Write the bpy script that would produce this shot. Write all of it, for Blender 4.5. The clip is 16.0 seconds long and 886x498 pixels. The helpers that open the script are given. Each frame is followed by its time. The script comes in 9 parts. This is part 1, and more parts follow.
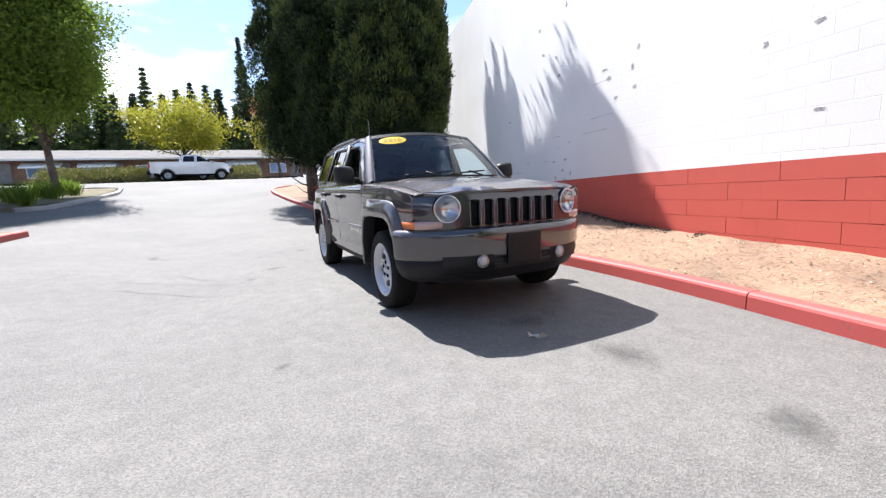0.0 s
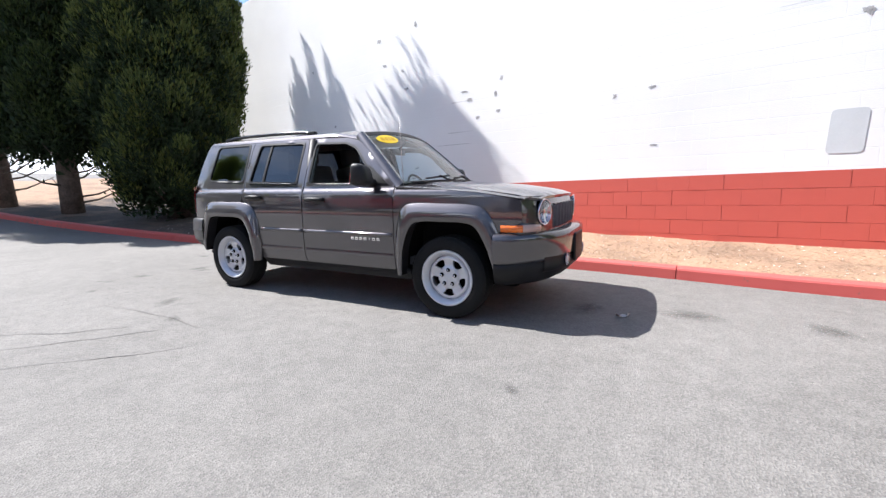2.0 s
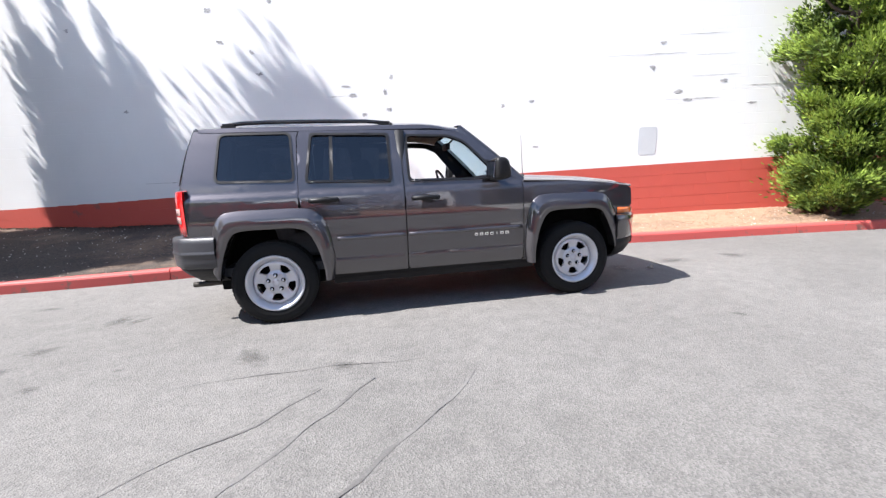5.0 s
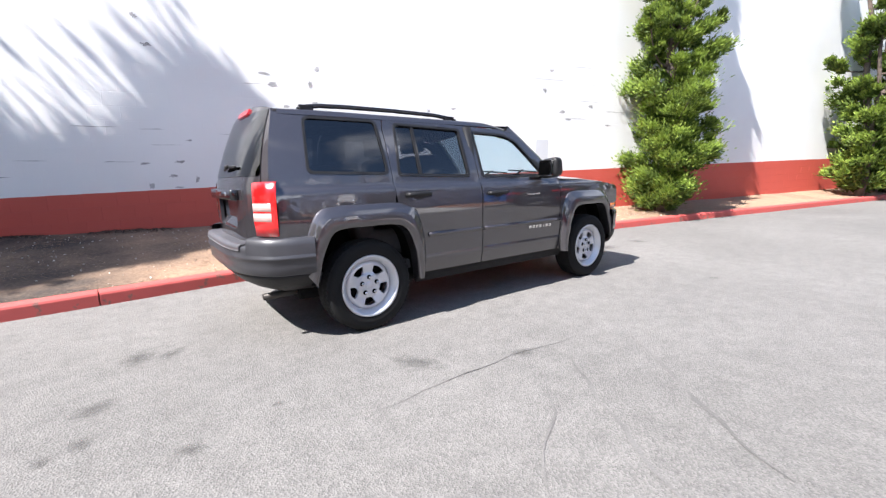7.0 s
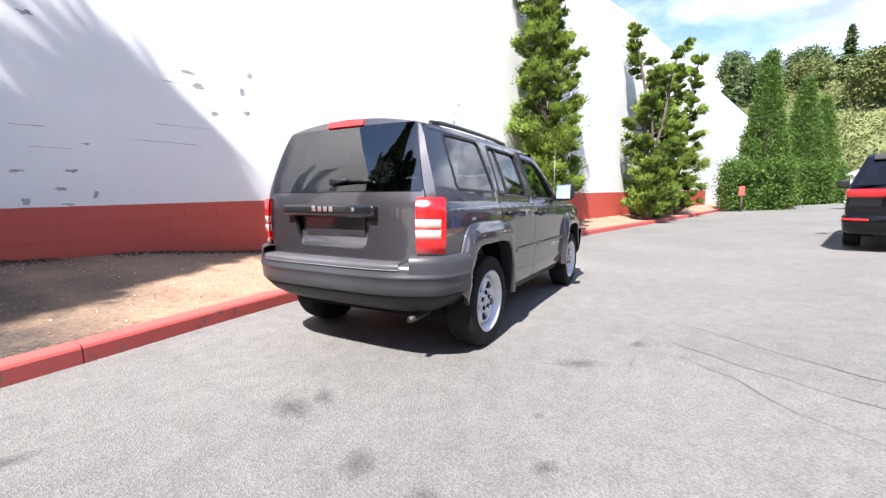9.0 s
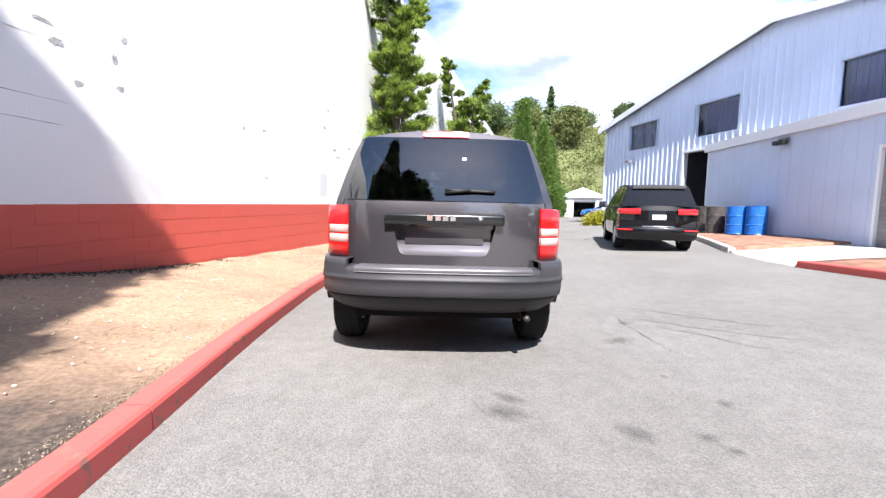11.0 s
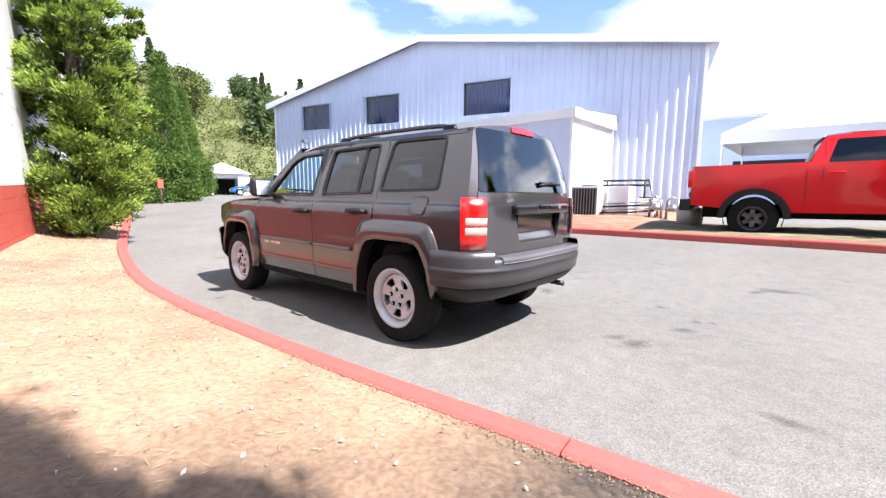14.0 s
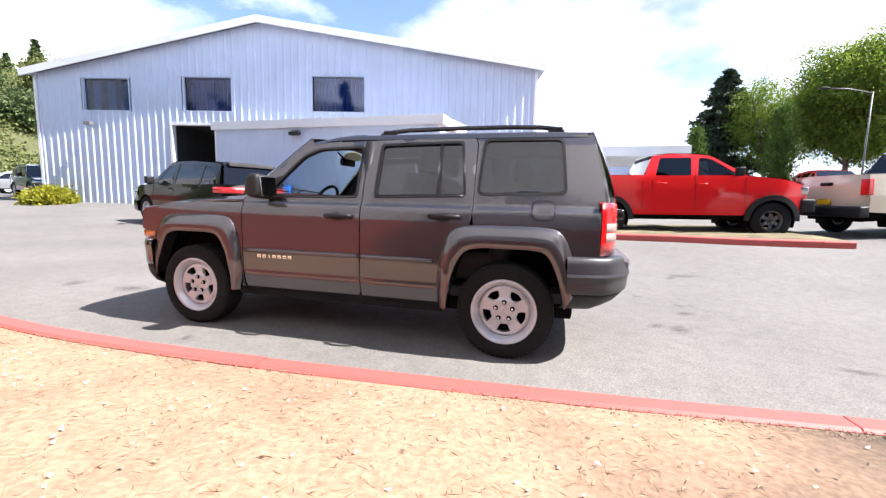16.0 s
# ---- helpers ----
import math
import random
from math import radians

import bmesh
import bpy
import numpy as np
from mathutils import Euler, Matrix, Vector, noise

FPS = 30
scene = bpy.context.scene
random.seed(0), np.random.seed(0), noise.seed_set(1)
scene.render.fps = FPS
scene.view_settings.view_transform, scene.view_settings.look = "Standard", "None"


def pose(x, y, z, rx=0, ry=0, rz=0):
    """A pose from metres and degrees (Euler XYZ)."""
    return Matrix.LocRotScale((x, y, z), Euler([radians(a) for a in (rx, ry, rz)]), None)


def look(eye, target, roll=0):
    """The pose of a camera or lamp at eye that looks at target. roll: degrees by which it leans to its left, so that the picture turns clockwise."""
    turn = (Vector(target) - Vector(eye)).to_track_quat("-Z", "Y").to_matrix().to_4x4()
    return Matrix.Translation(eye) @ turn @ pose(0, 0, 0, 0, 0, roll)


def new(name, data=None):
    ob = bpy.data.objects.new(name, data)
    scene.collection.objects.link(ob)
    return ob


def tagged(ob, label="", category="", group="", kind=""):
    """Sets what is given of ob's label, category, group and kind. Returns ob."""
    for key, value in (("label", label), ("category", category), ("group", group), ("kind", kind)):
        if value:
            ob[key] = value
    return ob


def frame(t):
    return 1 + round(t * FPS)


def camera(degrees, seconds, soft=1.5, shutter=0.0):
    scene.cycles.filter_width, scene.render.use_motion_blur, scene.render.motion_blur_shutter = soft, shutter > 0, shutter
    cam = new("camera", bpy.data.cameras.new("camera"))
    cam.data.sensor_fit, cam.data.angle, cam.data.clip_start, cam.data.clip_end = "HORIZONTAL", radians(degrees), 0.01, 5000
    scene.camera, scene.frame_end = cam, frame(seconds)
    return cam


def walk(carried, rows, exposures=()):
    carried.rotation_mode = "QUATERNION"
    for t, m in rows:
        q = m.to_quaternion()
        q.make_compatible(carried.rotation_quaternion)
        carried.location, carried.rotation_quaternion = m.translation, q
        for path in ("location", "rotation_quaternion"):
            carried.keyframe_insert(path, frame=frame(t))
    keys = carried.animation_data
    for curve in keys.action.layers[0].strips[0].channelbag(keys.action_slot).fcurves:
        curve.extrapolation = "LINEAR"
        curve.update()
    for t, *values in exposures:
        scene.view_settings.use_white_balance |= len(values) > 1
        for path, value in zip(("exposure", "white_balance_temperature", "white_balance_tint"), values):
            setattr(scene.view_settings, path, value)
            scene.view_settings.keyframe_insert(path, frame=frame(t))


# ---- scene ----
cam = camera(92.6, 16.0, soft=1.35)
PATH = [
    (0, (4.782, -1.968, 1.044), (3.008, -1.096, 0.743), -2.5),
    (0.5, (4.404, -2.539, 1.027), (2.768, -1.433, 0.708), -1.8),
    (1, (3.971, -3.067, 1.069), (2.563, -1.677, 0.781), -0.5),
    (1.5, (3.415, -3.465, 1.082), (2.238, -1.879, 0.766), -0.5),
    (2, (2.848, -3.836, 1.093), (1.932, -2.084, 0.789), -0.9),
    (2.5, (2.236, -4.092, 1.123), (1.48, -2.269, 0.8), -0.7),
    (3, (1.651, -4.299, 1.126), (1.094, -2.394, 0.875), -1.0),
    (3.5, (1.076, -4.422, 1.131), (0.733, -2.475, 0.831), -2.2),
    (3.7, (0.84, -4.444, 1.148), (0.564, -2.49, 0.823), -2.2),
    (5.8, (-1.468, -4.251, 1.122), (-0.773, -2.407, 0.778), -1.7),
    (6, (-1.679, -4.148, 1.144), (-0.934, -2.324, 0.798), -1.2),
    (6.5, (-2.176, -3.945, 1.127), (-1.189, -2.229, 0.841), -1.4),
    (7, (-2.68, -3.595, 1.112), (-1.509, -2.007, 0.777), -1.3),
    (7.5, (-3.07, -3.286, 1.095), (-1.758, -1.804, 0.811), 0.3),
    (8, (-3.49, -2.917, 1.084), (-2.02, -1.596, 0.779), -0.4),
    (8.5, (-3.828, -2.497, 1.089), (-2.251, -1.294, 0.834), 0.3),
    (8.7, (-3.984, -2.33, 1.089), (-2.337, -1.22, 0.849), 0.1),
    (10.8, (-4.913, -0.225, 1.09), (-2.926, -0.074, 0.904), 1.6),
    (11, (-4.94, 0.033, 1.072), (-2.948, 0.014, 0.898), 1.3),
    (11.5, (-4.9, 0.624, 1.052), (-2.944, 0.269, 0.83), 1.5),
    (12, (-4.711, 1.163, 1.067), (-2.803, 0.591, 0.894), 3.9),
    (12.5, (-4.605, 1.698, 1.074), (-2.844, 0.774, 0.859), 4.6),
    (13, (-4.348, 2.164, 1.061), (-2.719, 1.039, 0.775), 2.9),
    (13.5, (-4.021, 2.595, 1.074), (-2.501, 1.32, 0.822), 1.8),
    (14, (-3.665, 2.993, 1.128), (-2.366, 1.494, 0.871), 0.5),
    (14.5, (-3.211, 3.266, 1.083), (-2.094, 1.622, 0.866), 1.9),
    (15, (-2.727, 3.521, 1.092), (-1.908, 1.722, 0.789), 2.4),
    (15.5, (-2.185, 3.626, 1.101), (-1.522, 1.77, 0.762), 2.1),
    (16, (-1.659, 3.734, 1.113), (-1.137, 1.818, 0.876), 1.2),
]
EXPOSURES = [(0, 1.46, 6150, 12), (3.7, 1.48, 6150, 12), (6, 1.66, 6200, 13), (11, 1.78, 6300, 13), (14, 1.84, 6350, 14), (16, 1.78, 6400, 14)]
walk(cam, [(t, look(eye, target, roll)) for t, eye, target, roll in PATH], EXPOSURES)

# ---- light ----
SUN_DIR = Vector((-0.8, -0.08, 1.0)).normalized()      # towards the sun
world = bpy.data.worlds.new("sky")
scene.world = world
world.use_nodes = True
wn, wl = world.node_tree.nodes, world.node_tree.links
wn.clear()
sky = wn.new("ShaderNodeTexSky")
sky.sky_type = "NISHITA"
sky.sun_disc = False
sky.sun_elevation = math.asin(SUN_DIR.z)
sky.sun_rotation = math.atan2(SUN_DIR.x, SUN_DIR.y)
sky.air_density, sky.dust_density, sky.ozone_density = 1.0, 0.25, 1.3
wtc = wn.new("ShaderNodeTexCoord")
wmap = wn.new("ShaderNodeMapping")
wmap.inputs["Scale"].default_value = (1.0, 1.0, 2.4)
wnoise = wn.new("ShaderNodeTexNoise")
wnoise.inputs["Scale"].default_value = 2.1
wnoise.inputs["Detail"].default_value = 9.0
wnoise.inputs["Roughness"].default_value = 0.56
wramp = wn.new("ShaderNodeValToRGB")
wramp.color_ramp.elements[0].position, wramp.color_ramp.elements[1].position = 0.42, 0.6
cloud = wn.new("ShaderNodeMix")
cloud.data_type = "RGBA"
shade, shnoise = wn.new("ShaderNodeValToRGB"), wn.new("ShaderNodeTexNoise")     # sunlit tops and grey undersides of the cloud
shnoise.inputs["Scale"].default_value, shnoise.inputs["Detail"].default_value = 3.3, 7.0
shade.color_ramp.elements[0].position, shade.color_ramp.elements[1].position = 0.36, 0.63
shade.color_ramp.elements[0].color, shade.color_ramp.elements[1].color = (0.25, 0.28, 0.335, 1), (1, 1.03, 1.09, 1)
lift = wn.new("ShaderNodeVectorMath")
lift.operation = "SCALE"
lift.inputs["Scale"].default_value = 11.4
wl.new(wmap.outputs["Vector"], shnoise.inputs["Vector"])
wl.new(shnoise.outputs["Fac"], shade.inputs["Fac"])
wl.new(shade.outputs["Color"], lift.inputs[0])
wl.new(lift.outputs["Vector"], cloud.inputs["B"])
sundot, clear = wn.new("ShaderNodeVectorMath"), wn.new("ShaderNodeMapRange")        # the sky stands open round the sun
sundot.operation = "DOT_PRODUCT"
sundot.inputs[1].default_value = SUN_DIR
clear.inputs["From Min"].default_value, clear.inputs["From Max"].default_value = 0.62, 0.97
clear.inputs["To Max"].default_value = -0.14
wbg, wout = wn.new("ShaderNodeBackground"), wn.new("ShaderNodeOutputWorld")
wbg.inputs["Strength"].default_value = 0.082
wl.new(wtc.outputs["Generated"], wmap.inputs["Vector"])
wl.new(wmap.outputs["Vector"], wnoise.inputs["Vector"])
wsep, wlow = wn.new("ShaderNodeSeparateXYZ"), wn.new("ShaderNodeMath")   # cloud thickens towards the horizon
wlow.operation = "MULTIPLY_ADD"
wlow.inputs[1].default_value = -0.40
wadd = wn.new("ShaderNodeMath")
wadd.inputs[1].default_value = 0.155
wl.new(wtc.outputs["Generated"], wsep.inputs["Vector"])
wl.new(wsep.outputs["Z"], wlow.inputs[0])
wl.new(wnoise.outputs["Fac"], wlow.inputs[2])
wl.new(wtc.outputs["Generated"], sundot.inputs[0])
wl.new(sundot.outputs["Value"], clear.inputs["Value"])
wopen = wn.new("ShaderNodeMath")
wl.new(wlow.outputs["Value"], wopen.inputs[0])
wl.new(clear.outputs["Result"], wopen.inputs[1])
wl.new(wopen.outputs["Value"], wadd.inputs[0])
wl.new(wadd.outputs["Value"], wramp.inputs["Fac"])
wl.new(wramp.outputs["Color"], cloud.inputs["Factor"])
wl.new(sky.outputs["Color"], cloud.inputs["A"])
wl.new(cloud.outputs["Result"], wbg.inputs["Color"])
wl.new(wbg.outputs["Background"], wout.inputs["Surface"])

sun = new("sun", bpy.data.lights.new("sun", "SUN"))
sun.data.energy, sun.data.angle, sun.data.color = 4.6, radians(0.53), (1.0, 0.955, 0.89)
sun.matrix_world = look(SUN_DIR * 60, (0, 0, 0))

# ---- materials ----


def shader(name):
    m = bpy.data.materials.new(name)
    m.use_nodes = True
    t = m.node_tree
    return m, t.nodes, t.links, t.nodes["Principled BSDF"]


def lerp_rgb(c, f):
    return tuple(min(1.0, max(0.0, v * f)) for v in c[:3]) + (1,)


def stuff_mat(name, colour, rough=0.6, metal=0.0, vary=0.18, grain=40.0, blotch=2.5, bump=0.1, coat=0.0, random_tint=0.0,
              spec=0.5, second=None, sheen=0.0):
    """A surface with variation at two scales: blotches and grain, in metres."""
    m, n, l, b = shader(name)
    tc = n.new("ShaderNodeTexCoord")
    big, fine = n.new("ShaderNodeTexNoise"), n.new("ShaderNodeTexNoise")
    big.inputs["Scale"].default_value, big.inputs["Detail"].default_value = blotch, 5
    fine.inputs["Scale"].default_value, fine.inputs["Detail"].default_value = grain, 6
    ramp = n.new("ShaderNodeValToRGB")
    ramp.color_ramp.elements[0].position, ramp.color_ramp.elements[1].position = 0.32, 0.68
    ramp.color_ramp.elements[0].color = lerp_rgb(colour, 1 - vary)
    ramp.color_ramp.elements[1].color = (*second, 1) if second else lerp_rgb(colour, 1 + vary)
    mix = n.new("ShaderNodeMix")
    mix.data_type, mix.blend_type = "RGBA", "OVERLAY"
    mix.inputs["Factor"].default_value = min(1.0, vary * 1.6)
    l.new(tc.outputs["Object"], big.inputs["Vector"])
    l.new(tc.outputs["Object"], fine.inputs["Vector"])
    l.new(big.outputs["Fac"], ramp.inputs["Fac"])
    l.new(ramp.outputs["Color"], mix.inputs["A"])
    l.new(fine.outputs["Fac"], mix.inputs["B"])
    last = mix.outputs["Result"]
    if random_tint:
        info, hsv, mr = n.new("ShaderNodeObjectInfo"), n.new("ShaderNodeHueSaturation"), n.new("ShaderNodeMapRange")
        mr.inputs["To Min"].default_value, mr.inputs["To Max"].default_value = 1 - random_tint, 1 + random_tint
        l.new(info.outputs["Random"], mr.inputs["Value"])
        l.new(mr.outputs["Result"], hsv.inputs["Value"])
        l.new(last, hsv.inputs["Color"])
        last = hsv.outputs["Color"]
    l.new(last, b.inputs["Base Color"])
    rr = n.new("ShaderNodeMapRange")
    rr.inputs["To Min"].default_value, rr.inputs["To Max"].default_value = max(0.02, rough - 0.08), min(1.0, rough + 0.08)
    l.new(big.outputs["Fac"], rr.inputs["Value"])
    l.new(rr.outputs["Result"], b.inputs["Roughness"])
    b.inputs["Metallic"].default_value = metal
    b.inputs["Coat Weight"].default_value = coat
    b.inputs["Coat Roughness"].default_value = 0.03
    b.inputs["Specular IOR Level"].default_value = spec
    if bump:
        bp = n.new("ShaderNodeBump")
        bp.inputs["Strength"].default_value, bp.inputs["Distance"].default_value = bump, 0.01
        l.new(fine.outputs["Fac"], bp.inputs["Height"])
        l.new(bp.outputs["Normal"], b.inputs["Normal"])
    return m


def glass_mat(name, tint, gloss_rough=0.0, ior=1.5):
    m = bpy.data.materials.new(name)
    m.use_nodes = True
    n, l = m.node_tree.nodes, m.node_tree.links
    n.clear()
    out, mix, tr, gl, fr, pw, mr = (n.new("ShaderNode" + k) for k in ("OutputMaterial", "MixShader", "BsdfTransparent", "BsdfGlossy", "LayerWeight", "Math", "MapRange"))
    pw.operation = "POWER"
    pw.inputs[1].default_value = 4.0
    f0 = ((ior - 1) / (ior + 1)) ** 2
    mr.inputs["To Min"].default_value, mr.inputs["To Max"].default_value = f0, 0.95
    tr.inputs["Color"].default_value = (*tint, 1)
    gl.inputs["Roughness"].default_value = gloss_rough
    l.new(fr.outputs["Facing"], pw.inputs[0])
    l.new(pw.outputs["Value"], mr.inputs["Value"])
    l.new(mr.outputs["Result"], mix.inputs["Fac"])
    l.new(tr.outputs["BSDF"], mix.inputs[1])
    l.new(gl.outputs["BSDF"], mix.inputs[2])
    l.new(mix.outputs["Shader"], out.inputs["Surface"])
    return m


def car_paint(name, colour, flake=0.5, rough=0.38, coat=1.6):
    """Metallic base under a clear coat, with fine flake and faint dust."""
    m, n, l, b = shader(name)
    tc = n.new("ShaderNodeTexCoord")
    fl, du = n.new("ShaderNodeTexVoronoi"), n.new("ShaderNodeTexNoise")
    fl.inputs["Scale"].default_value = 900
    du.inputs["Scale"].default_value, du.inputs["Detail"].default_value = 3.0, 8
    mr = n.new("ShaderNodeMapRange")
    mr.inputs["To Min"].default_value, mr.inputs["To Max"].default_value = 0.75, 1.35
    mul = n.new("ShaderNodeVectorMath")
    mul.operation = "SCALE"
    mul.inputs[0].default_value = colour
    l.new(tc.outputs["Object"], fl.inputs["Vector"])
    l.new(tc.outputs["Object"], du.inputs["Vector"])
    l.new(fl.outputs["Color"], mr.inputs["Value"])
    l.new(mr.outputs["Result"], mul.inputs["Scale"])
    l.new(mul.outputs["Vector"], b.inputs["Base Color"])
    b.inputs["Metallic"].default_value = flake
    b.inputs["Roughness"].default_value = rough
    b.inputs["Coat Weight"].default_value = 1.0
    b.inputs["Coat IOR"].default_value = coat
    b.inputs["Specular IOR Level"].default_value = 0.1
    cr = n.new("ShaderNodeMapRange")
    cr.inputs["From Min"].default_value, cr.inputs["From Max"].default_value = 0.35, 0.75
    cr.inputs["To Min"].default_value, cr.inputs["To Max"].default_value = 0.02, 0.09
    l.new(du.outputs["Fac"], cr.inputs["Value"])
    l.new(cr.outputs["Result"], b.inputs["Coat Roughness"])
    return m


M_PAINT = car_paint("granite_grey_paint", (0.056, 0.052, 0.058), 0.84, 0.58, 1.85)
M_RED_PAINT = car_paint("bright_red_paint", (0.6, 0.012, 0.014), 0.0, 0.35, 1.42)
M_BLACK_PAINT = car_paint("black_paint", (0.002, 0.002, 0.003), 0.0, 0.4, 1.38)
M_TAN_PAINT = car_paint("tan_paint", (0.56, 0.49, 0.38), 0.1, 0.35)
M_WHITE_PAINT = car_paint("white_paint", (0.72, 0.73, 0.75), 0.0, 0.3)
M_BLUE_PAINT = car_paint("blue_paint", (0.02, 0.07, 0.22), 0.2, 0.3)
M_SILVER_PAINT = car_paint("silver_paint", (0.35, 0.36, 0.38), 0.6, 0.35)
M_PLASTIC = stuff_mat("black_plastic", (0.012, 0.012, 0.013), 0.5, grain=300, bump=0.08, spec=0.3)
M_TRIM_GREY = stuff_mat("grey_trim", (0.16, 0.16, 0.17), 0.45, grain=300, bump=0.05)
M_RUBBER = stuff_mat("tyre_rubber", (0.009, 0.009, 0.009), 0.85, grain=120, bump=0.25, vary=0.3, spec=0.25)
M_WHEEL = stuff_mat("silver_wheel", (0.55, 0.56, 0.59), 0.36, metal=0.45, grain=200, bump=0.02, vary=0.08)
M_DARK_WHEEL = stuff_mat("dark_wheel", (0.09, 0.09, 0.095), 0.3, metal=0.6, grain=200, bump=0.02)
M_CHROME = stuff_mat("chrome", (0.75, 0.75, 0.76), 0.08, metal=1.0, vary=0.03, bump=0.0)
M_CLOTH = stuff_mat("seat_cloth", (0.05, 0.05, 0.054), 0.9, grain=260, bump=0.3)
M_LIGHT_CLOTH = stuff_mat("light_cloth", (0.25, 0.245, 0.24), 0.9, grain=260, bump=0.2)
M_CLEAR = glass_mat("clear_glass", (0.74, 0.86, 0.9), 0.0, 1.5)
M_PRIVACY = glass_mat("privacy_glass", (0.13, 0.14, 0.155), 0.0, 1.95)
M_REAR_GLASS = glass_mat("rear_glass", (0.08, 0.088, 0.1), 0.0, 2.3)
M_INNER_FACE = bpy.data.materials.new("pane_inner_face")
M_INNER_FACE.use_nodes = True
M_INNER_FACE.node_tree.nodes.clear()
M_INNER_FACE.node_tree.links.new(M_INNER_FACE.node_tree.nodes.new("ShaderNodeBsdfTransparent").outputs[0], M_INNER_FACE.node_tree.nodes.new("ShaderNodeOutputMaterial").inputs["Surface"])
M_SIDE_GLASS = glass_mat("tinted_glass", (0.5, 0.55, 0.54), 0.0, 1.5)
M_LAMP_GLASS = glass_mat("lamp_glass", (0.95, 0.96, 0.97), 0.01, 1.45)
M_AMBER = stuff_mat("amber_lens", (0.75, 0.16, 0.015), 0.12, grain=150, bump=0.15, coat=1.0, vary=0.15)
M_RED_LENS = stuff_mat("red_lens", (0.62, 0.008, 0.008), 0.1, grain=160, bump=0.2, coat=1.0, vary=0.12)
M_CLEAR_LENS = stuff_mat("clear_lens", (0.5, 0.33, 0.3), 0.12, grain=160, bump=0.3, coat=1.0, vary=0.1)
M_REFLECTOR = stuff_mat("lamp_reflector", (0.6, 0.6, 0.63), 0.1, metal=1.0, grain=25, bump=0.5, vary=0.05)
M_YELLOW = stuff_mat("yellow_sticker", (0.85, 0.6, 0.015), 0.5, vary=0.03, bump=0.0)
M_BROWN_MARK = stuff_mat("sticker_print", (0.55, 0.33, 0.01), 0.6, vary=0.03, bump=0.0)
M_UNDER = stuff_mat("underbody", (0.006, 0.006, 0.006), 0.9, grain=60, bump=0.3, spec=0.1)
# dark lower plastic; also painted shade on the sill and rear valance
M_LOWER_DARK = stuff_mat("dark_plastic_and_shade", (0.013, 0.0128, 0.014), 0.5, grain=260, bump=0.1, spec=0.25)
M_BUMPER = stuff_mat("grey_bumper_plastic", (0.034, 0.034, 0.039), 0.38, grain=260, bump=0.06, spec=0.5)
M_STEP = stuff_mat("grey_step_plastic", (0.075, 0.073, 0.08), 0.32, grain=260, bump=0.05, spec=0.6)
M_GLOSS_BLACK = stuff_mat("gloss_black", (0.01, 0.01, 0.011), 0.2, grain=200, bump=0.0, coat=0.5)
M_PIPE = stuff_mat("sooty_pipe", (0.06, 0.055, 0.05), 0.55, metal=0.8, grain=90, bump=0.2)
M_BLACK_GLASS = glass_mat("black_glass", (0.06, 0.065, 0.07), 0.0, 1.7)
M_STEEL = stuff_mat("dull_steel", (0.35, 0.34, 0.33), 0.4, metal=0.9, grain=90, bump=0.1)

# ---- mesh helpers ----


def part(name, bm, material, parent=None, label=""):
    """Links a bmesh as one mesh object, under a thing or a part."""
    me = bpy.data.meshes.new(name)
    bm.to_mesh(me)
    bm.free()
    me.materials.append(material)
    ob = new(name, me)
    ob.parent = parent
    if label:
        ob["label"] = label
    return ob


def pane(name, bm, material, parent, out):
    """A pane with thickness, whose outer face alone mirrors and tints."""
    ob = part(name, bm, material, parent)
    ob.data.materials.append(M_INNER_FACE)
    for f in ob.data.polygons:
        f.material_index = 0 if f.normal.dot(out) > 0.3 else 1
    return ob


def thing(name, label, category, group="", kind="", at=None):
    e = new(name)
    e.empty_display_size = 0.2
    if at is not None:
        e.matrix_world = at
    return tagged(e, label, category, group, kind)


def smooth(bm, on=True):
    for f in bm.faces:
        f.smooth = on
    return bm


def add_box(bm, x0, x1, y0, y1, z0, z1, bevel=0.0, m=None):
    vs = [bm.verts.new((x, y, z)) for x in (x0, x1) for y in (y0, y1) for z in (z0, z1)]
    for q in ((0, 1, 3, 2), (4, 6, 7, 5), (0, 4, 5, 1), (2, 3, 7, 6), (0, 2, 6, 4), (1, 5, 7, 3)):
        bm.faces.new([vs[i] for i in q])
    if bevel:
        es = list({e for v in vs for e in v.link_edges})
        r = bmesh.ops.bevel(bm, geom=es, offset=bevel, segments=2, profile=0.7, affect="EDGES")
        vs = list({v for f in r["faces"] for v in f.verts} | {v for v in vs if v.is_valid})
    if m is not None:
        for v in vs:
            v.co = m @ v.co
    return vs


def box(x0, x1, y0, y1, z0, z1, bevel=0.0, m=None):
    bm = bmesh.new()
    add_box(bm, x0, x1, y0, y1, z0, z1, bevel, m)
    return bm


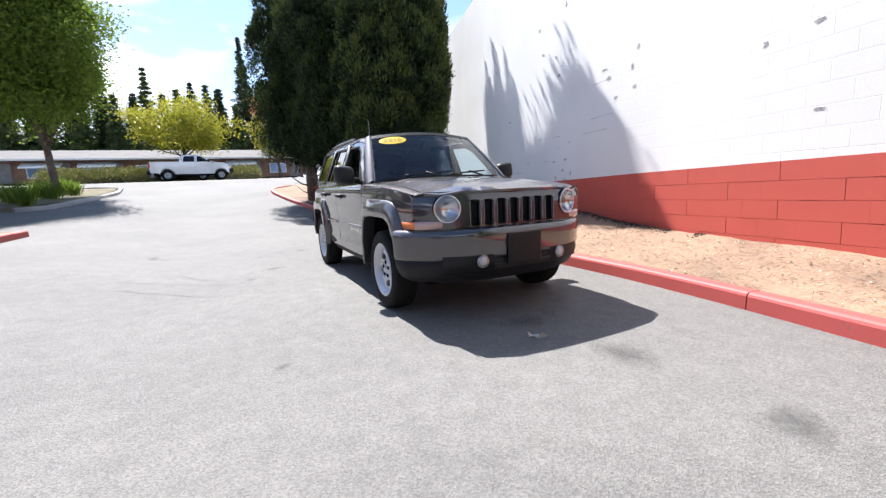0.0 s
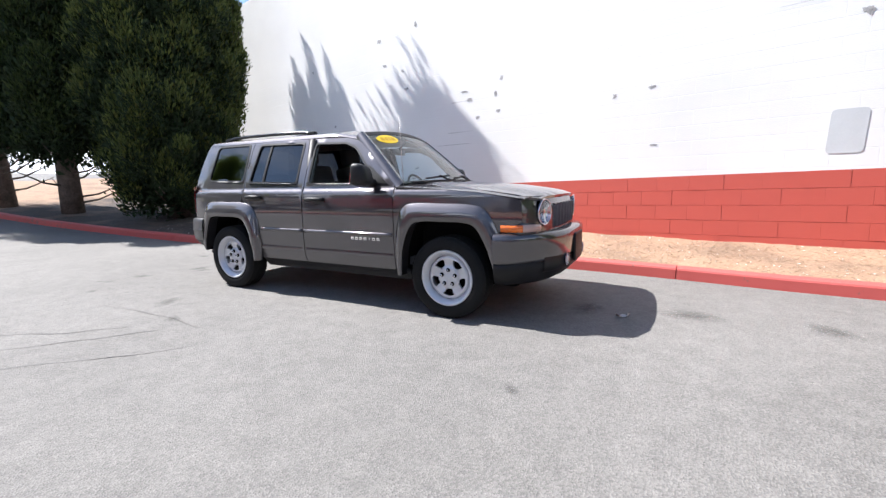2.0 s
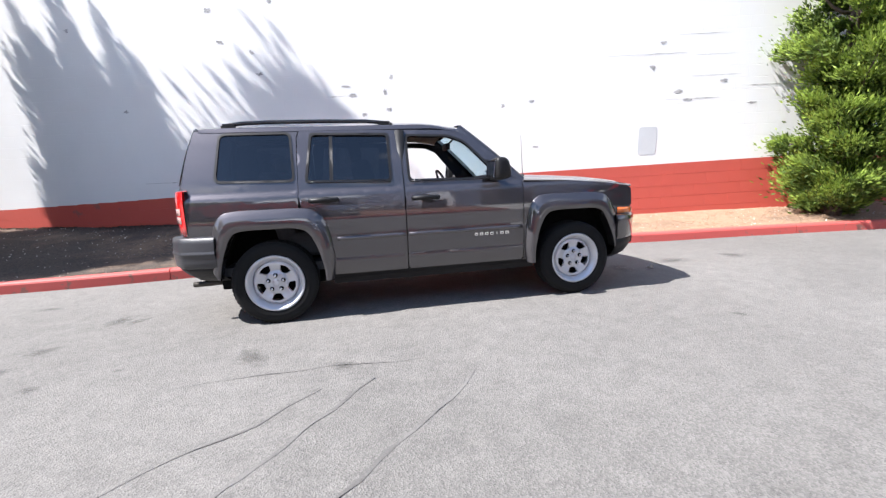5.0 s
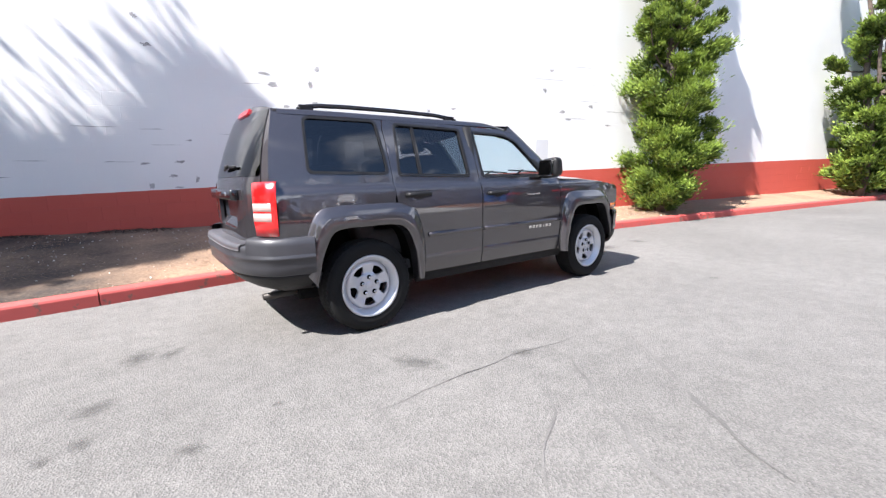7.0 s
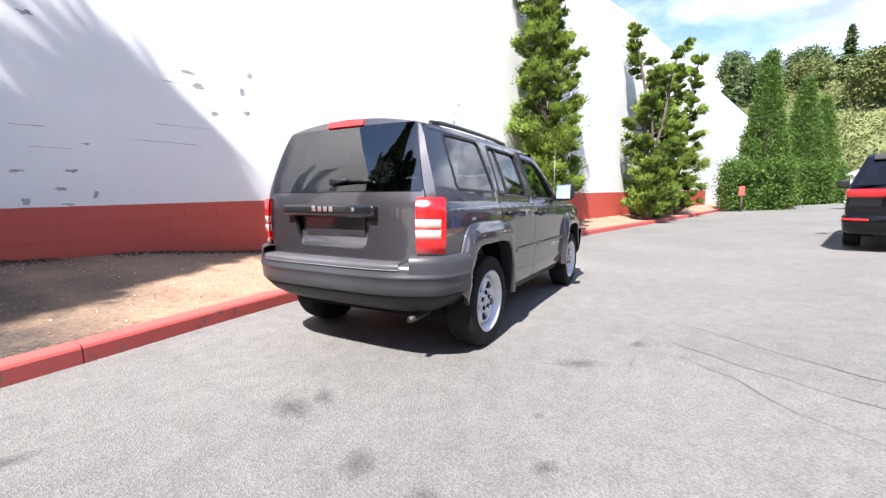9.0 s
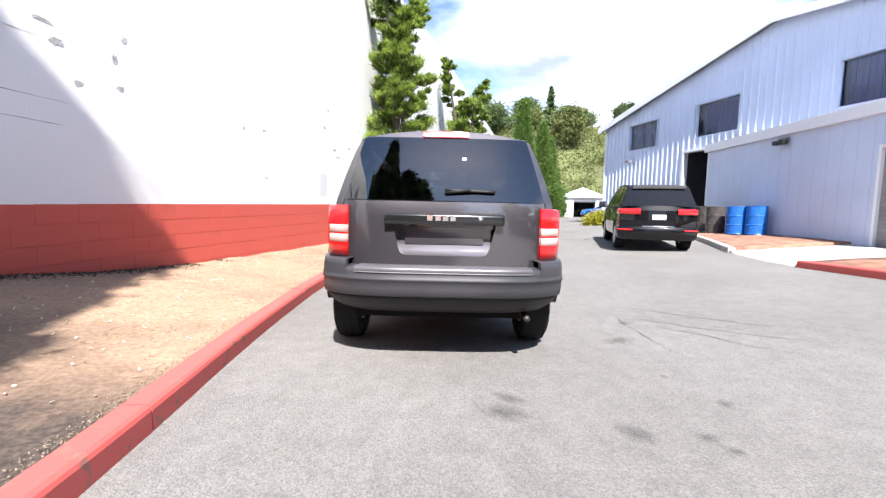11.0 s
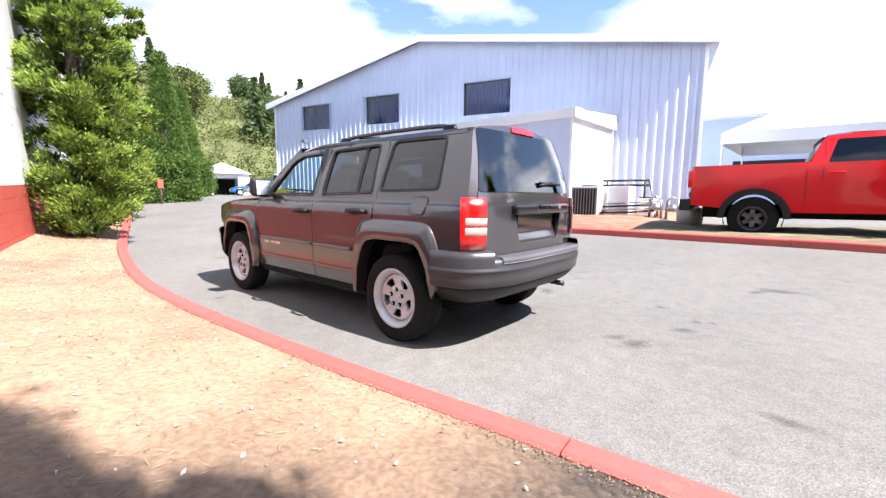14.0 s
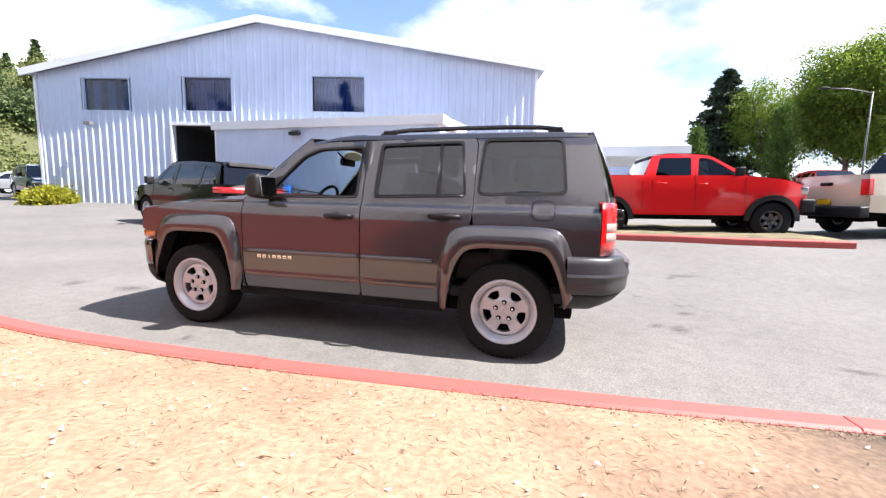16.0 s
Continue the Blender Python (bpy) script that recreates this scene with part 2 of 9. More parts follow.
def revolve(profile, seg=40, axis="y", closed=False, sharp=True):
    """Turns (radius, along) pairs round an axis."""
    bm = bmesh.new()
    rings = []
    for r, a in profile:
        ring = []
        for i in range(seg):
            t = 2 * math.pi * i / seg
            c, s = r * math.cos(t), r * math.sin(t)
            ring.append(bm.verts.new({"y": (c, a, s), "z": (c, s, a), "x": (a, c, s)}[axis]))
        rings.append(ring)
    pairs = list(zip(rings, rings[1:])) + ([(rings[-1], rings[0])] if closed else [])
    for p, q in pairs:
        for i in range(seg):
            j = (i + 1) % seg
            bm.faces.new((p[i], p[j], q[j], q[i]))
    if not closed:
        for ring, r in ((rings[0], profile[0][0]), (rings[-1], profile[-1][0])):
            if r > 1e-4:
                bm.faces.new(ring)
    bmesh.ops.remove_doubles(bm, verts=bm.verts, dist=1e-5)
    bmesh.ops.recalc_face_normals(bm, faces=bm.faces)
    return smooth(bm)


def inside(p, poly):
    x, y = p
    c = False
    for (x0, y0), (x1, y1) in zip(poly, poly[1:] + poly[:1]):
        if (y0 > y) != (y1 > y) and x < (x1 - x0) * (y - y0) / (y1 - y0) + x0:
            c = not c
    return c


def resample(poly, step):
    out = []
    for (x0, y0), (x1, y1) in zip(poly, poly[1:] + poly[:1]):
        n = max(1, int(math.hypot(x1 - x0, y1 - y0) / step))
        out += [(x0 + (x1 - x0) * i / n, y0 + (y1 - y0) * i / n) for i in range(n)]
    return out


def rounded(poly, r, n=4):
    """A polygon with its corners rounded."""
    out = []
    k = len(poly)
    for i in range(k):
        p, a, b = Vector(poly[i]), Vector(poly[i - 1]), Vector(poly[(i + 1) % k])
        d0, d1 = (a - p), (b - p)
        q0 = p + d0.normalized() * min(r, d0.length * 0.45)
        q1 = p + d1.normalized() * min(r, d1.length * 0.45)
        for j in range(n + 1):
            t = j / n
            out.append(tuple(q0 * (1 - t) ** 2 + p * 2 * t * (1 - t) + q1 * t * t))
    return out


def disc(cx, cy, r, n=20, squash=1.0):
    return [(cx + r * math.cos(2 * math.pi * i / n), cy + squash * r * math.sin(2 * math.pi * i / n)) for i in range(n)]


def arc(cx, cy, r, a0, a1, n=14):
    return [(cx + r * math.cos(radians(a0 + (a1 - a0) * i / n)), cy + r * math.sin(radians(a0 + (a1 - a0) * i / n))) for i in range(n + 1)]


def sheet(outline, holes, fmap, step=0.06, thick=0.012, flip=False, lift=0.0, rows=()):
    """A panel cut out in two dimensions, with holes, laid on the surface fmap(u, v), with thickness."""
    rings = [resample(list(r), step) for r in [outline] + list(holes)]
    pts, edges = [], []
    for r in rings:
        k = len(pts)
        pts += [Vector(p) for p in r]
        edges += [(k + i, k + (i + 1) % len(r)) for i in range(len(r))]
    us, vs = [p[0] for p in rings[0]], [p[1] for p in rings[0]]
    segs = [(Vector(a), Vector(b)) for r in rings for a, b in zip(r, r[1:] + r[:1])]
    u = min(us) + step / 2
    while u < max(us):
        v = min(vs) + step / 2
        while v < max(vs):
            p = (u, v)
            if inside(p, rings[0]) and not any(inside(p, h) for h in rings[1:]):
                if all((a - Vector(p)).length > step * 0.4 for a, b in segs):
                    pts.append(Vector(p))
            v += step
        u += step
    for v in rows:
        u = min(us) + step / 3
        while u < max(us):
            p = Vector((u, v))
            if inside((u, v), rings[0]) and not any(inside((u, v), h) for h in rings[1:]) and all((q - p).length > 0.006 for q, _ in segs):
                pts.append(p)
            u += step * 0.6
    co, _, tris, *_ = geometry_cdt(pts, edges, [], 0, 1e-6)
    keep = []
    for t in tris:
        c = sum((co[i] for i in t), Vector((0, 0))) / 3
        if inside(tuple(c), rings[0]) and not any(inside(tuple(c), h) for h in rings[1:]):
            keep.append(t)
    e = 2e-3
    P, N = [], []
    for c in co:
        p = Vector(fmap(c.x, c.y))
        du, dv = Vector(fmap(c.x + e, c.y)) - p, Vector(fmap(c.x, c.y + e)) - p
        nn = du.cross(dv).normalized()
        if flip:
            nn = -nn
        P.append(p + nn * lift)
        N.append(nn)
    bm = bmesh.new()
    top = [bm.verts.new(p) for p in P]
    low = [bm.verts.new(p - n * thick) for p, n in zip(P, N)]
    count = {}
    for t in keep:
        t = tuple(t)
        if (P[t[1]] - P[t[0]]).cross(P[t[2]] - P[t[0]]).dot(N[t[0]]) < 0:
            t = t[::-1]
        bm.faces.new([top[i] for i in t]).smooth = True
        bm.faces.new([low[i] for i in t[::-1]]).smooth = True
        for a, b in zip(t, t[1:] + t[:1]):
            count[(a, b)] = 1
    for a, b in count:
        if (b, a) not in count:
            q = [bm.verts.new(x.co) for x in (top[b], top[a], low[a], low[b])]
            bm.faces.new(q)
    for v in [v for v in bm.verts if not v.link_faces]:
        bm.verts.remove(v)
    return bm


def geometry_cdt(*a):
    return mathutils_delaunay(*a)


def wrap(path, rows, thick=0.02):
    """A shell along a plan path [(x, y)], with rows (z, outward offset)."""
    n = len(path)
    nor = []
    for i in range(n):
        a, b = Vector(path[max(0, i - 1)]), Vector(path[min(n - 1, i + 1)])
        d = (b - a).normalized()
        nor.append(Vector((d.y, -d.x)))
    bm = bmesh.new()
    for off, flip in ((0.0, False), (-thick, True)):
        grid = [[bm.verts.new((p[0] + m.x * (o + off), p[1] + m.y * (o + off), z)) for p, m in zip(path, nor)] for z, o in rows]
        for r0, r1 in zip(grid, grid[1:]):
            for i in range(n - 1):
                q = (r0[i], r0[i + 1], r1[i + 1], r1[i])
                bm.faces.new(q[::-1] if flip else q)
    bmesh.ops.recalc_face_normals(bm, faces=bm.faces)
    return smooth(bm)


def tube(points, r, seg=8, taper=None):
    """A round bar along points; r may shrink to taper."""
    bm = bmesh.new()
    rings = []
    n = len(points)
    for i, p in enumerate(points):
        a, b = Vector(points[max(0, i - 1)]), Vector(points[min(n - 1, i + 1)])
        d = (b - a).normalized()
        up = Vector((0, 0, 1)) if abs(d.z) < 0.9 else Vector((1, 0, 0))
        s = d.cross(up).normalized()
        w = s.cross(d)
        rad = r if taper is None else r + (taper - r) * i / max(1, n - 1)
        rings.append([bm.verts.new(Vector(p) + (s * math.cos(2 * math.pi * k / seg) + w * math.sin(2 * math.pi * k / seg)) * rad) for k in range(seg)])
    for p, q in zip(rings, rings[1:]):
        for k in range(seg):
            bm.faces.new((p[k], p[(k + 1) % seg], q[(k + 1) % seg], q[k]))
    bm.faces.new(rings[0][::-1])
    bm.faces.new(rings[-1])
    bmesh.ops.recalc_face_normals(bm, faces=bm.faces)
    return smooth(bm)


def curve(table, x):
    """A smooth-enough look-up in a table of (x, value)."""
    if x <= table[0][0]:
        return table[0][1]
    for (x0, v0), (x1, v1) in zip(table, table[1:]):
        if x <= x1:
            return v0 + (v1 - v0) * (x - x0) / (x1 - x0)
    return table[-1][1]


def eased(a, b, x):
    t = min(1.0, max(0.0, (x - a) / (b - a)))
    return t * t * (3 - 2 * t)


from mathutils.geometry import delaunay_2d_cdt as mathutils_delaunay  # noqa: E402


# ---- ground ----


def ground_z(x, y):
    """The lot's surface: level round the car, rising to the far island and to the back of the drive."""
    s = eased(-2.2, -6.6, y) * eased(-21.0, -13.0, x)
    z = s * (0.25 - 0.018 * min(4.0, max(-4.0, x)))
    z += (0.075 - 0.06 * eased(1.0, -2.0, x)) * min(3.5, max(0.0, -6.6 - y)) * eased(-21.0, -13.0, x)
    z += 0.015 * min(25.0, max(0.0, x - 4.0))
    b = -4.0 - x                                   # the drive climbs behind the car
    if b > 0:
        z += 0.005 * min(b, 10.0) ** 2 + 0.12 * min(12.0, max(0.0, b - 10.0)) + 0.03 * min(40.0, max(0.0, b - 22.0))
    return z


KERB_LINE = [(-60, -0.15), (-18, -0.15), (-16, 0.1), (-13, 0.62), (-8, 1.17), (-5, 1.28), (-3.5, 1.3), (-2.4, 1.45), (-0.7, 1.57), (1, 1.64),
             (2.4, 1.55), (3.3, 1.4), (5.4, 1.05), (8, 0.45), (13, -0.75), (20, -2.45), (28, -4.4), (36, -6.2), (46, -8.6)]


def kerb_y(x):
    """The road-side foot of the red kerb, smoothed."""
    return sum(curve(KERB_LINE, x + d) for d in (-0.8, -0.4, 0, 0.4, 0.8)) / 5


WALL_A, WALL_B = Vector((-12.3, 6.62)), Vector((46.0, -7.05))
WALL_DIR = (WALL_B - WALL_A).normalized()
WALL_LEN = (WALL_B - WALL_A).length
WALL_POSE = Matrix.Translation((WALL_A.x, WALL_A.y, 0)) @ Matrix.Rotation(math.atan2(WALL_DIR.y, WALL_DIR.x), 4, "Z")


def wall_y(x):
    return WALL_A.y + (x - WALL_A.x) * WALL_DIR.y / WALL_DIR.x


def asphalt():
    m, n, l, b = shader("worn_asphalt")
    tc = n.new("ShaderNodeTexCoord")
    agg, mid, big, sp = n.new("ShaderNodeTexVoronoi"), n.new("ShaderNodeTexNoise"), n.new("ShaderNodeTexNoise"), n.new("ShaderNodeTexVoronoi")
    agg.inputs["Scale"].default_value = 125
    sp.inputs["Scale"].default_value = 48
    mid.inputs["Scale"].default_value, mid.inputs["Detail"].default_value = 7, 8
    big.inputs["Scale"].default_value, big.inputs["Detail"].default_value = 0.45, 6
    for t in (agg, mid, big, sp):
        l.new(tc.outputs["Object"], t.inputs["Vector"])
    r1 = n.new("ShaderNodeValToRGB")
    r1.color_ramp.elements[0].color, r1.color_ramp.elements[1].color = (0.112, 0.1068, 0.1, 1), (0.2, 0.191, 0.177, 1)
    r1.color_ramp.elements[0].position, r1.color_ramp.elements[1].position = 0.1, 0.92
    hue = n.new("ShaderNodeRGBToBW")
    l.new(agg.outputs["Color"], hue.inputs["Color"])
    l.new(hue.outputs["Val"], r1.inputs["Fac"])
    r2 = n.new("ShaderNodeMapRange")
    r2.inputs["From Min"].default_value, r2.inputs["From Max"].default_value = 0.3, 0.7
    r2.inputs["To Min"].default_value, r2.inputs["To Max"].default_value = 0.86, 1.12
    l.new(big.outputs["Fac"], r2.inputs["Value"])
    r3 = n.new("ShaderNodeMapRange")
    r3.inputs["From Min"].default_value, r3.inputs["From Max"].default_value = 0.28, 0.66
    r3.inputs["To Min"].default_value, r3.inputs["To Max"].default_value = 0.86, 1.06
    l.new(mid.outputs["Fac"], r3.inputs["Value"])
    mm = n.new("ShaderNodeMath")
    mm.operation = "MULTIPLY"
    l.new(r2.outputs["Result"], mm.inputs[0])
    l.new(r3.outputs["Result"], mm.inputs[1])
    pit, pm = n.new("ShaderNodeMapRange"), n.new("ShaderNodeMath")     # small dark pits between the stones
    pit.inputs["From Min"].default_value, pit.inputs["From Max"].default_value = 0.06, 0.2
    pit.inputs["To Min"].default_value, pit.inputs["To Max"].default_value = 0.72, 1.0
    l.new(sp.outputs["Distance"], pit.inputs["Value"])
    pm.operation = "MULTIPLY"
    l.new(pit.outputs["Result"], pm.inputs[0])
    l.new(mm.outputs["Value"], pm.inputs[1])
    sc = n.new("ShaderNodeVectorMath")
    sc.operation = "SCALE"
    l.new(r1.outputs["Color"], sc.inputs[0])
    l.new(pm.outputs["Value"], sc.inputs["Scale"])
    l.new(sc.outputs["Vector"], b.inputs["Base Color"])
    b.inputs["Roughness"].default_value = 0.82
    bp = n.new("ShaderNodeBump")
    bp.inputs["Strength"].default_value, bp.inputs["Distance"].default_value = 0.5, 0.006
    l.new(agg.outputs["Distance"], bp.inputs["Height"])
    l.new(bp.outputs["Normal"], b.inputs["Normal"])
    return m


def dry_ground():
    m, n, l, b = shader("dry_straw_ground")
    tc = n.new("ShaderNodeTexCoord")
    a, c, d = (n.new("ShaderNodeTexNoise") for _ in range(3))
    a.inputs["Scale"].default_value, a.inputs["Detail"].default_value = 1.1, 7
    c.inputs["Scale"].default_value, c.inputs["Detail"].default_value = 34, 8
    d.inputs["Scale"].default_value, d.inputs["Detail"].default_value = 6, 6
    for t in (a, c, d):
        l.new(tc.outputs["Object"], t.inputs["Vector"])
    sep = n.new("ShaderNodeSeparateXYZ")
    l.new(tc.outputs["Object"], sep.inputs["Vector"])
    # bare soil under the big trees, straw further along
    mr = n.new("ShaderNodeMapRange")
    mr.inputs["From Min"].default_value, mr.inputs["From Max"].default_value = -3.7, -1.6
    l.new(sep.outputs["X"], mr.inputs["Value"])
    far, top = n.new("ShaderNodeMapRange"), n.new("ShaderNodeMath")
    far.inputs["From Min"].default_value, far.inputs["From Max"].default_value = -13.5, -15.0
    l.new(sep.outputs["X"], far.inputs["Value"])
    top.operation = "MAXIMUM"
    l.new(mr.outputs["Result"], top.inputs[0])
    l.new(far.outputs["Result"], top.inputs[1])
    add = n.new("ShaderNodeMath")
    add.operation = "ADD"
    sub = n.new("ShaderNodeMath")
    sub.operation = "SUBTRACT"
    sub.inputs[1].default_value = 0.5
    l.new(a.outputs["Fac"], sub.inputs[0])
    mul = n.new("ShaderNodeMath")
    mul.operation = "MULTIPLY"
    mul.inputs[1].default_value = 2.2
    l.new(sub.outputs["Value"], mul.inputs[0])
    l.new(top.outputs["Value"], add.inputs[0])
    l.new(mul.outputs["Value"], add.inputs[1])
    straw, soil = n.new("ShaderNodeValToRGB"), n.new("ShaderNodeValToRGB")
    straw.color_ramp.elements[0].color, straw.color_ramp.elements[1].color = (0.25, 0.156, 0.1, 1), (0.34, 0.228, 0.148, 1)
    straw.color_ramp.elements[0].position, straw.color_ramp.elements[1].position = 0.33, 0.66
    soil.color_ramp.elements[0].color, soil.color_ramp.elements[1].color = (0.028, 0.021, 0.017, 1), (0.088, 0.064, 0.048, 1)
    soil.color_ramp.elements[0].position, soil.color_ramp.elements[1].position = 0.35, 0.7
    l.new(c.outputs["Fac"], straw.inputs["Fac"])
    l.new(c.outputs["Fac"], soil.inputs["Fac"])
    mix = n.new("ShaderNodeMix")
    mix.data_type = "RGBA"
    l.new(add.outputs["Value"], mix.inputs["Factor"])
    l.new(soil.outputs["Color"], mix.inputs["A"])
    l.new(straw.outputs["Color"], mix.inputs["B"])
    ov = n.new("ShaderNodeMix")
    ov.data_type, ov.blend_type = "RGBA", "OVERLAY"
    ov.inputs["Factor"].default_value = 0.22
    l.new(mix.outputs["Result"], ov.inputs["A"])
    l.new(d.outputs["Fac"], ov.inputs["B"])
    l.new(ov.outputs["Result"], b.inputs["Base Color"])
    b.inputs["Roughness"].default_value = 0.95
    bp = n.new("ShaderNodeBump")
    bp.inputs["Strength"].default_value, bp.inputs["Distance"].default_value = 0.4, 0.02
    l.new(c.outputs["Fac"], bp.inputs["Height"])
    l.new(bp.outputs["Normal"], b.inputs["Normal"])
    return m


def painted_block(name, colour, under, chips=0.63, joints=True, scale_chip=1.4):
    """Painted concrete block: courses 0.2 m high in the relief, chipped and flaking paint, soft stains."""
    m, n, l, b = shader(name)
    tc = n.new("ShaderNodeTexCoord")
    sep, comb = n.new("ShaderNodeSeparateXYZ"), n.new("ShaderNodeCombineXYZ")
    l.new(tc.outputs["Object"], sep.inputs["Vector"])
    l.new(sep.outputs["X"], comb.inputs["X"])
    l.new(sep.outputs["Z"], comb.inputs["Y"])
    br = n.new("ShaderNodeTexBrick")
    br.inputs["Scale"].default_value = 1.0
    br.inputs["Brick Width"].default_value, br.inputs["Row Height"].default_value = 0.4064, 0.2032
    br.inputs["Mortar Size"].default_value, br.inputs["Mortar Smooth"].default_value = 0.006, 0.6
    l.new(comb.outputs["Vector"], br.inputs["Vector"])
    chip, cut, st, fine = (n.new("ShaderNodeTexNoise") for _ in range(4))
    chip.inputs["Scale"].default_value, chip.inputs["Detail"].default_value, chip.inputs["Roughness"].default_value = scale_chip, 10, 0.62
    cut.inputs["Scale"].default_value, cut.inputs["Detail"].default_value = 0.23, 4
    st.inputs["Scale"].default_value, st.inputs["Detail"].default_value = 0.6, 5
    fine.inputs["Scale"].default_value, fine.inputs["Detail"].default_value = 60, 6
    for t in (chip, cut, st, fine):
        l.new(tc.outputs["Object"], t.inputs["Vector"])
    av = n.new("ShaderNodeMath")
    av.operation = "MULTIPLY_ADD"
    av.inputs[1].default_value = 0.45
    l.new(cut.outputs["Fac"], av.inputs[0])
    l.new(chip.outputs["Fac"], av.inputs[2])
    gate = n.new("ShaderNodeMapRange")
    gate.inputs["From Min"].default_value, gate.inputs["From Max"].default_value = chips + 0.225, chips + 0.245
    l.new(av.outputs["Value"], gate.inputs["Value"])
    tone = n.new("ShaderNodeMapRange")
    tone.inputs["To Min"].default_value, tone.inputs["To Max"].default_value = 0.86, 1.1
    l.new(st.outputs["Fac"], tone.inputs["Value"])
    sc = n.new("ShaderNodeVectorMath")
    sc.operation = "SCALE"
    sc.inputs[0].default_value = colour
    l.new(tone.outputs["Result"], sc.inputs["Scale"])
    mix = n.new("ShaderNodeMix")
    mix.data_type = "RGBA"
    mix.inputs["B"].default_value = (*under, 1)
    l.new(gate.outputs["Result"], mix.inputs["Factor"])
    l.new(sc.outputs["Vector"], mix.inputs["A"])
    l.new(mix.outputs["Result"], b.inputs["Base Color"])
    b.inputs["Roughness"].default_value = 0.62
    h = n.new("ShaderNodeMath")
    h.operation = "MULTIPLY_ADD"
    h.inputs[1].default_value = -1.2 if joints else 0.0
    l.new(br.outputs["Fac"], h.inputs[0])
    fs = n.new("ShaderNodeMath")
    fs.operation = "MULTIPLY_ADD"
    fs.inputs[1].default_value = -0.8
    l.new(gate.outputs["Result"], fs.inputs[0])
    l.new(fine.outputs["Fac"], fs.inputs[2])
    l.new(fs.outputs["Value"], h.inputs[2])
    bp = n.new("ShaderNodeBump")
    bp.inputs["Strength"].default_value, bp.inputs["Distance"].default_value = 0.3, 0.004
    l.new(h.outputs["Value"], bp.inputs["Height"])
    l.new(bp.outputs["Normal"], b.inputs["Normal"])
    return m


M_ASPHALT = asphalt()
M_DIRT = dry_ground()
M_WHITE_WALL = painted_block("white_painted_block", (0.78, 0.78, 0.77), (0.60, 0.59, 0.58), 0.80, scale_chip=3.4)
M_RED_BLOCK = painted_block("red_painted_block", (0.50, 0.085, 0.06), (0.30, 0.09, 0.07), 0.68, joints=False, scale_chip=3.0)
M_KERB = painted_block("red_kerb_paint", (0.50, 0.088, 0.075), (0.25, 0.1, 0.08), 0.63, joints=False, scale_chip=9.0)
M_CONCRETE = stuff_mat("bare_concrete", (0.42, 0.40, 0.37), 0.85, grain=70, blotch=1.5, bump=0.3)
# white siding; the sky's blue cast on it is put into the colour
M_METAL_WALL = stuff_mat("sky_tinted_white_siding", (0.50, 0.57, 0.73), 0.42, grain=25, blotch=0.5, bump=0.02, vary=0.07)
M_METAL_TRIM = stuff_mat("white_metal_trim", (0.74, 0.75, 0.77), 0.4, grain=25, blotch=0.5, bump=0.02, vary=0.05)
M_ROOF = stuff_mat("roof_metal", (0.45, 0.46, 0.48), 0.45, metal=0.4, grain=25, blotch=0.5, bump=0.05)
M_DOOR_GREY = stuff_mat("grey_door", (0.2, 0.2, 0.205), 0.5, grain=40, bump=0.05)
M_DARK = stuff_mat("dark_interior", (0.03, 0.03, 0.032), 0.9, grain=30, bump=0.1)


def build_ground():
    xs = sorted({*np.arange(-30, 30.01, 1.0), -2500, -900, -400, -200, -120, -80, -55, -40, 40, 55, 80, 120, 200, 400, 900, 2500})
    ys = sorted({*np.arange(-20, 10.01, 0.5), -2500, -900, -400, -200, -120, -70, -45, -30, -25, 14, 20, 40, 80, 150, 400, 900, 2500})
    bm = bmesh.new()
    g = [[bm.verts.new((x, y, ground_z(max(x, -120), y))) for y in ys] for x in xs]
    for i in range(len(xs) - 1):
        for j in range(len(ys) - 1):
            bm.faces.new((g[i][j], g[i + 1][j], g[i + 1][j + 1], g[i][j + 1]))
    tagged(part("ground", smooth(bm), M_ASPHALT), "worn light grey asphalt lot with patches and cracks", "ground", kind="structure")


build_ground()


def kerb_piece(bm, path, width, base, height, face=0.03):
    """A kerb stone along a plan path; its back lies to the left of the path."""
    prof = [(0.0, -0.08), (0.004, height - 0.03), (0.012, height - 0.012), (face, height), (width - 0.02, height + 0.002), (width, height - 0.012), (width, -0.08)]
    rings = []
    n = len(path)
    for i, p in enumerate(path):
        a, b = Vector(path[max(0, i - 1)]), Vector(path[min(n - 1, i + 1)])
        d = (b - a).normalized()
        nn = Vector((-d.y, d.x))
        rings.append([bm.verts.new((p[0] + nn.x * o, p[1] + nn.y * o, base(*p) + z)) for o, z in prof])
    for r0, r1 in zip(rings, rings[1:]):
        for k in range(len(prof)):
            k2 = (k + 1) % len(prof)
            bm.faces.new((r0[k], r0[k2], r1[k2], r1[k]))
    bm.faces.new(rings[0])
    bm.faces.new(rings[-1][::-1])
    bmesh.ops.recalc_face_normals(bm, faces=bm.faces)
    return bm


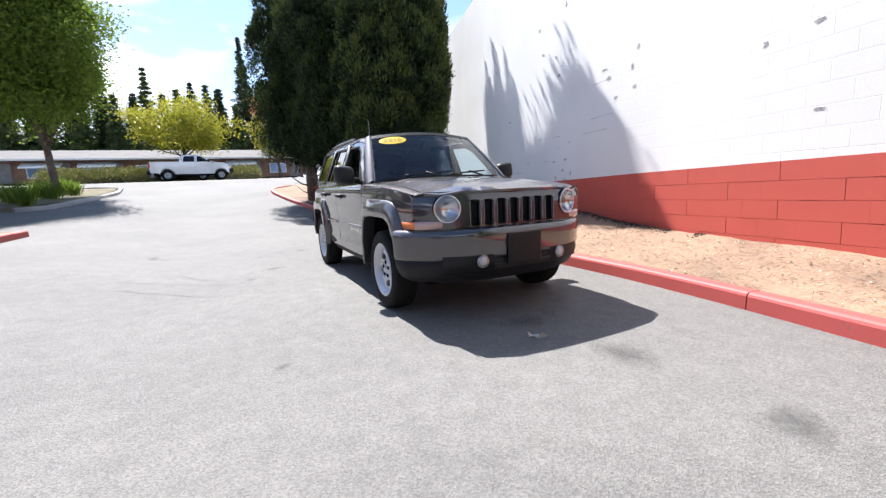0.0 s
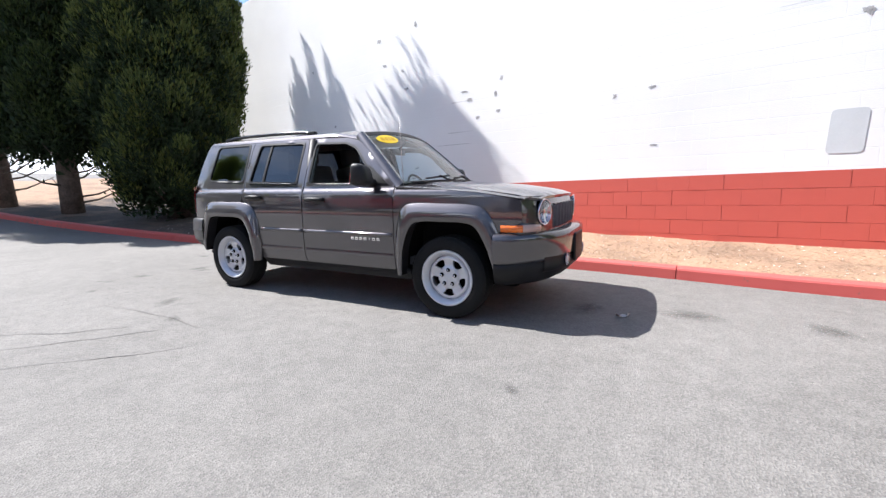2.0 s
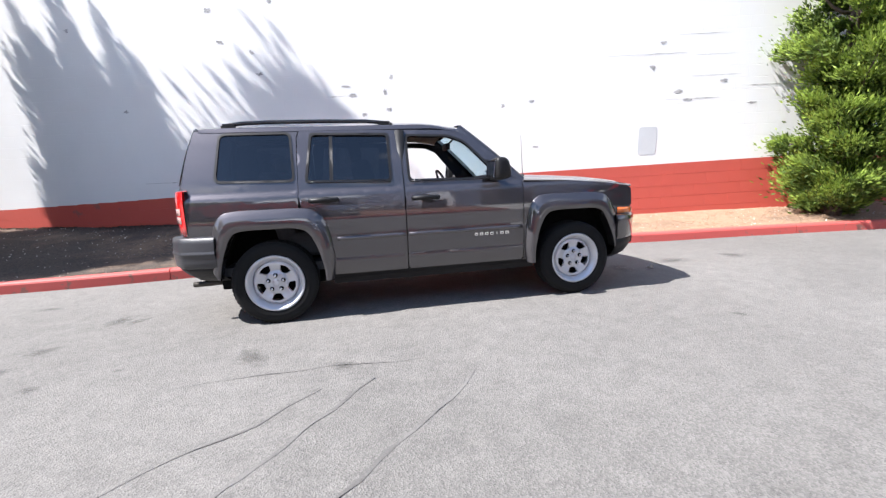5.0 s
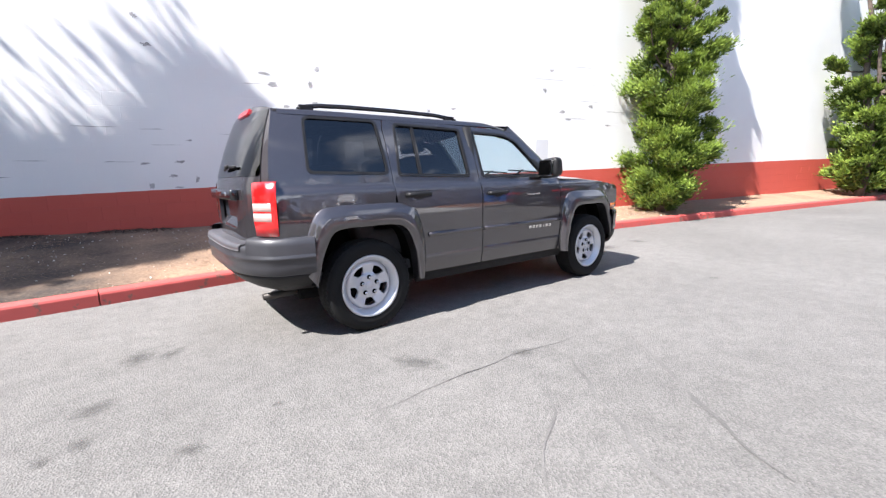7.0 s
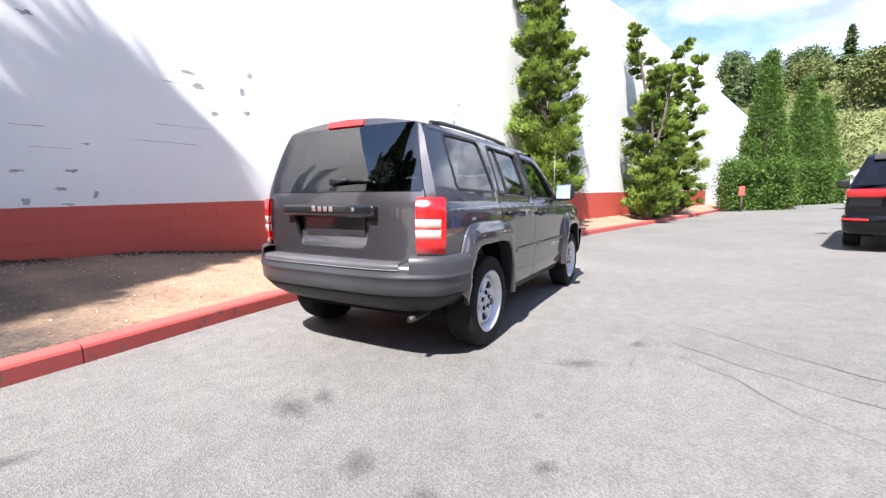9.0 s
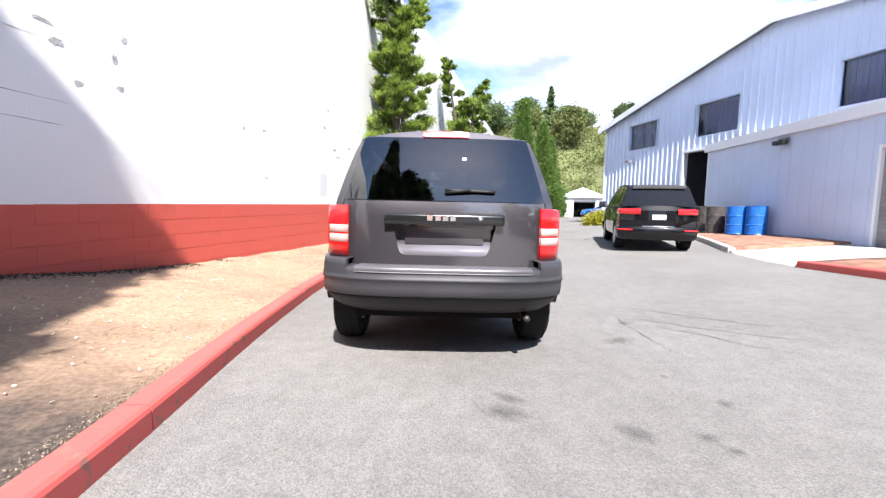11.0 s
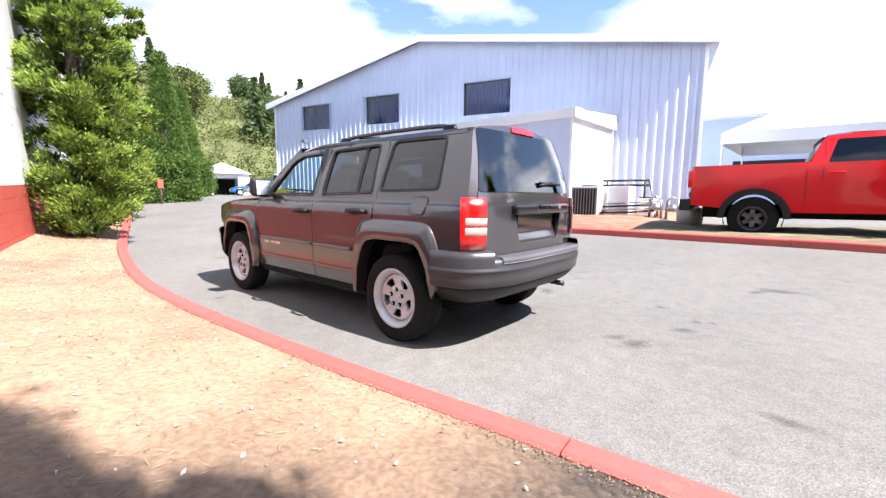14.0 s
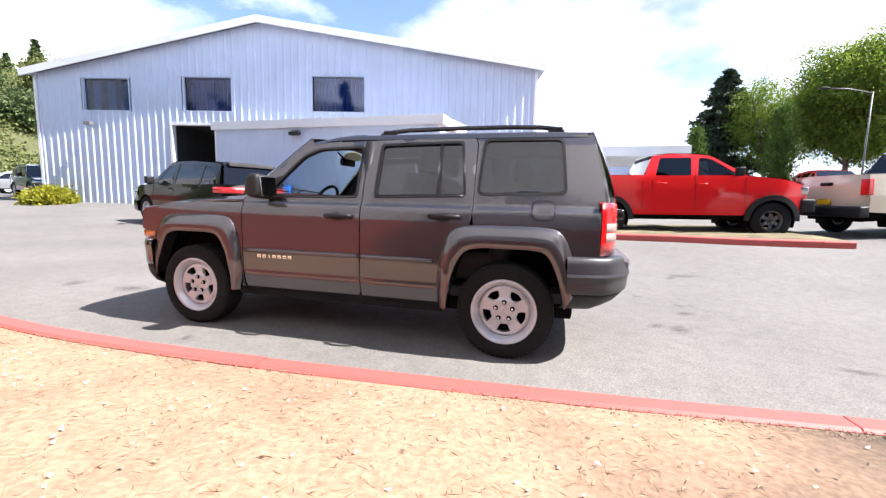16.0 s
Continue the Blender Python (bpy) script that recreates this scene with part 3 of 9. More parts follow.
def run_kerb(name, line_pts, length, label, height=0.135, width=0.16, material=None, gap=0.01):
    """Kerb stones laid end to end along a fine polyline."""
    root = thing(name, label, "kerb", kind="structure")
    cur, acc = [line_pts[0]], 0.0
    pieces = []
    for a, b in zip(line_pts, line_pts[1:]):
        acc += (Vector(b) - Vector(a)).length
        cur.append(b)
        if acc >= length:
            pieces.append(cur)
            d = (Vector(b) - Vector(a)).normalized() * gap
            cur, acc = [(b[0] + d.x, b[1] + d.y)], 0.0
    if len(cur) > 1:
        pieces.append(cur)
    for k, p in enumerate(pieces):
        hh = height + 0.008 * noise.noise((k * 3.1, 0.3, 0))
        part("kerb_stone", kerb_piece(bmesh.new(), p, width, ground_z, hh), material or M_KERB, root)
    return root


near_line = [(-20.4, 14 - 0.5 * i) for i in range(24)] + [(-20.3, 1.6), (-20.1, 1.1), (-19.8, 0.6), (-19.3, 0.15), (-18.7, -0.1)] + [(x, kerb_y(x)) for x in np.arange(-18, 45.5, 0.2)]
run_kerb("kerb", [(float(a), float(b)) for a, b in near_line], 3.0, "red-painted concrete kerb with worn chipped paint along the dry strip")


def strip_height(x, y):
    """Planting strip between the kerb and the wall: from the kerb's top, banked up at the wall."""
    k, w = kerb_y(x) + 0.15, wall_y(x)
    t = min(1.0, max(0.0, (y - k) / max(0.5, w - k)))
    z = ground_z(x, k) + 0.115 + (0.16 + 0.16 * eased(1.0, -2.0, x)) * t ** 1.2
    z += 0.025 * noise.noise((x * 1.3, y * 1.3, 0)) * min(1, 6 * t) + 0.012 * noise.noise((x * 6, y * 6, 3)) * min(1, 8 * t)
    return z


def build_strip():
    bm = bmesh.new()
    xs = np.concatenate([np.arange(-20.2, -12, 0.4), np.arange(-12, 9, 0.12), np.arange(9, 45, 0.5)])
    rows = []
    for x in xs:
        k, w = kerb_y(x) + 0.14 + 1.4 * eased(-18.5, -20.2, x), (wall_y(x) if x > -12.5 else 14.0)
        rows.append([bm.verts.new((x, k + (w - k) * j / 26, strip_height(x, k + (w - k) * j / 26))) for j in range(27)])
    for a, b in zip(rows, rows[1:]):
        for j in range(26):
            bm.faces.new((a[j], b[j], b[j + 1], a[j + 1]))
    tagged(part("planting_strip", smooth(bm), M_DIRT), "dry straw-coloured dirt strip between kerb and wall", "ground", kind="structure")


build_strip()

# ---- long white block building ----


def red_top(x):
    return 1.08 + 0.022 * x if x > 0 else 1.08 + 0.03 * max(x, -8.0)


def wall_top(s):
    return curve([(0, 6.65), (5, 6.72), (28, 8.5), (48, 8.8), (60, 8.9)], s)


def build_white_wall():
    L = WALL_LEN
    root = thing("wall_white", "long white-painted concrete block wall with flaking paint", "wall", kind="structure", at=WALL_POSE)
    bm = bmesh.new()
    n = 60
    prof = [(L * i / n, wall_top(L * i / n)) for i in range(n + 1)]
    f0 = [bm.verts.new((s, 0, red_top(WALL_A.x + s * WALL_DIR.x) if s < 44 else -0.2)) for s, z in prof]
    f1 = [bm.verts.new((s, 0, z)) for s, z in prof]
    b0 = [bm.verts.new((s, 0.3, -0.2)) for s, z in prof]
    b1 = [bm.verts.new((s, 0.3, z)) for s, z in prof]
    for i in range(n):
        bm.faces.new((f0[i], f0[i + 1], f1[i + 1], f1[i]))
        bm.faces.new((b0[i + 1], b0[i], b1[i], b1[i + 1]))
        bm.faces.new((f1[i], f1[i + 1], b1[i + 1], b1[i]))
        bm.faces.new((b0[i], b0[i + 1], f0[i + 1], f0[i]))
    bm.faces.new((b0[0], f0[0], f1[0], b1[0]))
    bm.faces.new((f0[n], b0[n], b1[n], f1[n]))
    part("wall_face", bm, M_WHITE_WALL, root)
    # coping, ends and roof that close the building
    part("end_wall", box(0, 0.3, 0.3, 22, -0.3, 6.6), M_WHITE_WALL, root)
    part("end_wall", box(L - 0.3, L, 0.3, 22, -0.3, 8.6), M_WHITE_WALL, root)
    part("back_wall", box(0, L, 22, 22.3, -0.3, 6.6), M_WHITE_WALL, root)
    bm = bmesh.new()
    a = [bm.verts.new((s, 0.3, z - 0.25)) for s, z in prof]
    b = [bm.verts.new((s, 22, z - 0.25)) for s, z in prof]
    for i in range(n):
        bm.faces.new((a[i], a[i + 1], b[i + 1], b[i]))
    part("roof_deck", bm, M_ROOF, root)
    # rendered backing of the red band, with blocks laid on it
    bm = bmesh.new()
    m = 44
    q = [[bm.verts.new((i, y, z)) for y, z in ((0.004, -0.25), (0.004, red_top(WALL_A.x + i * WALL_DIR.x)))] for i in range(m + 1)]
    for i in range(m):
        bm.faces.new((q[i][0], q[i + 1][0], q[i + 1][1], q[i][1]))
    part("red_band_bed", bm, M_RED_BLOCK, root, "red-painted mortar bed")
    return root


white_wall = build_white_wall()


def build_red_blocks(root):
    """Courses of red block that hang from the top line of the band."""
    near, rest = [], []
    w, h = 0.4064, 0.2032
    for c in range(6):
        for i in range(-1, 110):
            s = i * w + (w / 2 if c % 2 else 0)
            if s < 0 or s + w > 44:
                continue
            (near if 7.5 < s < 27.5 else rest).append((s, c))
    shared = {}

    def mesh_for(kind):
        if kind not in shared:
            bm = bmesh.new()
            j = 0.0012
            d = 0.0012 + 0.0012 * kind
            add_box(bm, j * 0.35, w - j * 0.35, -d, 0.012, -h + j, -j)
            for v in bm.verts:
                if v.co.y < 0:
                    v.co.x += 0.0004 if v.co.x < w / 2 else -0.0004
                    v.co.z += 0.0012 if v.co.z < -h / 2 else -0.0012
            me = bpy.data.meshes.new("block")
            bm.to_mesh(me)
            bm.free()
            me.materials.append(M_RED_BLOCK)
            shared[kind] = me
        return shared[kind]

    near = sorted(near, key=lambda p: p[1])[:300]
    for k, (s, c) in enumerate(near):
        ob = new("block", mesh_for((k * 7 + c * 3) % 3))
        ob.parent = root
        ob.location = (s, 0, red_top(WALL_A.x + (s + w / 2) * WALL_DIR.x) - c * h)
        ob.rotation_euler = (0, -0.0195, 0)
    done = set(near)
    bm = bmesh.new()
    for c in range(6):
        for i in range(-1, 110):
            s = i * w + (w / 2 if c % 2 else 0)
            if s < 0 or s + w > 44 or (s, c) in done:
                continue
            z = red_top(WALL_A.x + (s + w / 2) * WALL_DIR.x) - c * h
            add_box(bm, s + 0.0006, s + w - 0.0006, -0.003, 0.012, z - h + 0.0025, z - 0.0025)
    ob = part("far_blocks", bm, M_RED_BLOCK, root)
    ob["kind"] = "stuff"


# ---- gabled metal building ----
GA, GB = Vector((-0.5, -14.4)), Vector((19.75, -9.45))     # foot of the gable wall's two ends
G_DIR = (GB - GA).normalized()
G_LEN = (GB - GA).length
G_POSE = Matrix.Translation((GA.x, GA.y, 0)) @ Matrix.Rotation(math.atan2(G_DIR.y, G_DIR.x), 4, "Z")


def gable_s(x):
    return (x - GA.x) / G_DIR.x


def gable_top(s):
    ridge = gable_s(10.45)
    return curve([(0, 6.38), (ridge, 8.02), (G_LEN, 5.92)], s)


def build_gable():
    root = thing("metal_building", "large white corrugated metal building with gable roof", "building", at=G_POSE)
    g0 = 0.1
    openings = []
    for xa, xb, za, zb in ((8.45, 6.2, 4.55, 6.0), (13.65, 11.65, 4.5, 5.9), (17.8, 15.85, 4.47, 5.8)):
        openings.append((gable_s(xb), gable_s(xa), za, zb, "window"))
    openings.append((gable_s(11.75), gable_s(14.2), 0.3, 3.98, "door"))
    pitch = 0.305
    per = 3
    cols = int(G_LEN / pitch) + 1
    edge = lambda s: min(G_LEN, max(0.0, s))
    for p in range(0, cols, per):
        made = {}
        for c in range(p, min(cols, p + per)):
            s0, s1 = edge(c * pitch), edge((c + 1) * pitch)
            if s1 - s0 < 0.02:
                continue
            cuts = [(za, zb) for sa, sb, za, zb, k in openings if sa - pitch / 2 < (s0 + s1) / 2 - pitch / 2 + pitch / 2 < sb and sa < (s0 + s1) / 2 < sb]
            spans, low = [], g0
            for za, zb in sorted(cuts):
                spans.append((low, za))
                low = zb
            spans.append((low, None))
            prof = [(s0, 0.0), (s0 + 0.2 * (s1 - s0), 0.0), (s0 + 0.62 * (s1 - s0), 0.0), (s0 + 0.72 * (s1 - s0), 0.034), (s0 + 0.88 * (s1 - s0), 0.034), (s1, 0.0)]
            for za, zb in spans:
                if zb is not None and zb - za < 0.05:
                    continue
                bm = made.setdefault((za, zb), bmesh.new()) if (za, zb) not in made else made[(za, zb)]
                lo = [bm.verts.new((s, d, za)) for s, d in prof]
                hi = [bm.verts.new((s, d, zb if zb is not None else gable_top(s))) for s, d in prof]
                for k in range(len(prof) - 1):
                    bm.faces.new((lo[k], hi[k], hi[k + 1], lo[k + 1]))
        for bm in made.values():
            bmesh.ops.remove_doubles(bm, verts=bm.verts, dist=1e-4)
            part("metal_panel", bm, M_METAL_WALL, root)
    return root, openings


gable, gable_openings = build_gable()


def finish_gable(root, openings):
    # gable wall faces local +y; the body runs back to local -y
    rs = gable_s(10.45)
    D = 26.0
    bm = bmesh.new()
    over = 0.34
    pts = [(-over, gable_top(0) - 0.03), (rs, gable_top(rs) + 0.06), (G_LEN + over, gable_top(G_LEN) - 0.02)]
    for (s0, z0), (s1, z1) in zip(pts, pts[1:]):
        a = [bm.verts.new(v) for v in ((s0, over, z0), (s1, over, z1), (s1, -D, z1), (s0, -D, z0))]
        b = [bm.verts.new((v.co.x, v.co.y, v.co.z + 0.1)) for v in a]
        bm.faces.new(a[::-1])
        bm.faces.new(b)
        for k in range(4):
            bm.faces.new((a[k], a[(k + 1) % 4], b[(k + 1) % 4], b[k]))
    part("roof", bm, M_ROOF, root)
    for (s0, z0), (s1, z1) in zip(pts, pts[1:]):
        L = math.hypot(s1 - s0, z1 - z0)
        m = Matrix.Translation((s0, 0, z0)) @ Matrix.Rotation(-math.atan2(z1 - z0, s1 - s0), 4, "Y")
        part("rake_trim", box(0, L, over - 0.02, over + 0.03, -0.16, 0.12, 0.008, m), M_METAL_TRIM, root)
    part("side_wall", box(G_LEN - 0.06, G_LEN, -D, -0.02, 0.0, gable_top(G_LEN)), M_METAL_WALL, root)
    part("side_wall", box(0, 0.06, -D, -0.02, 0.0, gable_top(0)), M_METAL_WALL, root)
    part("corner_trim", box(G_LEN - 0.08, G_LEN + 0.03, -0.1, 0.06, 0.0, gable_top(G_LEN) - 0.1, 0.006), M_METAL_TRIM, root)
    part("corner_trim", box(-0.03, 0.08, -0.1, 0.06, 0.0, gable_top(0) - 0.1, 0.006), M_METAL_TRIM, root)
    part("back_wall", box(0.1, G_LEN - 0.1, -D, -D + 0.1, 0, 6.2), M_METAL_WALL, root)
    k = 0
    for sa, sb, za, zb, kind in openings:
        if kind == "window":
            w = new("window")
            w.parent = root
            w.location = (sa, 0, za)
            W, H = sb - sa, zb - za
            bm = bmesh.new()
            for x0, x1, z0, z1 in ((-0.01, 0.03, -0.015, H + 0.015), (W - 0.03, W + 0.01, -0.015, H + 0.015), (0.03, W - 0.03, -0.015, 0.025), (0.03, W - 0.03, H - 0.025, H + 0.015)):
                add_box(bm, x0, x1, -0.12, 0.035, z0, z1, 0.006)
            part("window_frame", bm, M_METAL_WALL, w)
            part("pane", box(0.05, W - 0.05, -0.1, -0.09, 0.04, H - 0.04), M_OFFICE_GLASS, w)
            bm = bmesh.new()
            nb = 13 if k < 2 else 3
            for i in range(nb):
                x = 0.08 + (W - 0.16) * (i + 0.5) / nb
                hw = (W - 0.16) / nb * (0.43 if k < 2 else 0.3)
                add_box(bm, x - hw, x + hw, -0.32 - 0.02 * (i % 2), -0.31 - 0.02 * (i % 2), 0.05 + 0.02 * (i % 3), H - 0.05)
            part("blind", bm, M_BLIND if k < 2 else M_LIGHT_CLOTH, w, "vertical blind slats behind the pane")
            k += 1
        else:
            W, H = sb - sa, zb - za
            d = new("doorway")
            d.parent = root
            d.location = (sa, 0, za)
            bm = bmesh.new()
            add_box(bm, -0.06, 0.05, -0.2, 0.06, -0.1, H + 0.06, 0.006)
            add_box(bm, W - 0.05, W + 0.06, -0.2, 0.06, -0.1, H + 0.06, 0.006)
            add_box(bm, 0.05, W - 0.05, -0.2, 0.06, H - 0.05, H + 0.06, 0.006)
            part("door_frame", bm, M_METAL_TRIM, d)
            for q in ((0, 0.02, -6, -0.2, -0.1, H), (W - 0.02, W, -6, -0.2, -0.1, H), (0, W, -6.1, -6, -0.1, H), (0, W, -6, -0.2, H, H + 0.05)):
                part("inner_wall", box(*q), M_DARK, d, "dark workshop interior")
            for q in ((0.5, 1.0, -3.2, -2.9, H - 1.0, H - 0.93), (1.4, 1.8, -4.6, -4.3, H - 1.1, H - 1.03)):
                part("strip_light", box(*q), M_STRIP, d, "lit workshop strip light")
    # small wall lamp with arm
    lamp = new("wall_lamp")
    lamp.parent = root
    lamp.location = (gable_s(17.4), 0, 3.9)
    part("lamp_arm", tube([(0, 0.03, 0), (0, 0.3, 0.05)], 0.02), M_TRIM_GREY, lamp)
    part("lamp_head", box(-0.14, 0.14, 0.2, 0.42, -0.07, 0.07, 0.02), M_TRIM_GREY, lamp)


# blue of the mirrored sky is put into the pane tint and the slats
M_OFFICE_GLASS = glass_mat("sky_tinted_glass", (0.5, 0.63, 0.86), 0.01, 1.6)
M_BLIND = stuff_mat("sky_blue_blind", (0.035, 0.065, 0.17), 0.7, grain=60, bump=0.1, vary=0.3)
M_STRIP = bpy.data.materials.new("strip_light_glow")
M_STRIP.use_nodes = True
M_STRIP.node_tree.nodes["Principled BSDF"].inputs["Emission Color"].default_value = (1, 0.97, 0.9, 1)
M_STRIP.node_tree.nodes["Principled BSDF"].inputs["Emission Strength"].default_value = 1.2
finish_gable(gable, gable_openings)


def build_shed():
    """Lean-to in front of the gable wall; its front stands askew to it."""
    root = thing("lean_to_shed", "white metal lean-to shed with grey roll-up door", "shed")
    x0, x1, y0, y1 = 2.3, 11.45, -10.1, -10.2     # front foot: nearer end, further end
    zt0, zt1 = 3.72, 3.85
    def gy(x):
        return GA.y + (x - GA.x) * G_DIR.y / G_DIR.x
    fy = lambda x: y0 + (y1 - y0) * (x - x0) / (x1 - x0)
    da, db, dz0, dz1 = 3.1, 4.9, 0.5, 2.78
    # front with door opening, in vertical sheets with fine seams
    xs = sorted({x0, x1, da, db, *[x0 + 0.4 * i for i in range(1, 23)]})
    for a, b in zip(xs, xs[1:]):
        if b - a < 0.02:
            continue
        zs = [(0.2, zt0)] if not (da - 1e-3 <= a and b <= db + 1e-3) else [(dz1, zt0)]
        bm = bmesh.new()
        for za, zb in zs:
            add_box(bm, a + 0.003, b - 0.003, -0.1, 0, za, zb + 0.1)
        for v in bm.verts:
            v.co.y += fy(v.co.x)
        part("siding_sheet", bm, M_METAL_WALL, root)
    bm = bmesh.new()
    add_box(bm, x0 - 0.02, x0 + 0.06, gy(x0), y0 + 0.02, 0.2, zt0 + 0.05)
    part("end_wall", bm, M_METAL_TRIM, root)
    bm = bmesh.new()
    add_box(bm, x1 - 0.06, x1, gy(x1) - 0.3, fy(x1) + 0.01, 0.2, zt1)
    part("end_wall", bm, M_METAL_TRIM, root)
    # fascia and gutter
    bm = bmesh.new()
    q = [(x0 - 0.15, y0 + 0.14), (x1 + 0.05, y1 + 0.14)]
    L = math.hypot(q[1][0] - q[0][0], q[1][1] - q[0][1])
    m = Matrix.Translation((q[0][0], q[0][1], 0)) @ Matrix.Rotation(math.atan2(q[1][1] - q[0][1], q[1][0] - q[0][0]), 4, "Z")
    add_box(bm, 0, L, -0.14, 0, zt0 - 0.16, zt0 + 0.14, 0.012, m)
    part("fascia", bm, M_METAL_TRIM, root)
    part("fascia", box(x0 - 0.16, x0 - 0.02, gy(x0) + 0.1, y0 + 0.0, zt0 - 0.16, zt0 + 0.14, 0.012), M_METAL_TRIM, root)
    bm = bmesh.new()
    a = [bm.verts.new(v) for v in ((x0 - 0.1, y0 + 0.1, zt0 + 0.15), (x1, y1 + 0.1, zt0 + 0.15), (x1, gy(x1) + 0.05, zt0 + 0.32), (x0 - 0.1, gy(x0) + 0.05, zt0 + 0.42))]
    b = [bm.verts.new((v.co.x, v.co.y, v.co.z - 0.04)) for v in a]
    bm.faces.new(a)
    bm.faces.new(b[::-1])
    for k in range(4):
        bm.faces.new((a[k], a[(k + 1) % 4], b[(k + 1) % 4], b[k]))
    part("roof", bm, M_ROOF, root)
    bm = bmesh.new()
    q = [bm.verts.new(v) for v in ((x0 - 0.1, y0 + 0.1, zt0), (x0 - 0.1, gy(x0) + 0.05, zt0), (x0 - 0.1, gy(x0) + 0.05, zt0 + 0.41), (x0 - 0.1, y0 + 0.1, zt0 + 0.14))]
    bm.faces.new(q)
    part("roof_end", bm, M_METAL_TRIM, root)
    door = new("roll_up_door")
    door.parent = root
    n = 12
    for i in range(n):
        h = (dz1 - dz0) / n
        part("door_slat", box(da + 0.04, db - 0.04, fy(4) - 0.085, fy(4) - 0.05, dz0 + i * h + 0.0015, dz0 + (i + 1) * h - 0.0015, 0.004), M_DOOR_GREY, door)
    bm = bmesh.new()
    add_box(bm, da - 0.03, da + 0.04, fy(4) - 0.1, fy(4) + 0.035, dz0 - 0.1, dz1 + 0.07, 0.004)
    add_box(bm, db - 0.04, db + 0.03, fy(4) - 0.1, fy(4) + 0.035, dz0 - 0.1, dz1 + 0.07, 0.004)
    add_box(bm, da + 0.04, db - 0.04, fy(4) - 0.1, fy(4) + 0.035, dz1, dz1 + 0.07, 0.004)
    part("door_frame", bm, M_METAL_TRIM, door)
    lamp = new("wall_lamp")
    lamp.parent = root
    lamp.location = (7.75, fy(7.75), 3.38)
    part("lamp_body", box(-0.16, 0.16, 0, 0.12, -0.06, 0.1, 0.02), M_TRIM_GREY, lamp)
    part("lamp_head", box(-0.2, -0.02, 0.08, 0.26, -0.1, 0.02, 0.02), M_PLASTIC, lamp)
    part("lamp_head", box(0.03, 0.2, 0.08, 0.26, -0.1, 0.02, 0.02), M_PLASTIC, lamp)
    return root


build_shed()


# ---- wheels ----


def make_wheel(parent, x, y, r=0.338, rim=0.225, width=0.215, out=1, style="steel", wheel_mat=None, blocks=True):
    """A wheel whose outer face looks to +y or -y (out = 1 or -1)."""
    w = new("wheel")
    w.parent = parent
    w.matrix_local = Matrix.Translation((x, y, r)) @ Matrix.Rotation(0 if out > 0 else math.pi, 4, "Z")
    h = width / 2
    prof = [(rim - 0.012, -h * 0.82), (rim + 0.01, -h * 0.9), (rim + 0.05, -h), (r - 0.03, -h * 0.98), (r - 0.006, -h * 0.8), (r, -h * 0.5), (r + 0.002, 0),
            (r, h * 0.5), (r - 0.006, h * 0.8), (r - 0.03, h * 0.98), (r - 0.05, h * 1.0), (rim + 0.05, h), (rim + 0.045, h * 1.02), (rim + 0.01, h * 0.92), (rim - 0.012, h * 0.82)]
    tyre = part("tyre", revolve(prof, 56, closed=True), M_RUBBER, w)
    bm = bmesh.new()
    n = 60
    for i in range(n):           # tread blocks on the shoulder and crown
        a = 2 * math.pi * i / n
        m = Matrix.Rotation(a, 4, "Y") @ Matrix.Translation((r - 0.004, 0, 0))
        for yy, ww in ((h * 0.68, 0.03), (h * 0.2, 0.026), (-h * 0.25, 0.026), (-h * 0.68, 0.03)):
            add_box(bm, -0.004, 0.007 if abs(yy) < h * 0.5 else 0.002, yy - ww / 2, yy + ww / 2, -0.011, 0.011, 0, m)
    part("tread", bm, M_RUBBER, tyre)["kind"] = "stuff"
    mat = wheel_mat or M_WHEEL
    lip = [(rim - 0.03, -h * 0.8), (rim - 0.03, h * 0.35), (rim - 0.022, h * 0.62), (rim - 0.008, h * 0.8), (rim + 0.006, h * 0.93), (rim + 0.0, h * 0.98),
           (rim - 0.014, h * 0.9), (rim - 0.03, h * 0.66), (rim - 0.042, h * 0.5), (rim - 0.042, -h * 0.8)]
    part("rim", revolve(lip, 48, closed=True), mat, w)
    holes = []
    k = 5 if style == "steel" else 6
    R0, R1 = (rim * 0.44, rim * 0.67) if style == "steel" else (rim * 0.42, rim * 0.82)
    for i in range(k):
        a = math.pi / 2 + math.pi / k + 2 * math.pi * i / k
        da, db = (0.25, 0.34) if style == "steel" else (0.12, 0.3)
        q = [(R0 * math.cos(a - da), R0 * math.sin(a - da)), (R1 * math.cos(a - db), R1 * math.sin(a - db)), (R1 * 1.04 * math.cos(a), R1 * 1.04 * math.sin(a)),
             (R1 * math.cos(a + db), R1 * math.sin(a + db)), (R0 * math.cos(a + da), R0 * math.sin(a + da))]
        holes.append(rounded(q, 0.012 if style == "steel" else 0.022, 3))

    def dish(u, v):
        q = math.hypot(u, v) / rim
        if style == "steel":      # raised five-sided hub, sunk windows, rolled shoulder and a groove inside the rim
            a = (math.atan2(v, u) - math.pi / 2 + math.pi / 5) % (2 * math.pi / 5) - math.pi / 5
            p = q * math.cos(a)
            return (u, h * (0.60 - 0.16 * eased(0.33, 0.40, p) + 0.14 * eased(0.40, 0.70, q) - 0.30 * eased(0.76, 0.83, q)), v)
        return (u, h * (0.42 + 0.26 * eased(0.15, 0.55, q) - 0.26 * eased(0.62, 0.95, q)), v)

    part("spoked_disc", sheet(disc(0, 0, rim - 0.025, 48), holes, dish, 0.013 if blocks else 0.022, 0.02, flip=True), mat, w)
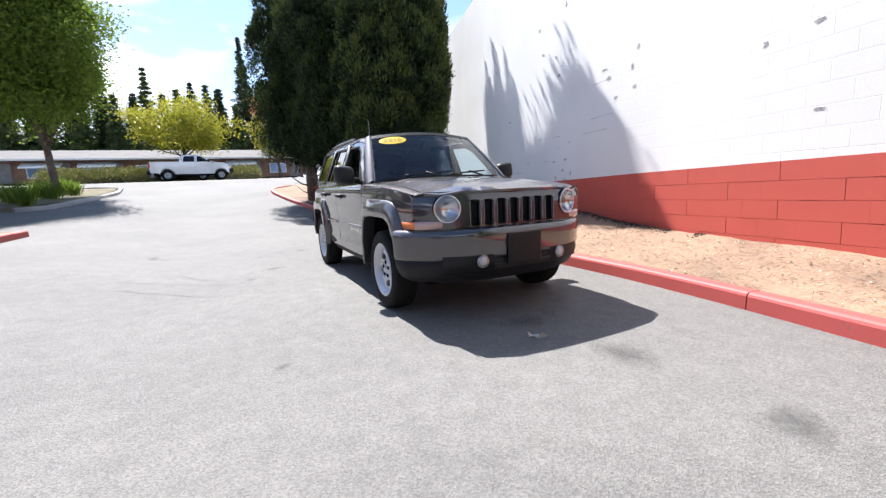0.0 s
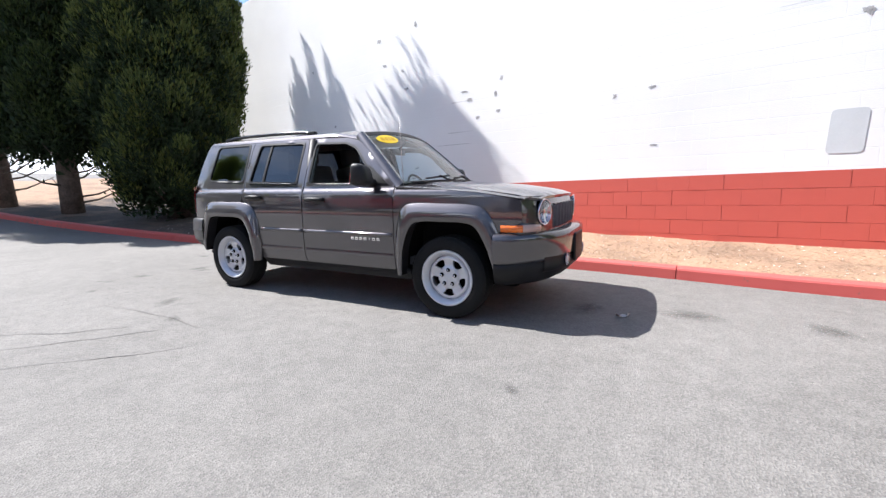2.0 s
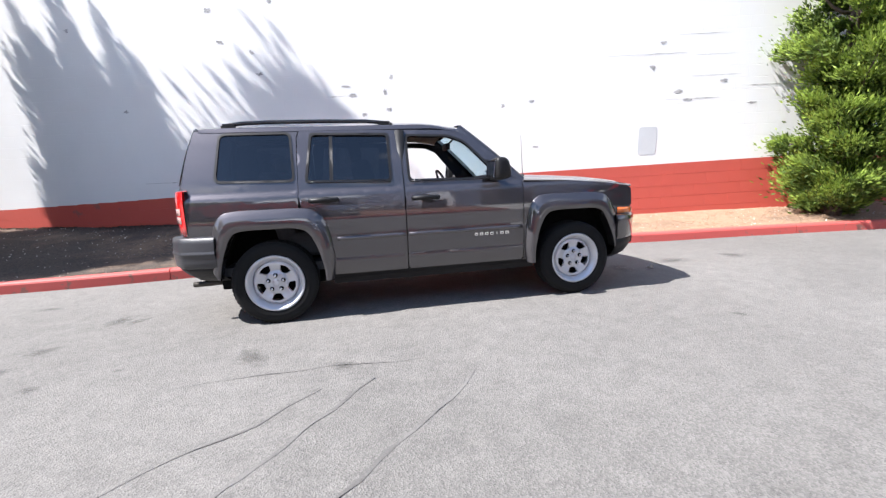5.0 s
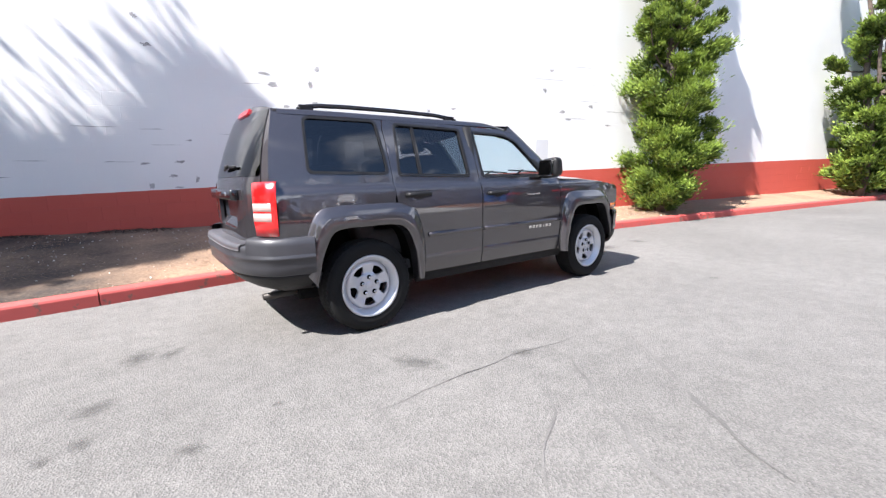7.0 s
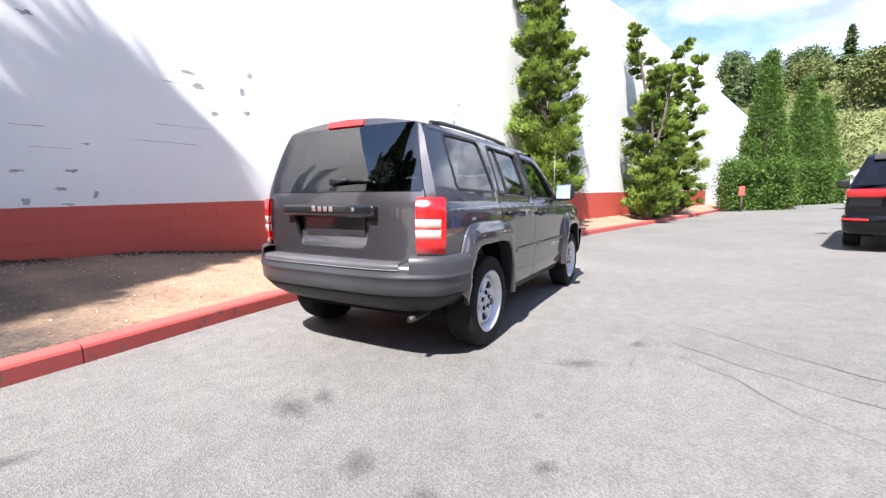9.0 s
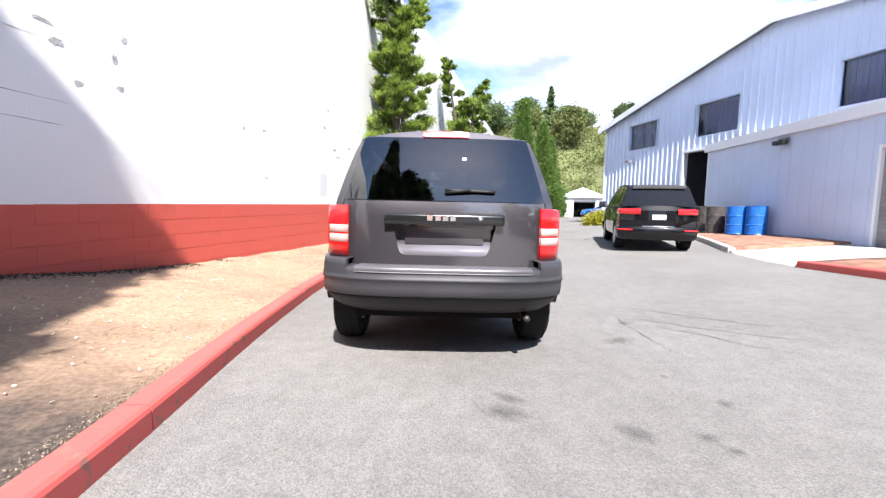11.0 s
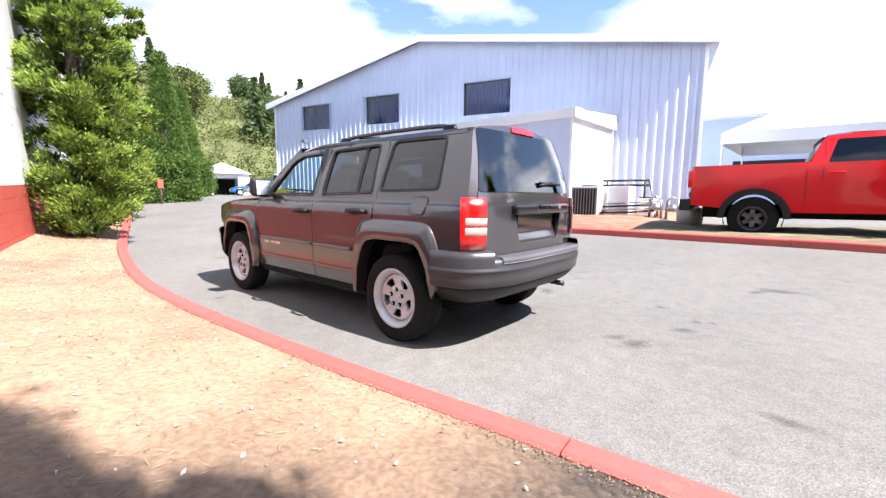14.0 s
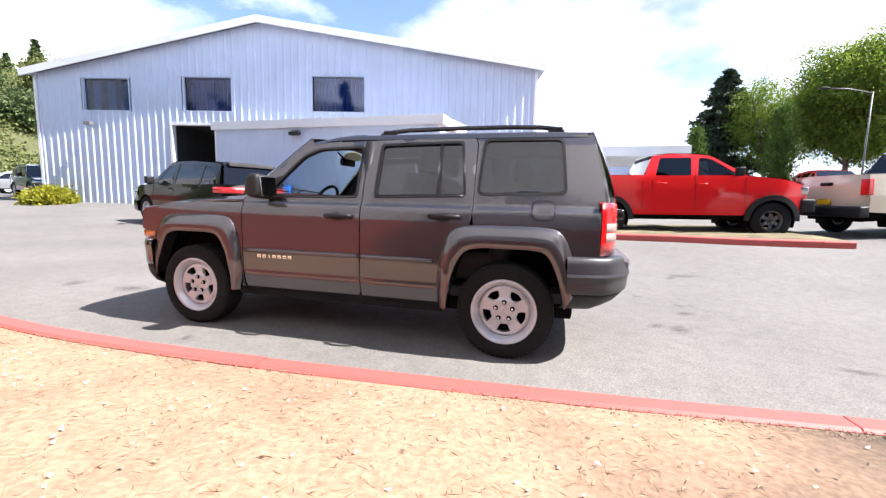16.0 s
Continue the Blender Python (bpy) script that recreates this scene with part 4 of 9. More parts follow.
    part("brake_drum", revolve([(0.0, -h * 0.1), (rim * 0.7, -h * 0.1), (rim * 0.7, -h * 0.6), (0.0, -h * 0.6)], 32), M_UNDER, w)
    part("hub_cap", revolve([(0.0, h * 0.63), (0.026, h * 0.63), (0.03, h * 0.6), (0.031, h * 0.3)], 24), mat if style == "steel" else M_PLASTIC, w)
    for i in range(5):
        a = math.pi / 2 + 2 * math.pi * i / 5
        m = Matrix.Translation((0.062 * math.cos(a), h * (0.6 if style == "steel" else 0.46), 0.062 * math.sin(a)))
        bm = revolve([(0.0, 0.004), (0.017, 0.004), (0.018, 0.0), (0.0, 0.0)], 14)
        bm.transform(m @ Matrix.Translation((0, 0.003, 0)))
        part("nut_seat", bm, M_UNDER, w)
        bm = revolve([(0.0, 0.03), (0.008, 0.03), (0.0105, 0.024), (0.0105, 0.0), (0.0, 0.0)], 8)
        bm.transform(m)
        part("lug_nut", bm, M_CHROME, w)
    return w


M_CLEAR_SCREEN = glass_mat("windscreen_glass", (0.55, 0.72, 0.8), 0.0, 1.62)
M_FOG = stuff_mat("fluted_lamp_glass", (0.5, 0.51, 0.53), 0.15, metal=0.3, grain=80, bump=0.4, coat=1.0, vary=0.05)
# ---- the grey SUV ----
HX = 1.3175


def body_w(x, z):
    """Half width of the grey SUV's side at x, z."""
    w = curve([(0.28, 0.79), (0.36, 0.826), (0.44, 0.846), (0.486, 0.856), (0.502, 0.850), (0.6, 0.858), (0.66, 0.862), (0.70, 0.856), (0.85, 0.86), (0.99, 0.855), (1.025, 0.85), (1.045, 0.84), (1.057, 0.826), (1.066, 0.816), (1.085, 0.811), (1.13, 0.803),
               (1.3, 0.742), (1.5, 0.66), (1.56, 0.63), (1.6, 0.595)], z)
    if x > 1.0:
        w *= 1 - 0.085 * ((x - 1.0) / 1.0) ** 2.2
    if x < -1.3:
        w *= 1 - 0.065 * ((-1.3 - x) / 0.7) ** 2
    return w


def hood_z(x, y):
    z = curve([(0.7, 1.10), (0.95, 1.088), (1.3, 1.068), (1.6, 1.045), (1.85, 1.012), (1.98, 0.985), (2.05, 0.955)], x)
    z += 0.03 * (1 - (y / 0.72) ** 2)
    z += 0.014 * (eased(0.56, 0.5, abs(y)) - 0.5)
    return z


def rear_x(y, z):
    return curve([(0.5, -2.075), (1.1, -2.07), (1.16, -2.05), (1.24, -2.026), (1.33, -1.996), (1.42, -1.962), (1.52, -1.92), (1.62, -1.874), (1.66, -1.85)], z) + 0.14 * (abs(y) / 0.8) ** 4


def nose_x(y, z):
    return 2.065 - 0.135 * (abs(y) / 0.78) ** 4 - 0.04 * eased(0.88, 1.0, z)


def roof_z(x, y):
    z = 1.592 + 0.062 * (1 - abs(y / 0.6) ** 2.4)
    return z - 0.05 * eased(-0.1, 0.36, x) ** 1.5 - 0.008 * eased(-1.55, -1.85, x)


OPEN_F = [(-0.405, 0.0), (-0.40, 0.13), (-0.365, 0.30), (-0.295, 0.43), (-0.19, 0.462), (0.0, 0.463), (0.17, 0.458), (0.265, 0.415), (0.345, 0.27), (0.385, 0.16), (0.405, 0.08)]
EDGE_F = [(-0.47, 0.0), (-0.488, 0.18), (-0.458, 0.44), (-0.392, 0.575), (-0.265, 0.608), (0.0, 0.606), (0.21, 0.598), (0.33, 0.555), (0.425, 0.40), (0.465, 0.28), (0.47, 0.20)]
OPEN_R = [(0.405, 0.0), (0.395, 0.12), (0.355, 0.29), (0.285, 0.41), (0.18, 0.445), (0.0, 0.448), (-0.19, 0.445), (-0.28, 0.41), (-0.345, 0.28), (-0.385, 0.14), (-0.40, 0.06)]
EDGE_R = [(0.47, 0.0), (0.49, 0.18), (0.455, 0.42), (0.38, 0.56), (0.25, 0.598), (0.0, 0.602), (-0.235, 0.60), (-0.36, 0.565), (-0.435, 0.42), (-0.46, 0.26), (-0.465, 0.16)]


def flow(pts, per=5):
    """Points of a smooth curve through pts."""
    out = []
    n = len(pts)
    for i in range(n - 1):
        p0, p1, p2, p3 = (Vector(pts[max(0, min(n - 1, i + k))]) for k in (-1, 0, 1, 2))
        for j in range(per):
            t = j / per
            out.append(tuple(0.5 * ((2 * p1) + (p2 - p0) * t + (2 * p0 - 5 * p1 + 4 * p2 - p3) * t * t + (3 * p1 - p0 - 3 * p2 + p3) * t ** 3)))
    return out + [tuple(pts[-1])]


def arch(cx, pts, f):
    return [(cx + x * f, 0.335 + z * f) for x, z in pts]


def arch_flare(cx, inner, outer, s):
    """A wheel-arch flare: a sloped shoulder, a crease, a flat face and a lip turned in."""
    bm = bmesh.new()
    strips = [[(0.0, -0.012, 0), (0.0, 0.006, 0), (0.05, 0.014, 0), (0.28, 0.034, 0), (0.44, 0.046, 0)], [(0.44, 0.046, 0), (0.5, 0.049, 0), (0.75, 0.051, 0), (0.96, 0.05, 0), (1.0, 0.044, 0)], [(1.0, 0.044, 0), (1.0, 0.0, 1), (1.01, -0.06, 1)]]
    for rows in strips:
        grid = []
        for f, off, _ in rows:
            line = []
            for (ox, oz), (ix, iz) in zip(outer, inner):
                x, z = cx + ox + (ix - ox) * f, 0.335 + oz + (iz - oz) * f
                line.append(bm.verts.new((x, s * (body_w(max(-1.74, min(1.74, cx + ox)), max(0.5, 0.335 + oz)) + off), z)))
            grid.append(line)
        for a, b in zip(grid, grid[1:]):
            for i in range(len(a) - 1):
                q = (a[i], a[i + 1], b[i + 1], b[i])
                bm.faces.new(q)
    bmesh.ops.recalc_face_normals(bm, faces=bm.faces)
    smooth(bm)
    for f in bm.faces:
        if f.calc_center_median().y * s > 0.84 and f.normal.y * s < -0.15:
            f.normal_flip()
    return bm


def corner_y(z):
    """Where the side and the rear of the body meet."""
    y = 0.75
    for _ in range(12):
        y = body_w(rear_x(y, z), z)
    return y


def strip_on(xa, xb, z, s, rz, ry):
    """A half-round strip along the body's side."""
    bm = tube([(xa + (xb - xa) * i / 14, 0, 0) for i in range(15)], 1.0, 12)
    for v in bm.verts:
        y, zz = v.co.y, v.co.z
        v.co = (v.co.x, s * (body_w(v.co.x, z) + 0.004 + abs(y) * ry if y * s > 0 else body_w(v.co.x, z) - 0.004) if s > 0 else s * (body_w(v.co.x, z) + (0.004 + abs(y) * ry if y < 0 else -0.004)), z + zz * rz)
    bmesh.ops.recalc_face_normals(bm, faces=bm.faces)
    return bm


def build_suv():
    car = thing("grey_suv", "dark grey boxy five-door SUV parked beside the red kerb", "car")
    for s in (-1, 1):
        side = lambda x, z, s=s: (x, s * body_w(x, z), z)
        fl = s > 0
        arch_f = arch(HX, flow(OPEN_F)[::-1][6:-4], 1.06)
        fender = [(0.822, 0.36), (0.822, 1.07), (1.2, 1.055), (1.6, 1.02), (1.88, 0.975), (1.915, 0.95), (1.925, 0.80), (1.74, 0.72), (1.735, 0.6)] + arch_f + [(0.885, 0.36)]
        part("front_fender", sheet(fender, [], side, 0.06, 0.012, flip=fl, rows=(0.486, 0.502, 1.005, 1.025, 1.045, 1.057, 1.066, 1.085)), M_PAINT, car)
        # rolled top of the fender up to the hood's edge
        top = lambda x, t, s=s: (x, s * (0.715 + (body_w(x, 1.0) - 0.017 - 0.715) * t), curve([(0.8, 1.075), (1.2, 1.058), (1.6, 1.024), (1.92, 0.975)], x) + 0.012 * (1 - t * t))
        part("fender_top", sheet([(0.83, 0), (1.962, 0), (1.93, 1), (0.83, 1)], [], top, 0.1, 0.01, flip=not fl), M_PAINT, car)
        d1 = new("front_door")
        d1.parent = car
        door = [(-0.222, 0.365), (-0.222, 1.545), (0.18, 1.535), (0.33, 1.505), (0.45, 1.42), (0.815, 1.085), (0.815, 0.365)]
        hole = rounded([(-0.17, 1.118), (-0.17, 1.492), (0.20, 1.478), (0.33, 1.425), (0.615, 1.112)], 0.035)
        part("door_skin", sheet(rounded(door, 0.03), [hole], side, 0.06, 0.03, flip=fl, rows=(0.486, 0.502, 1.005, 1.025, 1.045, 1.057, 1.066, 1.085)), M_PAINT, d1)
        ring = rounded([(-0.188, 1.104), (-0.188, 1.506), (0.205, 1.492), (0.34, 1.436), (0.645, 1.1)], 0.04)
        part("window_seal", sheet(ring, [rounded([(-0.166, 1.122), (-0.166, 1.488), (0.199, 1.474), (0.327, 1.422), (0.607, 1.116)], 0.035)], side, 0.08, 0.02, flip=fl, lift=0.004), M_PLASTIC, d1)
        part("mirror_patch", sheet([(0.622, 1.105), (0.60, 1.14), (0.49, 1.262), (0.53, 1.262), (0.74, 1.105)], [], side, 0.05, 0.01, flip=fl, lift=0.006), M_PLASTIC, d1)
        part("door_lining", sheet([(-0.2, 0.42), (-0.2, 1.09), (0.6, 1.09), (0.78, 1.04), (0.78, 0.42)], [], lambda x, z, s=s: (x, s * (body_w(x, z) - 0.09), z), 0.1, 0.02, flip=fl), M_PLASTIC, d1)
        d2 = new("rear_door")
        d2.parent = car
        rdoor = [(-0.23, 0.365), (-0.23, 1.545), (-0.6, 1.555), (-1.045, 1.56), (-1.068, 1.5), (-1.075, 1.02)] + [p for p in arch(-HX, flow(OPEN_R)[::-1], 1.1) if p[0] > -1.06 and p[1] > 0.4] + [(-0.86, 0.365)]
        rhole = rounded([(-0.335, 1.124), (-0.335, 1.505), (-0.955, 1.52), (-1.005, 1.142)], 0.03)
        part("door_skin", sheet(rdoor, [rhole], side, 0.06, 0.03, flip=fl, rows=(0.486, 0.502, 1.005, 1.025, 1.045, 1.057, 1.066, 1.085)), M_PAINT, d2)
        rs = rounded([(-0.317, 1.108), (-0.317, 1.519), (-0.967, 1.535), (-1.023, 1.127)], 0.035)
        part("window_seal", sheet(rs, [rounded([(-0.339, 1.129), (-0.339, 1.501), (-0.951, 1.516), (-1.0, 1.146)], 0.03)], side, 0.08, 0.02, flip=fl, lift=0.004), M_PLASTIC, d2)
        pane("window_pane", sheet(rs, [], side, 0.1, 0.004, flip=fl, lift=-0.012), M_PRIVACY, d2, Vector((0, s, 0)))
        part("window_bar", sheet([(-0.80, 1.12), (-0.785, 1.52), (-0.81, 1.52), (-0.828, 1.12)], [], side, 0.1, 0.01, flip=fl, lift=-0.002), M_PLASTIC, d2)
        part("door_lining", sheet([(-0.26, 0.42), (-0.26, 1.1), (-1.0, 1.11), (-0.95, 0.8), (-0.84, 0.42)], [], lambda x, z, s=s: (x, s * (body_w(x, z) - 0.09), z), 0.1, 0.02, flip=fl), M_PLASTIC, d2)
        quarter = [(-1.078, 1.02), (-1.075, 1.5), (-1.052, 1.568), (-1.5, 1.572)] + [(rear_x(corner_y(z), z), z) for z in (1.565, 1.5, 1.4, 1.3, 1.2, 1.14, 1.08, 1.03, 0.95, 0.85, 0.74)] + [(-1.745, 0.74), (-1.72, 0.5)] + [p for p in arch(-HX, flow(OPEN_R)[::-1], 1.06) if p[0] < -1.09 and p[1] > 0.46]
        qhole = rounded([(-1.11, 1.155), (-1.128, 1.53), (-1.655, 1.53), (-1.69, 1.168)], 0.04)
        part("quarter_panel", sheet(quarter, [qhole], side, 0.06, 0.012, flip=fl, rows=(0.486, 0.502, 1.005, 1.025, 1.045, 1.057, 1.066, 1.085)), M_PAINT, car)
        qs = rounded([(-1.093, 1.138), (-1.112, 1.546), (-1.668, 1.546), (-1.708, 1.152)], 0.05)
        part("quarter_seal", sheet(qs, [rounded([(-1.112, 1.157), (-1.13, 1.528), (-1.653, 1.528), (-1.688, 1.17)], 0.04)], side, 0.08, 0.02, flip=fl, lift=0.004), M_PLASTIC, car)
        pane("quarter_window", sheet(qs, [], side, 0.1, 0.004, flip=fl, lift=-0.006), M_PRIVACY, car, Vector((0, s, 0)))
        # sill, coloured dark for the shade below the doors
        part("sill", sheet([(-0.86, 0.27), (-0.86, 0.362), (0.94, 0.362), (0.94, 0.27)], [], lambda x, z, s=s: (x, s * (0.745 + 0.6 * (z - 0.27) + 0.012 * eased(0.335, 0.345, z)), z), 0.05, 0.03, flip=fl, rows=(0.335, 0.345)), M_LOWER_DARK, car)
        # cantrail between the doors and the roof
        can = lambda x, t, s=s: (x, s * (0.598 + (body_w(x, 1.55) - 0.598) * t), roof_z(x, 0.598) + (1.553 - 0.05 * eased(0.05, 0.42, x) - roof_z(x, 0.598)) * max(0.0, t) ** 1.5)
        part("cantrail", sheet([(0.34, 0), (-1.82, 0), (-1.82, 1), (0.34, 1)], [], can, 0.08, 0.012, flip=not fl), M_PAINT, car)
        # windscreen pillar: a skin from the door's edge to the glass
        bm = bmesh.new()
        rows = []
        for i in range(15):
            t = i / 14
            xd, zd = 0.845 + (0.30 - 0.845) * t, 1.06 + (1.545 - 1.06) * t
            a = Vector((xd - 0.02, s * (body_w(xd, zd) - 0.012), zd - 0.014))
            hw = 0.735 + (0.585 - 0.735) * t
            c = Vector((0.855 + (0.335 - 0.855) * t + 0.004, s * (hw - 0.012), 1.10 + 0.475 * t + 0.012 * math.sin(math.pi * t) + 0.008))
            m = (a + c) / 2 + Vector((0.012, s * 0.02, 0.016))
            rows.append([bm.verts.new(v) for v in (a, a + (m - a) * 0.45 + Vector((0, s * 0.007, 0.006)), m, c + (m - c) * 0.4 + Vector((0, 0, 0.004)), c, c - Vector((0.02, s * 0.01, 0.03)))])
        for r0, r1 in zip(rows, rows[1:]):
            for k in range(5):
                bm.faces.new((r0[k], r0[k + 1], r1[k + 1], r1[k]))
        bmesh.ops.recalc_face_normals(bm, faces=bm.faces)
        part("windscreen_pillar", smooth(bm), M_PAINT, car)
        # flares over the wheel arches
        for cx, front in ((HX, True), (-HX, False)):
            inner, outer = (flow(OPEN_F), flow(EDGE_F)) if front else (flow(OPEN_R), flow(EDGE_R))
            part("wheel_arch_flare", arch_flare(cx, inner, outer, s), M_PAINT, car)
            bm = bmesh.new()
            line = [p for p in arch(cx, inner, 1.03) if p[1] > 0.335]
            rows = [[bm.verts.new((x, s * yy, z)) for x, z in line] for yy in (0.84, 0.5)]
            for i in range(len(line) - 1):
                bm.faces.new((rows[0][i], rows[0][i + 1], rows[1][i + 1], rows[1][i]))
            bm.faces.new(rows[1])
            part("wheel_well", bm, M_UNDER, car)
            make_wheel(car, cx, s * 0.757, out=s)
        # protective moulding and badge bars along the doors
        for dd, xa, xb in ((d2, -0.8, -0.24), (d1, -0.21, 0.8)):
            part("door_moulding", strip_on(xa, xb, 0.668, s, 0.017, 0.013), M_PAINT, dd)
        for dd, xa, xb, za, zb in ((d2, -1.0, -0.335, 1.132, 1.112), (d1, -0.17, 0.60, 1.108, 1.102)):
            part("window_strip", tube([(xa + (xb - xa) * i / 8, s * (body_w(xa + (xb - xa) * i / 8, za + (zb - za) * i / 8) + 0.004), za + (zb - za) * i / 8) for i in range(9)], 0.007, 6), M_GLOSS_BLACK, dd)
        for i in range(7):
            x = 0.36 + i * 0.047
            if i == 4:
                part("badge_bar", sheet([(x + 0.012, 0.612), (x + 0.012, 0.638), (x + 0.02, 0.638), (x + 0.02, 0.612)], [], side, 0.05, 0.004, flip=fl, lift=0.004), M_CHROME, d1)
            else:
                part("badge_bar", sheet([(x, 0.612), (x, 0.638), (x + 0.032, 0.638), (x + 0.032, 0.612)], [[(x + 0.008, 0.618), (x + 0.008, 0.626), (x + 0.024, 0.626), (x + 0.024, 0.618)]], side, 0.05, 0.004, flip=fl, lift=0.004), M_CHROME, d1)
        # handles
        for dd, hx, hz in ((d1, -0.045, 0.965), (d2, -0.875, 0.985)):
            y0 = body_w(hx, hz)
            h = part("door_handle", tube([(hx - 0.115, s * (y0 + 0.004), hz), (hx - 0.095, s * (y0 + 0.03), hz + 0.002), (hx, s * (y0 + 0.04), hz + 0.006), (hx + 0.08, s * (y0 + 0.032), hz + 0.003), (hx + 0.1, s * (y0 + 0.004), hz)], 0.019, 8), M_PLASTIC, dd, "black door handle")
            part("handle_cup", sheet(disc(hx + 0.005, hz - 0.005, 0.06, 16, 0.55), [], side, 0.04, 0.01, flip=fl, lift=0.002), M_PLASTIC, dd)
        if s > 0:
            ff = part("fuel_flap", sheet(rounded([(-1.485, 0.985), (-1.485, 1.105), (-1.625, 1.105), (-1.625, 0.985)], 0.045), [], side, 0.06, 0.006, flip=fl, lift=0.006), M_PAINT, car)
            part("flap_gap", sheet(rounded([(-1.477, 0.977), (-1.477, 1.113), (-1.633, 1.113), (-1.633, 0.977)], 0.05), [], side, 0.06, 0.004, flip=fl, lift=0.003), M_PLASTIC, ff)
        # door mirror
        mir = new("door_mirror")
        mir.parent = car
        bm = bmesh.new()
        bmesh.ops.create_uvsphere(bm, u_segments=28, v_segments=18, radius=1.0)
        for v in bm.verts:          # a rounded shell with a flat glass side
            q = [math.copysign(abs(c) ** 0.45, c) for c in v.co]
            v.co = ((0.085 * v.co.x * (1 - 0.25 * q[2]) if v.co.x > 0 else 0.06 * q[0]), 0.095 * q[1], 0.092 * q[2] + 0.012 * s * q[1])
        bm.transform(Matrix.Translation((0.565, s * 0.945, 1.175)) @ Matrix.Rotation(radians(-8 * s), 4, "Z"))
        part("housing", smooth(bm), M_PLASTIC, mir)
        part("stem", tube([(0.60, s * 0.80, 1.115), (0.585, s * 0.9, 1.125)], 0.03, 8), M_PLASTIC, mir)
        bm = box(-0.003, 0.003, -0.074, 0.074, -0.072, 0.072, 0.002)
        bm.transform(Matrix.Translation((0.495, s * 0.937, 1.175)) @ Matrix.Rotation(radians(-8 * s), 4, "Z") @ Matrix.Rotation(radians(7), 4, "Y"))
        part("mirror_glass", bm, M_CHROME, mir)
        # roof rail
        rail = new("roof_rail")
        rail.parent = car
        xs = [-0.27, -0.36, -0.5, -0.9, -1.3, -1.5, -1.6, -1.66]
        zs = [1.612, 1.632, 1.645, 1.652, 1.651, 1.645, 1.632, 1.61]
        part("rail_bar", tube([(x, s * 0.545, z - 0.012) for x, z in zip(xs, zs)], 0.017, 8), M_GLOSS_BLACK, rail)
        for x in (-0.34, -1.6):
            part("rail_foot", box(x - 0.05, x + 0.05, s * 0.545 - 0.018, s * 0.545 + 0.018, 1.59, 1.632, 0.008), M_PLASTIC, rail)
        # headlamp
        lamp = new("headlamp")
        lamp.parent = car
        hy, hz = s * 0.565, 0.865
        fx = nose_x(hy, hz)
        ml = Matrix.Translation((fx, hy, hz)) @ Matrix.Rotation(radians(14 * s), 4, "Z")
        bm = revolve([(0.106, 0.0), (0.101, 0.01), (0.094, 0.01), (0.092, -0.005), (0.078, -0.05), (0.042, -0.085), (0.0, -0.09)], 32, "x")
        bm.transform(ml)
        part("reflector_bowl", bm, M_REFLECTOR, lamp)
        bm = revolve([(0.0, 0.026), (0.045, 0.022), (0.078, 0.012), (0.096, -0.002)], 32, "x")
        bm.transform(ml)
        part("lamp_lens", bm, M_LAMP_GLASS, lamp)
        bm = revolve([(0.0, -0.01), (0.02, -0.014), (0.024, -0.05), (0.024, -0.08), (0.0, -0.08)], 16, "x")
        bm.transform(ml)
        part("bulb_cap", bm, M_CHROME, lamp)
        # turn signal wrapped round the corner
        path = [(2.0, s * 0.60), (1.985, s * 0.67), (1.955, s * 0.73), (1.915, s * 0.775), (1.86, s * 0.797), (1.76, s * 0.81)]
        if s < 0:
            path = path[::-1]
        sig = part("turn_signal", wrap(path, [(0.722, -0.006), (0.726, 0.012), (0.776, 0.014), (0.78, -0.006)]), M_AMBER, car, "amber turn signal lens")
        part("signal_bed", wrap([(2.03, s * 0.5)] + path if s > 0 else path + [(2.03, s * 0.5)], [(0.69, -0.012), (0.70, 0.002), (0.815, 0.002), (0.82, -0.012)]), M_PAINT, car)
        pth = path[:4] if s > 0 else path[-4:]
        part("signal_clear", wrap(pth, [(0.721, 0.0), (0.726, 0.016), (0.776, 0.018), (0.781, 0.0)]), M_CLEAR_LENS, sig, "clear end of the lens")
        # fog lamp
        fog = new("fog_lamp")
        fog.parent = car
        for nm, prof, mat in (("fog_bowl", [(0.05, 0.01), (0.046, 0.014), (0.043, 0.0), (0.03, -0.03), (0.0, -0.035)], M_REFLECTOR), ("fog_lens", [(0.0, 0.02), (0.025, 0.017), (0.045, 0.004)], M_FOG)):
            bm = revolve(prof, 24, "x")
            bm.transform(Matrix.Translation((2.163, s * 0.36, 0.475)) @ Matrix.Rotation(radians(6 * s), 4, "Z"))
            part(nm, bm, mat, fog)
        # tail lamp round the corner, in red and clear bands
        tl = new("tail_lamp")
        tl.parent = car
        tp = [(-1.92, s * 0.803), (-1.928, s * 0.799), (-1.944, s * 0.787), (-1.965, s * 0.765), (-1.99, s * 0.725), (-2.006, s * 0.69), (-2.015, s * 0.66)]
        if s < 0:
            tp = tp[::-1]
        part("red_lens", wrap(tp, [(0.755, -0.02), (0.76, 0.014), (0.85, 0.02), (1.02, 0.02), (1.10, 0.014), (1.108, -0.02)]), M_RED_LENS, tl)
        inner = tp[2:] if s > 0 else tp[:-2]
        part("clear_lens", wrap(inner, [(0.852, 0.015), (0.856, 0.023), (0.906, 0.024), (0.91, 0.015)]), M_CLEAR_LENS, tl, "clear reversing lens")
        part("clear_lens", wrap(inner, [(0.917, 0.015), (0.921, 0.023), (0.97, 0.024), (0.974, 0.015)]), M_CLEAR_LENS, tl, "clear reversing lens")
